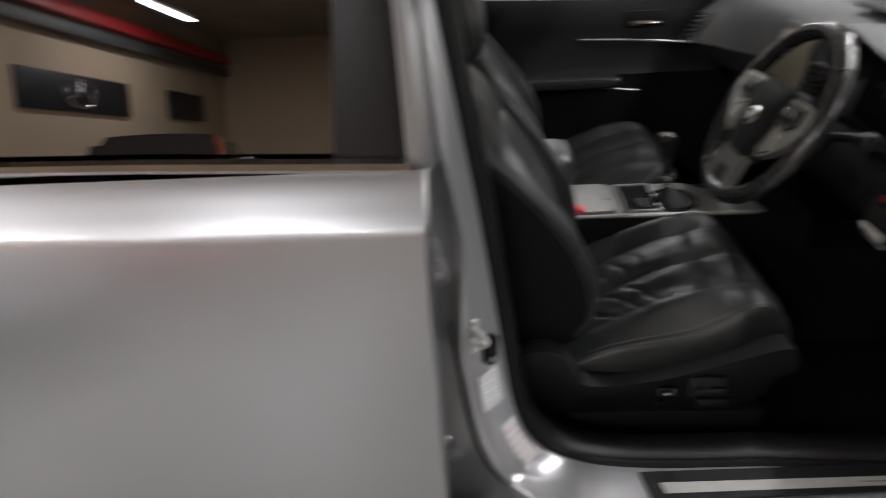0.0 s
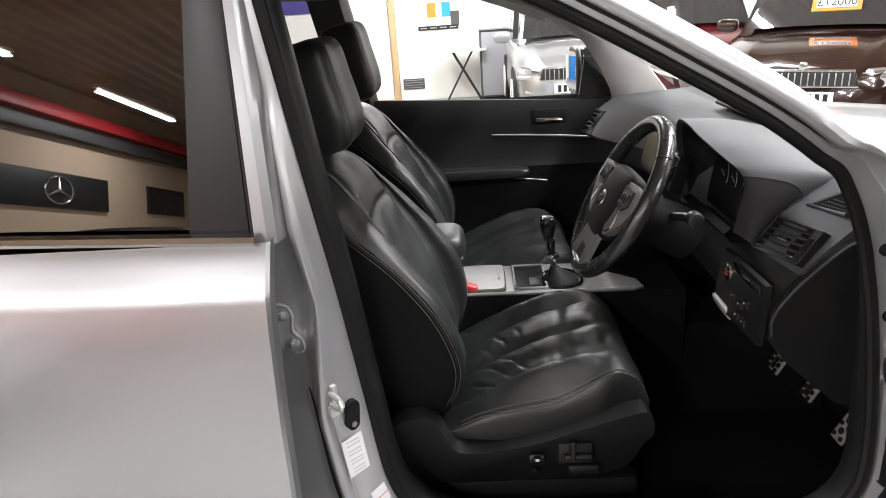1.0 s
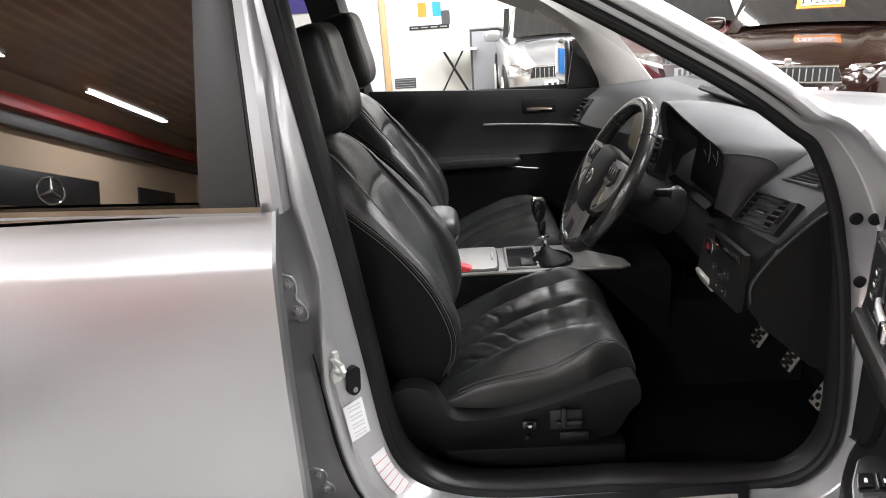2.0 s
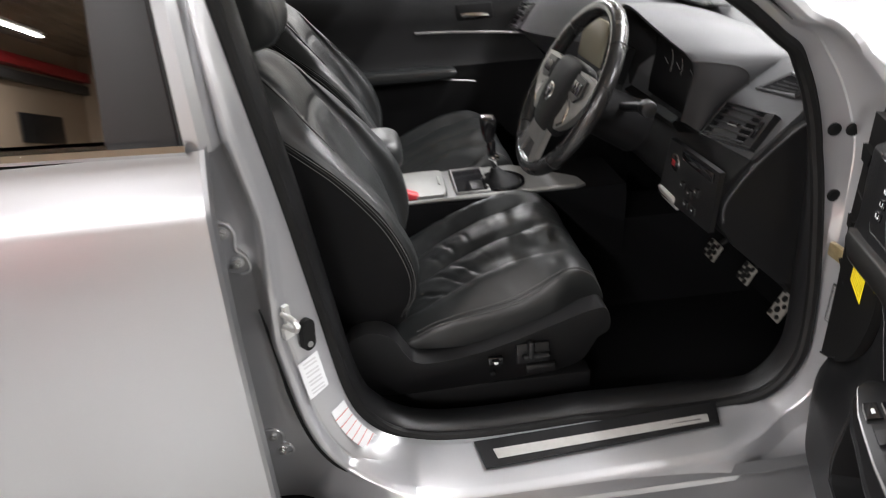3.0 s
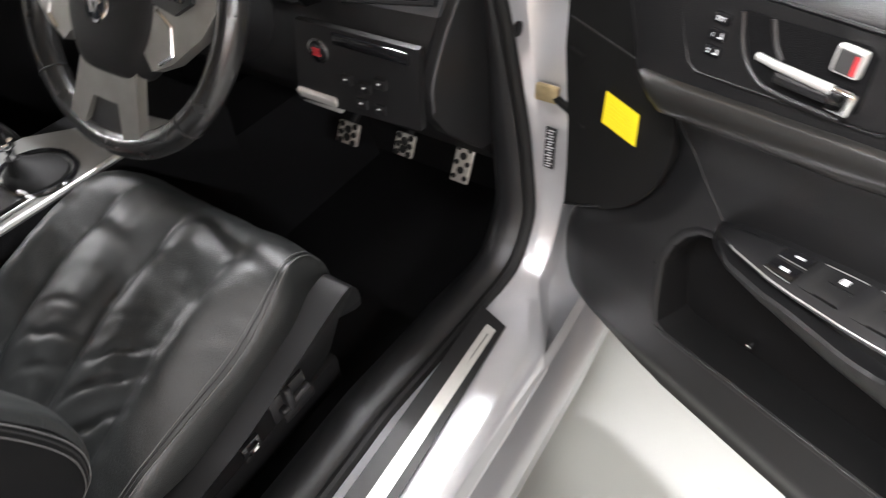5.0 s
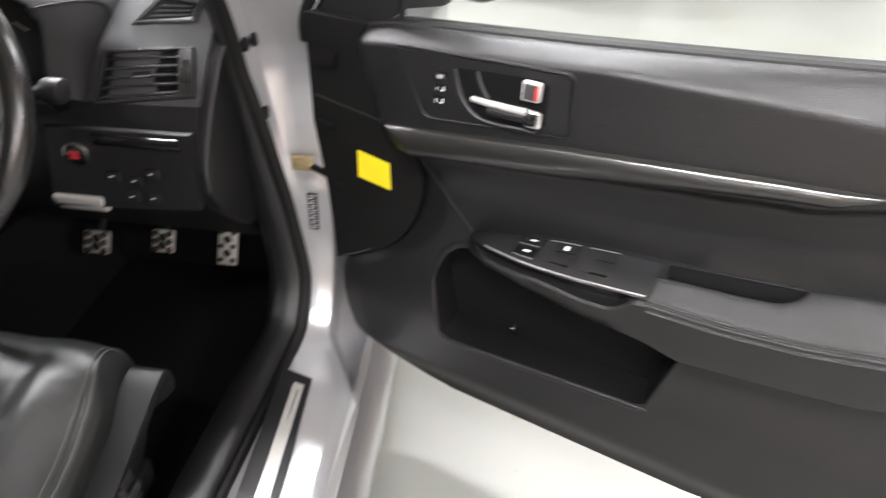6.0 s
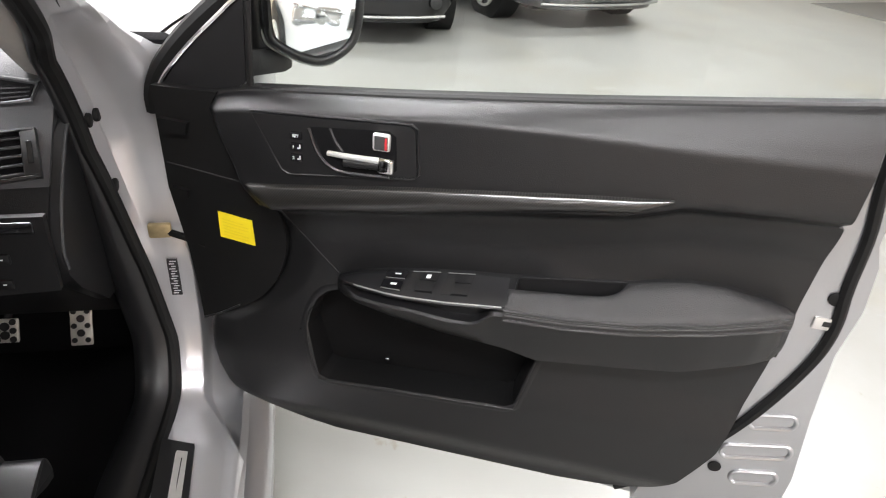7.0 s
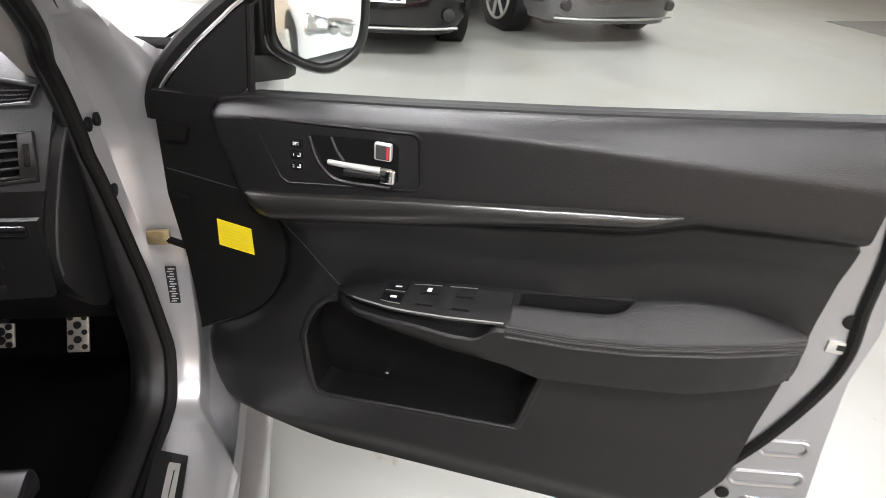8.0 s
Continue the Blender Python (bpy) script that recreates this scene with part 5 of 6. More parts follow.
POCKET = [(0.176, 0.612), (0.184, 0.650), (0.200, 0.682), (0.218, 0.700), (0.245, 0.710), (0.635, 0.710), (0.592, 0.532), (0.577, 0.522), (0.220, 0.497), (0.202, 0.505)]


def belt(s):
    return lerp(s, [-0.08, 0.02, 0.09, 0.35, 0.61, 0.84, 1.03], [1.046, 1.051, 1.064, 1.088, 1.116, 1.144, 1.168])


def inside(s, z, poly):
    c = False
    for (a, b), (e, f) in zip(poly, poly[1:] + poly[:1]):
        if (b > z) != (f > z) and s < (e - a) * (z - b) / (f - b) + a:
            c = not c
    return c


def trim_z(s):
    return lerp(s, [0.0, 0.108, 0.373, 0.634, 0.767, 1.0], [0.905, 0.927, 0.966, 0.999, 1.013, 1.026])


def relief(s, z):
    t, b = trim_z(s), belt(s)
    fold = lerp(s, [0.102, 0.235, 0.38, 0.619, 0.819, 1.027], [1.053, 1.065, 1.072, 1.081, 1.083, 1.089])
    fold = min(fold, b - 0.022)
    f = min(1, max(0, (z - fold) / (b - fold)))
    n = 0.048 - 0.010 * max(0, z - t) / (b - t) - 0.036 * (0.75 * f + 0.25 * f ** 4) * smooth(z, fold - 0.004, fold + 0.012)
    low = t - lerp(s, [0.1, 0.555, 0.70, 0.75, 0.79, 1.0], [0.046, 0.034, 0.030, 0.020, 0.008, 0.006])
    n -= 0.034 * smooth(low - z, 0.0, 0.030) + 0.012 * smooth(low - z, 0.03, 0.10)
    n += 0.016 * smooth(0.64 - z, 0.0, 0.12)
    n -= 0.02 * smooth(0.42 - z, 0, 0.07)
    line = lerp(s, [0.60, 0.615, 0.849, 0.984], [0.667, 0.669, 0.700, 0.745])
    if s > 0.58:
        n += 0.014 * smooth(z, line - 0.004, line + 0.004) * smooth(0.86 - z, 0, 0.1) * smooth(s, 0.58, 0.63)
    off = s - lerp(z, ZL, SL)
    n -= 0.012 * (1 - smooth(off, 0.0, 0.075)) * smooth(t - 0.02 - z, -0.02, 0.03)
    n -= 0.022 * (1 - smooth(off, -0.004, 0.022)) + 0.010 * (1 - smooth(off, -0.03, 0.10)) * smooth(z, 0.90, 0.95)
    return n


def grown(poly, d):
    """A clockwise outline moved outwards by d."""
    out = []
    for (a, b), (c, e), (f, g) in zip(poly[-1:] + poly[:-1], poly, poly[1:] + poly[:1]):
        u, v = Vector((c - a, e - b)).normalized(), Vector((f - c, g - e)).normalized()
        m = (Vector((-u.y, u.x)) + Vector((-v.y, v.x))).normalized()
        k = d / max(0.5, m.dot(Vector((-u.y, u.x))))
        out.append((c + m.x * k, e + m.y * k))
    return out


def fine(poly, k=8):
    return [(a + (c - a) * i / k, b + (e - b) * i / k) for (a, b), (c, e) in zip(poly, poly[1:] + poly[:1]) for i in range(k)]


HOLE = grown(POCKET, 0.006)


def sheet(s, z):
    """The lining with the pocket cut out."""
    return -0.052 if inside(s, z, HOLE) else relief(s, z)


rings = []
for z in np.concatenate([np.linspace(0.343, 0.42, 14), np.linspace(0.4265, 0.99, 92), np.linspace(1.0, 1.0, 0)]):
    a, b = lerp(z, ZL, SL), lerp(z, ZS, SR)
    rings.append([D(s, sheet(s, z) - 0.04 * (k in (0, 150)), z) for k, s in enumerate(np.linspace(a, b, 151))])
for f in np.linspace(0.02, 1, 26):
    a, b = lerp(0.99 + 0.18 * f, ZL, SL), 1.012 + 0.012 * f
    rings.append([D(s, relief(s, (1 - f) * 0.99 + f * belt(s)) - 0.03 * (k in (0, 150)), (1 - f) * 0.99 + f * belt(s)) for k, s in enumerate(np.linspace(a, b, 151))])
rings.append([(p[0] + 0.03 * math.sin(DA), p[1] - 0.03 * math.cos(DA), p[2]) for p in rings[-1]])
lining_part = part("door_lining", bm_loft(rings), PANEL, door, "charcoal plastic door lining with a map pocket", 50)
# Lining plastic made darker here, so the colour carries the pocket's shade.
WELL_SHADE = material("shade_toned_pocket_plastic", (0.0034, 0.0034, 0.0036), 0.7, 0, 0, 0.2, 25.0, 0.35, 700.0, 0.15)
rim, well = fine(grown(POCKET, 0.016)), fine(POCKET)
inset = fine([(0.4 + (a - 0.4) * 0.975, 0.605 + (b - 0.605) * 0.95) for a, b in POCKET])
part("pocket_rim", bm_loft([[D(a, relief(a, b) + h, b) for a, b in loop] for loop, h in ((rim, -0.0010), (fine(grown(POCKET, 0.013)), 0.0004), (fine(grown(POCKET, 0.0025)), 0.0008), (well, -0.0008))], True), PANEL, door, "moulded rim of the map pocket", 60)
part("pocket_well", bm_loft([[D(a, relief(a, b) - 0.0005, b) for a, b in well], [D(a, -0.012, b) for a, b in inset], [D(a, -0.047, b) for a, b in inset]], True), WELL_SHADE, door, "walls of the map pocket, darkened for the shade inside", 30)
part("pocket_back", bm_prism(inset, lambda a, b, h: D(a, h, b), -0.051, -0.046, 0), WELL_SHADE, door)
part("pocket_lip", bm_tube([D(p.x, relief(p.x, p.y) + 0.001, p.y) for p in curve([(0.186, 0.655, 0), (0.174, 0.612, 0), (0.190, 0.53, 0), (0.203, 0.499, 0), (0.218, 0.494, 0), (0.40, 0.507, 0), (0.579, 0.519, 0), (0.594, 0.529, 0), (0.618, 0.63, 0)], 70)], 0.0016, 6), PANEL, door)
part("pocket_screw", laid(bm_cyl((0, 0, 0), 0.005, 0.02, "y", 10), (0.33, -0.035, 0.54)), CHROME, door)
cover = [(-0.084, 1.052)] + [(q.x, q.y) for q in curve([(0.036, 1.056, 0), (0.028, 1.03, 0), (0.064, 0.954, 0), (0.092, 0.90, 0), (0.132, 0.846, 0), (0.140, 0.778, 0), (0.108, 0.690, 0), (0.042, 0.626, 0), (-0.046, 0.579, 0)], 40)] + [(-0.050, 0.66), (-0.058, 0.74), (-0.080, 0.865)]
hc = part("hinge_cover", dprism(cover, -0.06, 0.004, 0.003), RUBBER, door, "matt black cover between door hinge and lining")
part("cover_ledge", dprism([(-0.074, 1.000), (-0.020, 0.998), (-0.026, 0.976), (-0.066, 0.974)], 0.002, 0.014, 0.005), RUBBER, door)
part("cover_seam", bm_tube([D(s, 0.0045, z) for s, z in ((-0.074, 0.915), (0.0, 0.907), (0.082, 0.898))], 0.0015, 6), INK, door)
part("cover_ledge", dprism([(-0.068, 0.872), (-0.036, 0.868), (-0.040, 0.852), (-0.062, 0.852)], 0.002, 0.012, 0.004), RUBBER, door)
part("cover_edge", bm_tube([D(p.x, 0.006, p.y) for p in curve([(0.036, 0.630, 0), (0.0, 0.606, 0), (-0.044, 0.582, 0)], 14)], 0.0020, 6), PANEL, door)
stk = part("caution_sticker", dprism([(0.014, 0.835), (0.079, 0.827), (0.082, 0.775), (0.014, 0.782)], 0.006, 0.0072, 0), YELLOW, door, "yellow caution sticker")


def lettering(name, body, size, at, mat, parent, turn=0.0):
    """Raised letters on the door at (s, n, z), read from the cabin."""
    c = bpy.data.curves.new(name, "FONT")
    c.body, c.size, c.extrude, c.align_x, c.align_y = body, size, 0.0003, "CENTER", "CENTER"
    tmp = bpy.data.objects.new(name, c)
    me = bpy.data.meshes.new_from_object(tmp)
    bpy.data.objects.remove(tmp)
    bm = bmesh.new()
    bm.from_mesh(me)
    bpy.data.meshes.remove(me)
    cs, sn = math.cos(radians(turn)), math.sin(radians(turn))
    for v in bm.verts:
        a, b = v.co.x * cs - v.co.y * sn, v.co.x * sn + v.co.y * cs
        v.co = Vector(D(at[0] + a, at[1] + v.co.z, at[2] + b))
    bmesh.ops.recalc_face_normals(bm, faces=bm.faces)
    return part(name, bm, mat, parent)


FADED = material("faded_sticker_print", (0.74, 0.58, 0.02), 0.55)
for k in range(6):
    w = 0.050 if k % 3 else 0.040
    part("print_bar", dprism([(0.021, 0.8205 - 0.0065 * k), (0.021 + w, 0.8145 - 0.0065 * k), (0.021 + w, 0.8158 - 0.0065 * k), (0.021, 0.8218 - 0.0065 * k)], 0.0072, 0.0076, 0), FADED, door)

# carbon-look strip, bowed outwards between its upper and lower edges
def strip_low(s):
    return lerp(s, [0.100, 0.118, 0.140, 0.25, 0.375, 0.46, 0.555, 0.64, 0.721, 0.768], [0.924, 0.900, 0.882, 0.900, 0.918, 0.937, 0.955, 0.970, 0.983, 1.009])


def weave(name):
    m = material(name, (0.016, 0.016, 0.015), 0.40, 0, 0.8)
    nt = m.node_tree
    b = nt.nodes["Principled BSDF"]
    co = nt.nodes.new("ShaderNodeTexCoord")
    ck = nt.nodes.new("ShaderNodeTexChecker")
    mp = nt.nodes.new("ShaderNodeMapping")
    mp.inputs["Rotation"].default_value = (0, 0, radians(113))
    flat_mp = nt.nodes.new("ShaderNodeMapping")
    flat_mp.inputs["Scale"].default_value = (1, 0, 1)
    flat_mp.inputs["Rotation"].default_value = (0, radians(7), 0)
    flat_mp.inputs["Location"].default_value = (0, 0.0015, 0)
    ck.inputs["Scale"].default_value = 430
    ck.inputs["Color1"].default_value, ck.inputs["Color2"].default_value = (0.004, 0.004, 0.004, 1), (0.022, 0.021, 0.019, 1)
    nt.links.new(co.outputs["Object"], mp.inputs[0])
    nt.links.new(mp.outputs[0], flat_mp.inputs[0])
    nt.links.new(flat_mp.outputs[0], ck.inputs["Vector"])
    nt.links.new(ck.outputs["Color"], b.inputs["Base Color"])
    return m


rings = []
for s in np.linspace(0.100, 0.768, 80):
    hi, lo = trim_z(s) - 0.002, strip_low(s)
    w = min(1, (hi - lo) / 0.03)
    rings.append([D(s, 0.0545 + 0.009 * w * (1 - abs(2 * f - 0.9) ** 2.2) - 0.012 * (f in (0, 1)), hi + (lo - hi) * f) for f in (0, 0.04, 0.10, 0.18, 0.28, 0.4, 0.52, 0.64, 0.76, 0.86, 0.93, 0.97, 1)])
part("carbon_strip", bm_loft(rings), weave("carbon_weave_lacquer"), door, "lacquered carbon-look trim strip", 60)
# handle and memory buttons
def face(s, z):
    return relief(s, z)


esc = part("handle_plate", bm_prism([(0.116, 1.046), (0.372, 1.061), (0.381, 1.055), (0.388, 0.988), (0.380, 0.981), (0.178, 0.956), (0.165, 0.962)], lambda a, b, h: D(a, face(a, b) + h, b), -0.01, 0.004, 0.0025), PANEL, door, "charcoal plate round the inside handle")
part("plate_groove", bm_tube([D(s, face(s, z) + 0.0015, z) for s, z in ((0.112, 1.048), (0.24, 1.056), (0.375, 1.064), (0.384, 1.057), (0.391, 0.987), (0.382, 0.978), (0.28, 0.966), (0.175, 0.953), (0.163, 0.960))], 0.0022, 6, True), PANEL, door)
# A raised black plate paints the shade of the recess behind the handle.
part("handle_cup_shade", bm_prism([(0.212, 1.038), (0.340, 1.049), (0.352, 1.042), (0.356, 0.990), (0.345, 0.979), (0.268, 0.974), (0.240, 0.985)], lambda a, b, h: D(a, face(a, b) + h, b), 0, 0.0055, 0.001), CARPET, door, "black plate painting the shaded recess behind the handle")
part("cup_edge", bm_tube([D(p.x, face(p.x, p.y) + 0.006, p.y) for p in curve([(0.212, 1.036, 0), (0.224, 1.003, 0), (0.246, 0.980, 0), (0.275, 0.973, 0), (0.345, 0.977, 0)], 20)], 0.003, 6), PANEL, door)
part("inside_handle", bm_tube([D(s, face(s, z) + n, z) for s, n, z in ((0.244, 0.007, 1.0015), (0.27, 0.011, 1.0025), (0.31, 0.012, 1.0035), (0.340, 0.012, 1.004))], lambda f: 0.0042 + 0.0014 * f, 12), ZINC, door, "chrome inside door handle")
part("handle_end", laid(bm_box((0, 0, 0), (0.026, 0.013, 0.026), 0.005, 3), (0.340, face(0.34, 1.0) + 0.011, 0.997)), CHROME, door)
part("handle_grip", bm_tube([D(s, face(s, 0.99) + 0.010, z) for s, z in ((0.272, 0.992), (0.30, 0.993), (0.33, 0.995))], 0.0065, 10), PLASTIC, door, "black underside of the handle")
part("cup_rib", bm_tube([D(p.x, face(p.x, p.y) + 0.005, p.y) for p in curve([(0.246, 1.040, 0), (0.256, 1.020, 0), (0.268, 1.006, 0)], 10)], 0.003, 6), PANEL, door)
part("lock_tab", laid(bm_box((0, 0, 0), (0.028, 0.011, 0.028), 0.004), (0.331, face(0.331, 1.033) + 0.009, 1.033)), ZINC, door, "lock tab with a red mark")
part("lock_face", laid(bm_box((0, 0, 0), (0.021, 0.002, 0.022), 0.0008, 1), (0.3315, face(0.331, 1.033) + 0.0143, 1.033)), material("smoked_lock_face", (0.05, 0.05, 0.05), 0.25), door, "smoked face of the lock tab")
part("lock_mark", laid(bm_box((0, 0, 0), (0.0035, 0.002, 0.019), 0), (0.3395, face(0.331, 1.033) + 0.0152, 1.033)), RED, door)
for z, word in ((1.021, "SET"), (1.003, "1"), (0.985, "2")):
    n = face(0.19, z) + 0.004
    part("memory_button", laid(bm_box((0, 0, 0), (0.019, 0.008, 0.012), 0.002), (0.191, n, z)), GLOSSY, door, "seat memory button")
    lettering("button_word", word, 0.0070, (0.191 if word == "SET" else 0.187, n + 0.0043, z), PAPER, door)
    if word != "SET":
        part("seat_mark", laid(merge(bm_box((0, 0, 0.002), (0.0015, 0.0004, 0.006), 0), bm_box((-0.002, 0, -0.001), (0.005, 0.0004, 0.0015), 0)), (0.198, n + 0.0043, z)), PAPER, door)

# armrest: from its inner line (zi) out to its front edge (no, zo), down to its lower line
def arm(s):
    zi = lerp(s, [0.244, 0.278, 0.334, 0.411, 0.486, 0.55, 0.663, 0.749, 0.778, 0.83, 0.882, 0.955, 1.0], [0.744, 0.761, 0.776, 0.790, 0.801, 0.808, 0.825, 0.838, 0.847, 0.857, 0.860, 0.849, 0.834])
    no = lerp(s, [0.244, 0.262, 0.29, 0.35, 0.45, 0.75, 0.87, 0.95, 0.985, 1.0], [0.014, 0.034, 0.050, 0.063, 0.070, 0.070, 0.063, 0.050, 0.034, 0.016])
    zo = lerp(s, [0.244, 0.262, 0.287, 0.385, 0.468, 0.545, 0.654, 0.76, 0.875, 0.95, 0.985, 1.0], [0.742, 0.752, 0.759, 0.764, 0.773, 0.782, 0.787, 0.801, 0.823, 0.838, 0.839, 0.832])
    return zi, no, zo


def tray(s):
    """Depth and width of the grip tray behind the pad."""
    d = 0.034 * smooth(s, 0.563, 0.5645) * (1 - smooth(s, 0.7365, 0.738))
    w = 0.013 + 0.024 * math.sqrt(max(0.0, 1 - max(0.0, (s - 0.695) / 0.043) ** 2))
    return d, w


def across(s, v):
    """A point (n, z) of the top between its inner line (0) and front edge (1)."""
    zi, no, zo = arm(s)
    return 0.012 + v * (no - 0.012), zi + (zo - zi) * v + 0.016 * v * (1 - v) * min(1, (no - 0.012) / 0.05)


rings = []
for s in np.concatenate([np.linspace(0.244, 0.562, 40), np.linspace(0.563, 0.566, 4), np.linspace(0.572, 0.734, 30), np.linspace(0.7355, 0.7385, 4), np.linspace(0.745, 1.0, 34)]):
    zi, no, zo = arm(s)
    d, w = tray(s)
    v = (w - 0.012) / max(0.004, no - 0.012)
    n1, z1 = across(s, min(v, 0.9))
    n2, z2 = across(s, 0.5 + 0.5 * min(v, 0.9))
    grip = smooth(s, 0.25, 0.30) * (1 - smooth(s, 0.515, 0.540))
    lip = lerp(s, [0.244, 0.30, 0.387, 0.468, 0.50, 0.517, 0.534, 0.545, 1.0], [0.730, 0.738, 0.744, 0.741, 0.743, 0.753, 0.768, 0.770, 0.820])
    lip = lip * grip + (1 - grip) * (zo - 0.010)
    under = lerp(s, [0.244, 0.45, 0.56, 0.615, 0.849, 0.984, 1.0], [0.715, 0.690, 0.682, 0.669, 0.700, 0.745, 0.76])
    k = min(1, no / 0.05)
    rings.append([D(s, n, z) for n, z in ((-0.006, zi + 0.002), (0.012, zi), (0.0125, zi - d), (n1 - 0.0005, z1 - d), (n1, z1), (n2, z2), (no - 0.002, zo + 0.001), (no, zo - 0.002),
                  (no - 0.018 * grip, zo - 0.004), (no - 0.018 * grip, lip + 0.003), (no + 0.001 * k, lip + 0.0015), (no + 0.004 * k, lip - 0.003), (no + 0.002 * k, lip - 0.010),
                  (0.80 * no + 0.006, 0.4 * lip + 0.6 * under), (0.62 * no + 0.006, under + 0.004), (0.55 * no, under), (-0.02, under - 0.002))])
part("armrest_body", bm_loft(rings, False, True), PANEL, door, "charcoal armrest moulding", 40)
# Darker liner over the tray puts the recess's shade into its colour.
rings = []
for s in np.linspace(0.5665, 0.734, 40):
    d, w = tray(s)
    zi, no, zo = arm(s)
    n1, z1 = across(s, (w - 0.012) / (no - 0.012))
    rings.append([D(s, n, z) for n, z in ((0.0135, zi - 0.001), (0.0138, zi - d + 0.0015), (n1 - 0.0016, z1 - d + 0.0015), (n1 - 0.0012, z1 - 0.001))])
part("grip_tray", bm_loft(rings), DARK, door, "grip tray behind the armrest pad, lined darker for its shade", 30)
part("tray_edge", bm_tube([D(*q) for q in [(0.564, 0.037, across(0.564, 0.43)[1] + 0.001)] + [(s, 0.012, arm(s)[0] + 0.001) for s in np.linspace(0.565, 0.742, 16)]], 0.0012, 6), PANEL, door)
# leather pad with its twin stitching
rings = []
for s in np.linspace(0.550, 0.998, 90):
    zi, no, zo = arm(s)
    d, w = tray(s)
    cut = s < 0.738 and s > 0.563
    v0 = (w - 0.012) / (no - 0.012) if cut else (0.43 if s <= 0.563 else 0.0)
    e = 0.004 * smooth(s, 0.548, 0.556) * smooth(0.999 - s, 0, 0.02)
    row = []
    for f in (0.0, 0.12, 0.35, 0.6, 0.85, 1.0):
        n, z = across(s, v0 + (1 - v0) * f)
        row.append((n + 0.2 * e * (f > 0.1), z + (0.2 if f == 0 else 1.0) * e))
    row += [(no + 0.003, zo - 0.003), (no + 0.0048, zo - 0.009), (no + 0.0052, zo - 0.017), (no + 0.002, zo - 0.024)]
    rings.append([D(s, n, z) for n, z in row])
part("armrest_pad", bm_loft(rings, False), PAD, door, "grained black leather armrest pad", 60)
for g, h in ((0.0048, -0.004), (0.0062, -0.015)):
    run = np.linspace(0.556, 0.990, 90)
    for i in range(0, 88, 2):
        part("pad_stitch", bm_tube([D(s, arm(s)[1] + g, arm(s)[2] + h) for s in (run[i], run[i + 1], run[i + 1] + 0.002)], 0.0007, 5), STITCH, door)
for g, h in ((0.0040, -0.0005), (0.0058, -0.0085), (0.0064, -0.0185)):
    part("pad_piping", bm_tube([D(s, arm(s)[1] + g, arm(s)[2] + h) for s in np.linspace(0.553, 0.994, 60)], 0.0019, 6), PAD, door, "raised stitched edge of the pad")
part("pad_groove", bm_tube([D(s, arm(s)[1] + 0.0046, arm(s)[2] - 0.0095) for s in np.linspace(0.553, 0.994, 50)], 0.0012, 6), INK, door)


# window switch pod
def pod(s, v, h):
    n, z = across(s, v)
    return D(s, n + 0.5 * h, z + 0.86 * h)


part("switch_pod", bm_loft([[pod(s, v, 0.0025 if 0.02 < v < 0.98 else -0.002) for v in (0, 0.03, 0.2, 0.4, 0.6, 0.8, 0.95, 1.0)] for s in np.linspace(0.256, 0.552, 34)]), material("satin_black_switch_panel", (0.014, 0.014, 0.015), 0.36, 0, 0, 0.1, 30.0, 0.05, 600.0, 0.4), door, "satin black window switch panel", 50)
part("pod_edge", bm_tube([pod(s, 0.97, 0.001) for s in np.linspace(0.285, 0.546, 30)], 0.0016, 6), SATIN, door, "bright lower edge of the switch panel")


def patch(s0, s1, v0, v1, lo, hi, slant=0.006):
    return bm_loft([[pod(s - slant * v, v, h) for v, h in ((v0, lo), (v0 + 0.02, hi), ((v0 + v1) / 2, hi + 0.0004), (v1 - 0.02, hi), (v1, lo))] for s in (s0, s0 + 0.0004, s1 - 0.0004, s1)])


# Flat black plates paint the shade of the recesses round the window switches.
for s0, s1 in ((0.384, 0.432), (0.446, 0.492)):
    part("switch_well_shade", patch(s0, s1, 0.03, 0.80, 0.001, 0.0034), INK, door)
    part("well_edge", bm_tube([pod(s, 0.035, 0.004) for s in np.linspace(s0, s1, 6)], 0.0009, 5), SATIN, door)
    for v0, v1, h in ((0.08, 0.42, 0.0062), (0.45, 0.79, 0.0080)):
        part("window_switch", patch(s0 + 0.018, s1 - 0.001, v0, v1, 0.002, h), PLASTIC, door, "black window switch")
part("switch_bezel", patch(0.337, 0.380, 0.02, 0.88, 0.001, 0.0032), INK, door)
for v0, v1 in ((0.07, 0.42), (0.49, 0.84)):
    part("lock_switch", patch(0.341, 0.377, v0, v1, 0.002, 0.0075), GLOSSY, door, "black lock switch with a white mark")
    part("switch_rim", bm_tube([pod(s - 0.006 * v1, v1, 0.0062) for s in np.linspace(0.342, 0.376, 6)], 0.0008, 5), SATIN, door)
    part("switch_mark", patch(0.356, 0.367, v0 + 0.12, v1 - 0.14, 0.007, 0.0083), PAPER, door)
part("switch_mark", patch(0.412, 0.420, 0.18, 0.34, 0.006, 0.0070), PAPER, door)
# Thin black tubes paint the shade in the lining's fold and crease.
part("fold_shade_line", bm_tube([D(p.x, relief(p.x, p.y) + 0.0006, p.y) for p in curve([(0.64, 0.668, 0), (0.75, 0.682, 0), (0.85, 0.696, 0), (0.93, 0.712, 0), (0.965, 0.724, 0), (0.978, 0.742, 0)], 30)], lambda f: 0.0006 + 0.0020 * min(1, 3 * f), 6), INK, door, "black line painting the shade of the fold below the armrest")
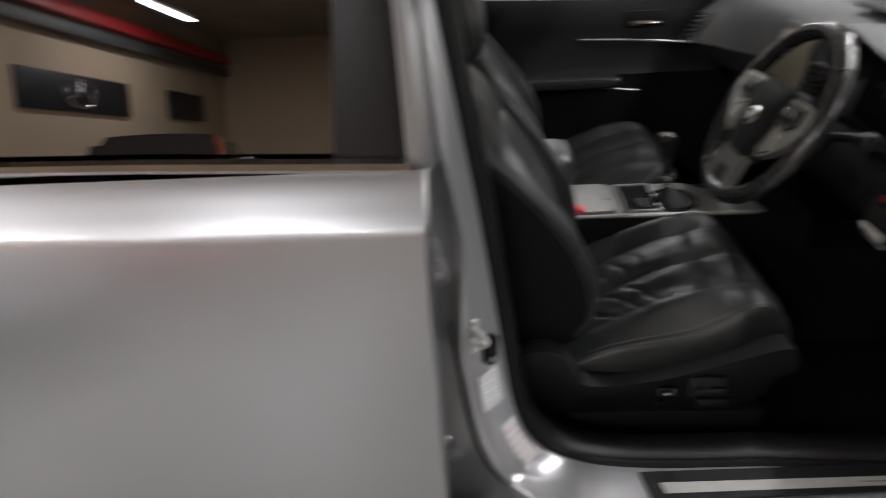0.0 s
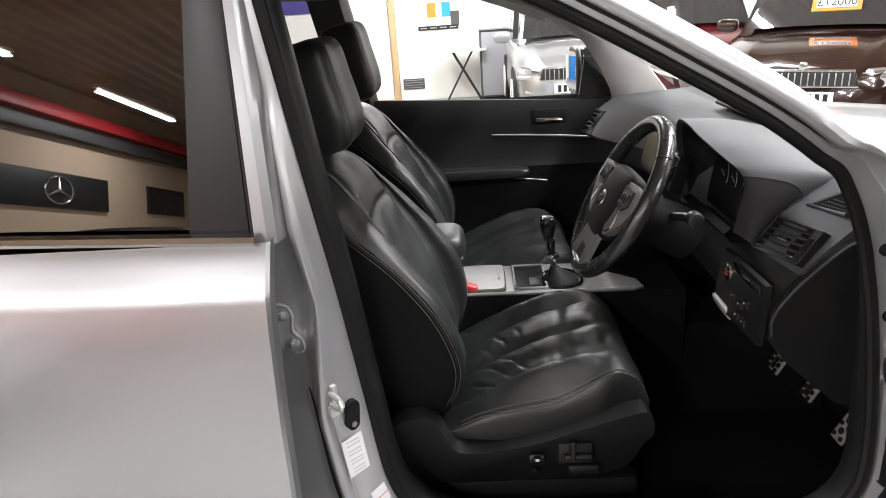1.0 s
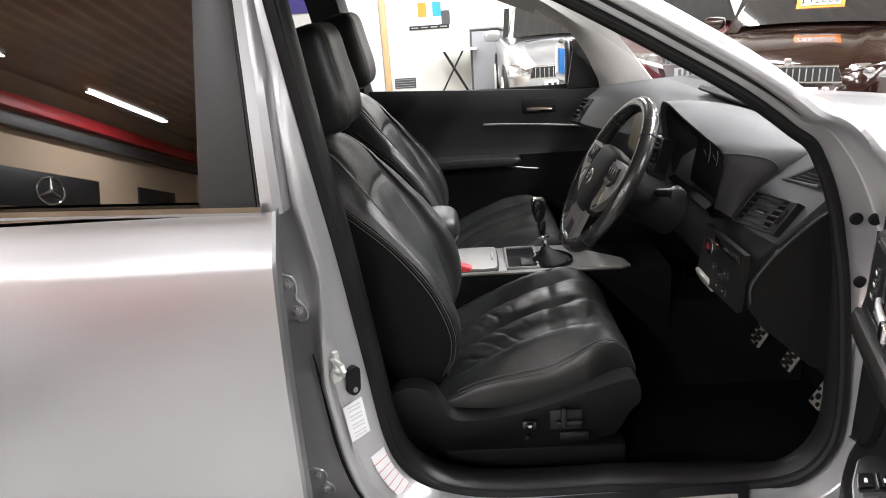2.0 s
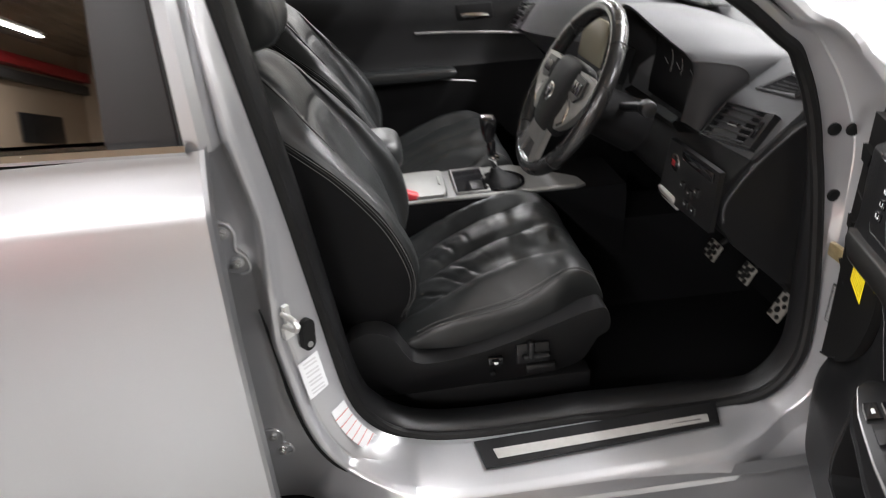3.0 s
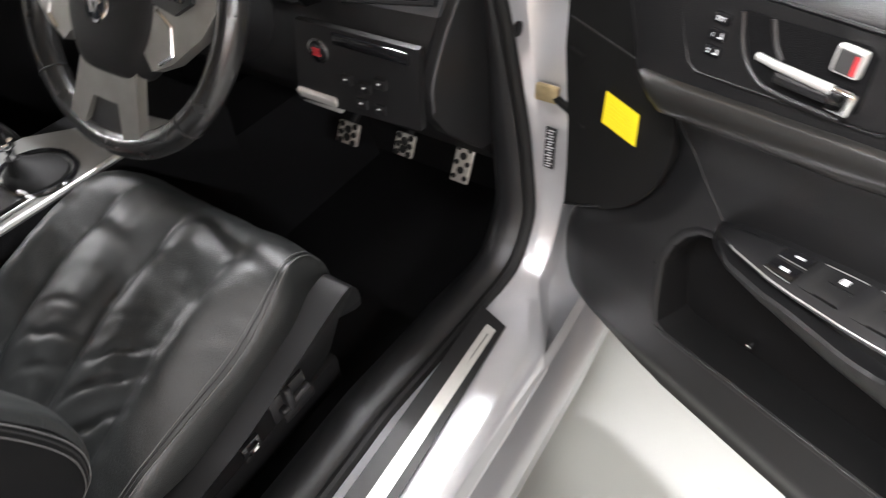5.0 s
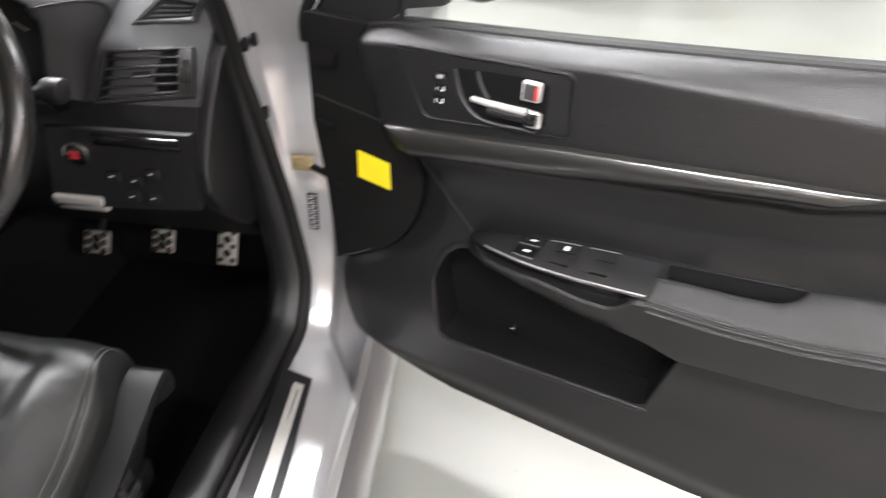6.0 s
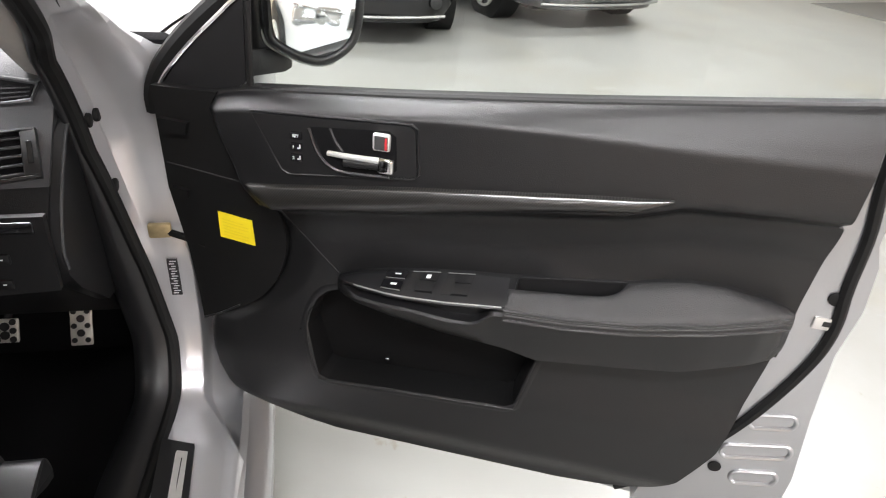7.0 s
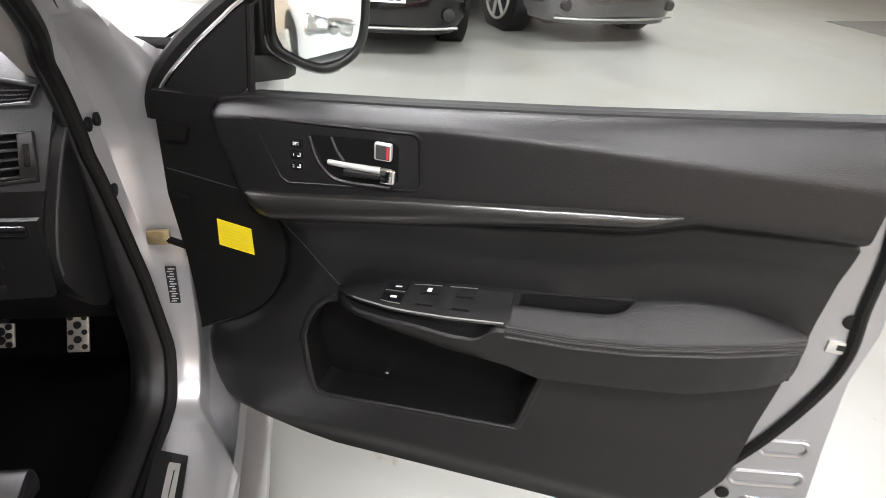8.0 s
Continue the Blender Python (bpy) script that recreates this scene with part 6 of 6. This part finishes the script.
part("crease_shade_line", bm_tube([D(p.x, relief(p.x, p.y) + 0.0002, p.y) for p in curve([(0.118, 0.880, 0), (0.145, 0.849, 0), (0.197, 0.791, 0), (0.243, 0.745, 0)], 20)], 0.0012, 6), INK, door)

# window, its frame, the corner piece and the mirror
part("belt_seal", bm_loft([[D(s, n, belt(s) + dz) for n, dz in ((0.002, -0.006), (-0.003, 0.003), (-0.012, 0.005), (-0.02, 0.001), (-0.045, 0.001), (-0.055, -0.012))] for s in np.linspace(0.02, 1.045, 30)]), RUBBER, door, "black waist seal along the window")
WIN = [(0.08, 1.05), (0.09, 1.20), (0.33, 1.395), (0.58, 1.475), (0.98, 1.475), (1.01, 1.15)]
win = part("window_glass", dprism(WIN, -0.034, -0.030, 0), CLEAR, door, "clear raised window")
win.visible_shadow = False
part("window_frame", bm_tube([D(p.x, -0.03, p.y) for p in curve([(-0.100, 0.995, 0), (-0.099, 1.03, 0), (-0.077, 1.074, 0), (-0.030, 1.128, 0), (0.028, 1.180, 0), (0.090, 1.228, 0), (0.33, 1.41, 0), (0.58, 1.49, 0), (0.95, 1.495, 0), (1.02, 1.45, 0), (1.04, 1.3, 0), (1.05, 1.17, 0)], 60)], 0.020, 10), RUBBER, door, "black window frame")
part("frame_line", bm_tube([D(p.x, -0.012, p.y) for p in curve([(-0.083, 1.034, 0), (-0.076, 1.052, 0), (-0.054, 1.081, 0), (-0.008, 1.129, 0), (0.046, 1.178, 0), (0.10, 1.222, 0), (0.33, 1.385, 0), (0.58, 1.465, 0)], 30)], 0.0035, 6), CHROME, door, "thin bright frame line")
part("frame_outer", bm_tube([D(p.x, -0.062, p.y) for p in curve([(-0.094, 1.03, 0), (-0.072, 1.076, 0), (-0.026, 1.128, 0), (0.032, 1.180, 0), (0.095, 1.228, 0), (0.32, 1.43, 0), (0.58, 1.51, 0), (0.97, 1.515, 0), (1.06, 1.45, 0), (1.07, 1.17, 0)], 50)], 0.014, 8), SILVER, door)
part("corner_piece", dprism([(-0.072, 1.050), (-0.050, 1.080), (-0.006, 1.126), (0.048, 1.176), (0.086, 1.206), (0.080, 1.075), (0.06, 1.058)], -0.03, -0.014, 0.006), PLASTIC, door, "black mirror corner piece")
part("corner_seal", bm_tube([D(0.084, -0.02, 1.068), D(0.09, -0.02, 1.20)], 0.006, 8), RUBBER, door)
part("mirror_arm", bm_loft([[D(s, n + 0.5 * dn, z + dz) for dn, dz in ((-0.03, 0.020), (0.03, 0.020), (0.045, 0.0), (0.03, -0.024), (-0.03, -0.024), (-0.045, 0))] for s, n, z in ((0.03, -0.04, 1.092), (0.06, -0.09, 1.088), (0.095, -0.145, 1.086))], True, True), PLASTIC, door, "black mirror arm")
MIR_TURN = pose(0, 0, 0, 0, -2.5, 57).to_3x3()
MIR_AT = (0.152, -0.128, 1.158)


def mirror_outline(d):
    """The mirror's face grown by d, from its pointed lower inner corner round."""
    core = [(-0.074, 0.072), (-0.072, 0.010), (-0.064, -0.026), (-0.044, -0.048), (-0.014, -0.060), (0.018, -0.054), (0.056, -0.034), (0.066, -0.016), (0.068, 0.020), (0.064, 0.072), (0.03, 0.080), (-0.04, 0.080)]
    return [(p.x + d * p.x / 0.07, p.y + d * (p.y - 0.01) / 0.065) for p in curve([(a, b, 0) for a, b in core + core[:1]], 60)[:-1]]


def mirror_ring(d, depth):
    return [D(*(Vector(MIR_AT) + MIR_TURN @ Vector((depth, a, b)))) for a, b in mirror_outline(d)]


mir = part("door_mirror", bm_loft([mirror_ring(0.001, -0.004), mirror_ring(0.002, 0.004), mirror_ring(0.006, 0.007), mirror_ring(0.013, 0.004), mirror_ring(0.017, -0.006), mirror_ring(0.018, -0.03), mirror_ring(0.012, -0.062), mirror_ring(-0.006, -0.090), mirror_ring(-0.035, -0.102)], True, True), PLASTIC, door, "door mirror in a dark shell", 60)
part("mirror_lip", bm_tube([D(*(Vector(MIR_AT) + MIR_TURN @ Vector((-0.012, a, b)))) for a, b in mirror_outline(0.0185)[17:38]], 0.0022, 6), SATIN, door, "thin bright lip below the mirror")
part("mirror_glass", laid(bm_prism(mirror_outline(0.0), lambda a, b, h: (h, a, b), -0.001, 0.002, 0), MIR_AT, MIR_TURN), MIRROR, door, "mirror glass")
part("mirror_root", laid(bm_pillow(pose(0, 0, 0, 0, 0, 20), (0.046, 0.060, 0.080), (16, 16), 4), (0.052, -0.150, 1.170)), PLASTIC, door, "black foot of the mirror shell", 80)
# ---- other cars parked round about ----
LIGHT_GLASS = glass("lamp_glass", (0.9, 0.92, 0.95))
REFLECTOR = material("lamp_reflector", (0.75, 0.76, 0.78), 0.18, 0.9, 0, 0.3, 40.0)
CABIN_GLASS = material("dark_cabin_glass", (0.022, 0.022, 0.022), 0.04, 0, 0.9)


def parked_car(name, label, paint, at, heading, wide=1.76, tall=1.0, long=4.3, grille="slats"):
    """A whole car with its nose at (x, y), pointing along heading degrees (0 is +x)."""
    m = pose(at[0], at[1], 0, 0, 0, heading)
    c = thing(name, (at[0], at[1], 0), label, "car")
    W = wide / 2
    turn = m

    def put(bm):
        bmesh.ops.transform(bm, matrix=turn, verts=bm.verts)
        bmesh.ops.recalc_face_normals(bm, faces=bm.faces)
        return bm

    k = long / 4.4
    ST = [(0.0, 0.55, 0.60), (-0.05, 0.72, 0.68), (-0.16, 0.86, 0.75), (-0.4, 0.96, 0.82), (-0.8, 1.0, 0.90), (-1.2, 1.0, 0.965), (-1.6, 1.0, 0.98), (-2.6, 1.0, 0.995), (-3.6, 0.99, 1.02), (-4.2, 0.93, 1.0), (-4.36, 0.85, 0.9), (-4.4, 0.75, 0.6)]
    rings = []
    for x, w, zt in ST:
        w, zt, x = W * w, zt * tall, x * k
        z0 = 0.20 * tall
        rg = 0.016 * smooth(-x, 0.04, 0.3) * (1 - smooth(-x, 1.1 * k, 1.25 * k))
        half = [(w * 0.90, z0), (w * 0.985, z0 + 0.10), (w, z0 + 0.25), (w * 0.985, zt - 0.26), (w, zt - 0.14), (w * 0.95, zt - 0.045), (w * 0.86, zt - 0.008), (w * 0.70, zt + 0.000), (w * 0.635, zt + 0.004 + rg), (w * 0.60, zt + 0.006 + rg), (w * 0.52, zt + 0.004), (w * 0.3, zt + 0.018)]
        rings.append([(x, y, z) for y, z in half] + [(x, 0, zt + 0.022)] + [(x, -y, z) for y, z in reversed(half)])
    body = part("body", put(bm_loft(rings, False, True)), paint, c, "", 30)
    H = 1.46 * tall
    zb = 0.965 * tall
    cab = [(-1.12, 0.90, zb), (-1.5, 0.84, zb + 0.25 * tall), (-1.95, 0.74, H - 0.02), (-2.6, 0.72, H + 0.01), (-3.4, 0.72, H - 0.02), (-3.95, 0.78, zb + 0.27 * tall), (-4.2, 0.84, zb)]
    rings = [[(x * k, s * W * w, z) for s, z in ((1.0, zb - 0.02), (0.97, (zb + zt) / 2), (0.93, zt - 0.03), (0.6, zt + 0.01), (0, zt + 0.025), (-0.6, zt + 0.01), (-0.93, zt - 0.03), (-0.97, (zb + zt) / 2), (-1.0, zb - 0.02))] for x, w, zt in cab]
    part("roof", put(bm_loft(rings, False, True)), paint, c, "", 40)
    # windscreen, side and rear windows just proud of the cabin shell
    part("windscreen", put(bm_loft([[(x * k + 0.006, y * W, z + 0.022 * (1 - (y / w) ** 2) + 0.010) for y in np.linspace(-w, w, 7)] for x, w, z in ((-1.10, 0.80, zb + 0.035), (-1.48, 0.72, zb + 0.275 * tall), (-1.90, 0.64, H - 0.025))])), CABIN_GLASS, c, "dark windscreen")
    for s in (-1, 1):
        for xa, xb, xc, xd in ((-1.62, -2.42, -2.42, -2.02), (-2.52, -3.55, -3.42, -2.52)):
            part("side_window", put(bm_prism([(xa * k, zb + 0.04), (xb * k, zb + 0.04), (xc * k, H - 0.10), (xd * k, H - 0.10)], lambda a, b, h: (a, s * (W * (0.905 - 0.28 * (b - zb) / 1.46) + h), b), -0.04, 0.03, 0.006)), CABIN_GLASS, c)
        for wx in (-0.86, -3.45):
            r = 0.325 * (1 + (tall - 1) * 0.6)
            part("wheel_arch", put(bm_cyl((wx * k, s * (W - 0.11), r + 0.01), r + 0.055, 0.235, "y", 32, 0.01)), RUBBER, c)
            wh = part("wheel", put(bm_tube([(wx * k + (r - 0.05) * math.cos(a), s * (W - 0.06), r + (r - 0.05) * math.sin(a)) for a in np.linspace(0, 2 * math.pi, 36, endpoint=False)], 0.052, 10, True, 1.6)), RUBBER, c, "black tyre on a spoked alloy wheel")
            part("rim", put(bm_tube([(wx * k + (r - 0.10) * math.cos(a), s * (W + 0.015), r + (r - 0.10) * math.sin(a)) for a in np.linspace(0, 2 * math.pi, 32, endpoint=False)], 0.014, 8, True)), ALLOY, wh)
            part("hub_dish", put(bm_cyl((wx * k, s * (W - 0.02), r), r - 0.10, 0.03, "y", 28, 0)), INK, wh)
            for q in range(7):
                a = 2 * math.pi * q / 7
                part("spoke", put(bm_tube([(wx * k + d * math.cos(a), s * (W + 0.012), r + d * math.sin(a)) for d in (0.02, r - 0.10)], 0.020, 6)), ALLOY, wh)
        hl = part("headlight", put(bm_pillow(pose(-0.16 * k, s * W * 0.72, 0.66 * tall, 0, 62, s * 28), (0.075, 0.19, 0.05), (16, 16), 4)), REFLECTOR, c, "clear headlight", 80)
        part("headlight_bowl", put(bm_cyl((-0.075 * k, s * W * 0.70, 0.665 * tall), 0.048, 0.05, "x", 20)), CHROME, hl)
        part("headlight_brow", put(bm_tube([(0.0, s * W * 0.5, 0.70 * tall), (-0.10 * k, s * W * 0.74, 0.722 * tall), (-0.26 * k, s * W * 0.9, 0.745 * tall)], 0.008, 6)), CHROME, hl)
        part("fog_lamp", put(bm_cyl((-0.045, s * W * 0.70, 0.36 * tall), 0.05, 0.06, "x", 20)), INK, c)
        mm = part("mirror", put(bm_pillow(pose(-1.55 * k, s * (W + 0.10), zb + 0.07), (0.06, 0.11, 0.07), (12, 12), 4)), paint, c, "door mirror")
    g = part("grille", put(bm_prism([(-0.42, 0.60), (0.42, 0.60), (0.38, 0.72), (-0.38, 0.72)], lambda a, b, h: (0.0 + h - 0.10 * (b - 0.55), a, b * tall), -0.04, 0.018, 0.008)), INK, c, "front grille with bright bars")
    part("grille_frame", put(bm_tube([(0.012 - 0.10 * (b - 0.55), a, b * tall) for a, b in ((-0.43, 0.595), (0.43, 0.595), (0.39, 0.725), (-0.39, 0.725))], 0.011, 8, True)), CHROME, g)
    for q in range(15):
        y = -0.36 + 0.72 * q / 14
        part("grille_bar", put(bm_box((0.016, y, 0.655 * tall), (0.012, 0.010, 0.105 * tall), 0.003)), SATIN, g)
    part("intake", put(bm_prism([(-0.62, 0.27), (0.62, 0.27), (0.55, 0.40), (-0.55, 0.40)], lambda a, b, h: (0.0 + h - 0.28 * abs(a) ** 2.4, a, b * tall), -0.1, 0.022, 0.006)), INK, c, "dark lower intake")
    part("bumper_strip", put(bm_tube([(0.035 - 0.26 * abs(y) ** 2.4, y, 0.245 * tall) for y in np.linspace(-0.72, 0.72, 15)], 0.012, 8)), SATIN, c)
    pl = part("number_plate", put(bm_box((0.030, 0, 0.50 * tall), (0.012, 0.52, 0.11), 0.004)), PAPER, c, "white number plate")
    for q in range(7):
        part("plate_bar", put(bm_box((0.0375, -0.20 + 0.062 * q + (0.03 if q > 3 else 0), 0.50 * tall), (0.002, 0.036, 0.076), 0)), INK, pl)
    part("bonnet_badge", put(bm_cyl((0.0, 0, 0.765 * tall), 0.035, 0.02, "x", 20)), CHROME, c)
    part("underbody", put(bm_box((-long / 2, 0, 0.24), (long * 0.9, wide * 0.8, 0.14), 0.02)), RUBBER, c)
    return c


BLACKP = material("black_car_paint", (0.003, 0.003, 0.0035), 0.12, 0.0, 0.15, 0.2, 300.0, 0.0, 200.0, 0.35)
BROWNP = material("dark_brown_car_paint", (0.020, 0.008, 0.006), 0.14, 0.3, 1.0, 0.2, 300.0)
GREYP = material("grey_car_paint", (0.055, 0.058, 0.06), 0.2, 0.6, 1.0, 0.1, 300.0)
REDP = material("red_car_paint", (0.45, 0.03, 0.02), 0.2, 0.1, 1.0, 0.1, 300.0)
WHITEP = material("white_car_paint", (0.75, 0.75, 0.76), 0.2, 0.0, 1.0, 0.03, 300.0)
parked_car("silver_hatchback", "silver small car parked nose out before a white wall", SILVER, (1.95, 8.0), -90, 1.38, 1.0, 3.5)
suv = parked_car("brown_estate", "glossy dark brown estate car with a price card", BROWNP, (3.62, 6.25), -122, 1.76, 1.02, 4.5)
parked_car("maroon_hatchback", "dark maroon hatchback parked behind the brown estate", material("maroon_car_paint", (0.10, 0.012, 0.018), 0.18, 0.3, 1.0, 0.2, 300.0), (3.55, 8.4), -93, 1.70, 1.02, 3.1)
parked_car("black_saloon", "shiny black saloon parked on the pale floor", BLACKP, (5.95, 0.68), 180, 1.80, 1.0, 4.5)
parked_car("grey_estate", "dark grey estate car parked beyond the black saloon", GREYP, (6.78, -1.82), 195, 1.80, 1.05, 4.5)
parked_car("red_hatchback", "red hatchback parked near the cream wall", REDP, (-2.6, -3.1), 70, 1.74, 1.0, 4.1)
parked_car("white_saloon", "white saloon parked on the pale floor", WHITEP, (-1.9, -0.9), 12, 1.72, 1.0, 3.9)
parked_car("dark_hatchback", "dark grey hatchback in the row of parked cars", GREYP, (5.9, 6.6), -90, 1.74, 1.05, 4.1)


def words(name, body, size, m, mat, parent):
    c = bpy.data.curves.new(name, "FONT")
    c.body, c.size, c.extrude, c.align_x, c.align_y = body, size, 0.001, "CENTER", "CENTER"
    tmp = bpy.data.objects.new(name, c)
    me = bpy.data.meshes.new_from_object(tmp)
    bpy.data.objects.remove(tmp)
    bm = bmesh.new()
    bm.from_mesh(me)
    bpy.data.meshes.remove(me)
    bmesh.ops.transform(bm, matrix=m, verts=bm.verts)
    return part(name, bm, mat, parent)


ORANGE = material("orange_card", (0.85, 0.25, 0.03), 0.5)
CARD = pose(4.40, 7.36, 1.245, -30, 0, -32)
for nm, sz, off, mt in (("price_card", (0.43, 0.01, 0.17), 0.0, ORANGE), ("price_field", (0.35, 0.01, 0.11), -0.006, PAPER)):
    bmc = bm_box((0, off, 0.0), sz, 0.002, 1)
    bmesh.ops.transform(bmc, matrix=CARD, verts=bmc.verts)
    part(nm, bmc, mt, suv, "orange bordered price card" if off == 0 else "")
words("price_words", "£12000", 0.115, CARD @ pose(0, -0.0125, 0, 90, 0, 0), INK, suv)

# ---- things along the white wall ----
GREYDOOR = material("grey_cabinet_laminate", (0.28, 0.28, 0.30), 0.45, 0, 0, 0.05, 5.0)
DARKSIDE = material("anthracite_cabinet_side", (0.06, 0.06, 0.06), 0.5, 0, 0, 0.1, 5.0)
for cx in (1.33, 2.25):
    cab = thing("cabinet", (cx, 11.38, 0), "grey two-door storage cabinet against the white wall", "cabinet", "grey cabinets")
    part("body", bm_box((cx, 11.38, 0.55), (0.90, 0.40, 1.04), 0.005), DARKSIDE, cab)
    part("top", bm_box((cx, 11.37, 1.085), (0.92, 0.43, 0.03), 0.004), SATIN, cab)
    for s in (-0.5, 0.5):
        dd = part("door", bm_box((cx + s * 0.425, 11.168, 0.55), (0.415, 0.02, 0.98), 0.004), GREYDOOR, cab)
        part("handle", bm_box((cx + s * 0.10, 11.148, 1.01), (0.06, 0.02, 0.015), 0.004), INK, dd)
box = solid("storage_box", bm_box((1.75, 11.35, 1.15), (0.30, 0.25, 0.10), 0.01), DARKSIDE, (1.75, 11.35, 1.1), "small dark grey box on the cabinet", "box")
tb = thing("folding_table", (0.55, 11.25, 0), "pale folding table on crossed dark legs", "table")
part("tabletop", bm_prism([(0.14, 11.1), (0.20, 11.0), (0.98, 11.0), (0.98, 11.42), (0.20, 11.42), (0.14, 11.3)], flat(0.775), 0, 0.03, 0.008), WHITE, tb)
for y in (11.06, 11.36):
    for a, b in ((0.32, 0.88), (0.88, 0.32)):
        part("leg", bm_tube([(a, y, 0.0), (b - 0.12 * (b - a) / abs(b - a), y, 0.775)], 0.011, 8), INK, tb)
vt = thing("wall_vent", (-0.25, 11.58, 0.27), "dark grey slatted vent low on the wall", "vent")
part("frame", bm_box((-0.25, 11.59, 0.27), (0.36, 0.02, 0.17), 0.004), DARKSIDE, vt)
for q in range(4):
    part("slat", bm_box((-0.25, 11.575, 0.21 + 0.04 * q), (0.32, 0.015, 0.008), 0), GREYDOOR, vt)
TIMBER = material("pine_door_frame", (0.50, 0.33, 0.17), 0.5, 0, 0, 0.2, 12.0)
dr = thing("door_1", (-0.95, 11.55, 0), "white door in a pine frame", "door", kind="structure")
part("leaf", bm_box((-1.0, 11.585, 1.0), (0.80, 0.04, 2.0), 0.003), WHITE, dr)
for x in (-1.44, -0.53):
    part("jamb", bm_box((x, 11.58, 1.02), (0.09, 0.08, 2.04), 0.004), TIMBER, dr)
part("head", bm_box((-0.985, 11.58, 2.08), (1.0, 0.08, 0.09), 0.004), TIMBER, dr)
part("threshold", bm_box((-0.985, 11.56, 0.02), (0.82, 0.10, 0.04), 0.004), TIMBER, dr)
po = thing("wall_poster", (0.22, 11.59, 1.2), "white poster with a dark band and coloured cards", "poster")
part("sheet", bm_box((0.22, 11.594, 1.55), (0.9, 0.008, 0.9), 0), WHITE, po)
part("dark_band", bm_box((0.22, 11.585, 1.145), (0.66, 0.012, 0.065), 0), INK, po)
for x, mm in ((0.12, ORANGE), (0.36, material("blue_card", (0.03, 0.30, 0.60), 0.5)), (0.50, DARKSIDE)):
    part("card", bm_box((x, 11.586, 1.42 if mm is not DARKSIDE else 1.28), (0.14, 0.01, 0.22), 0), mm, po)
for q in range(4):
    part("print_bar", bm_box((-0.02 + 0.16 * q, 11.577, 1.145), (0.11, 0.004, 0.018), 0), SATIN, po)
bn = thing("wall_banner", (-2.6, 11.58, 1.7), "purple wall banner with a red corner", "banner")
part("cloth", bm_box((-2.6, 11.585, 1.75), (1.8, 0.012, 0.5), 0), material("purple_cloth", (0.06, 0.05, 0.22), 0.8, 0, 0, 0.1, 20.0), bn)
part("red_patch", bm_box((-2.55, 11.575, 1.38), (0.35, 0.012, 0.22), 0), RED, bn)

# ---- behind the camera: signs and a painted beam on the cream wall ----
BOARD = material("black_sign_board", (0.012, 0.012, 0.013), 0.5, 0, 0, 0.1, 4.0)
def sign(y, z, w, h, star):
    x = X0 + 0.03
    s = thing("wall_sign", (x, y, z), "black sign board high on the cream wall" + (" with a silver emblem" if star else ""), "sign")
    part("board", bm_box((x, y, z), (0.05, w, h), 0.004), BOARD, s)
    if star:
        r = h * 0.38
        part("ring", bm_tube([(x + 0.035, y + 1.6 * r * math.cos(a), z + r * math.sin(a)) for a in np.linspace(0, 2 * math.pi, 40, endpoint=False)], 0.02, 8, True), CHROME, s)
        for q in range(3):
            a = math.pi / 2 + 2 * math.pi * q / 3
            part("ray", bm_tube([(x + 0.035, y, z), (x + 0.035, y + 1.6 * r * math.cos(a), z + r * math.sin(a))], lambda f: 0.035 - 0.028 * f, 8), CHROME, s)


sign(-8.5, 2.38, 3.0, 0.62, True)
sign(-12.4, 2.42, 1.7, 0.60, False)
tagged(solid("trim", bm_box((X0 + 0.12, (Y0 + Y1) / 2, 3.72), (0.2, Y1 - Y0, 0.22), 0.01), RED, (X0, 0, 3.6), "red painted steel beam along the wall", "beam"), kind="structure")
tagged(solid("trim", bm_box((X0 + 0.10, (Y0 + Y1) / 2, 3.42), (0.16, Y1 - Y0, 0.20), 0.01), DARKSIDE, (X0, 0, 3.4), "dark steel beam along the wall", "beam"), kind="structure")
# Drum and crate are invented; they give the far mirror blue and orange.
solid("added_blue_drum", bm_cyl((-4.7, 11.1, 0.45), 0.29, 0.9, "z", 32, 0.03), material("blue_plastic", (0.02, 0.16, 0.45), 0.35, 0, 0, 0.1, 6.0), (-4.7, 11.1, 0), "blue drum added to colour the far mirror's reflection", "drum")
solid("added_orange_crate", bm_box((-5.42, 11.1, 0.42), (0.75, 0.45, 0.84), 0.03), ORANGE, (-5.42, 11.1, 0), "orange crate added to colour the far mirror's reflection", "crate")
solid("floor_mat", bm_prism([(8.85, -5.8), (7.4, -6.2), (7.7, -8.2), (9.3, -7.8)], flat(0.001), 0, 0.008, 0.002), material("grey_rubber_mat", (0.10, 0.10, 0.095), 0.8, 0, 0, 0.15, 20.0, 0.4, 200.0), (8.3, -7.0, 0), "flat dark grey mat on the floor", "mat")
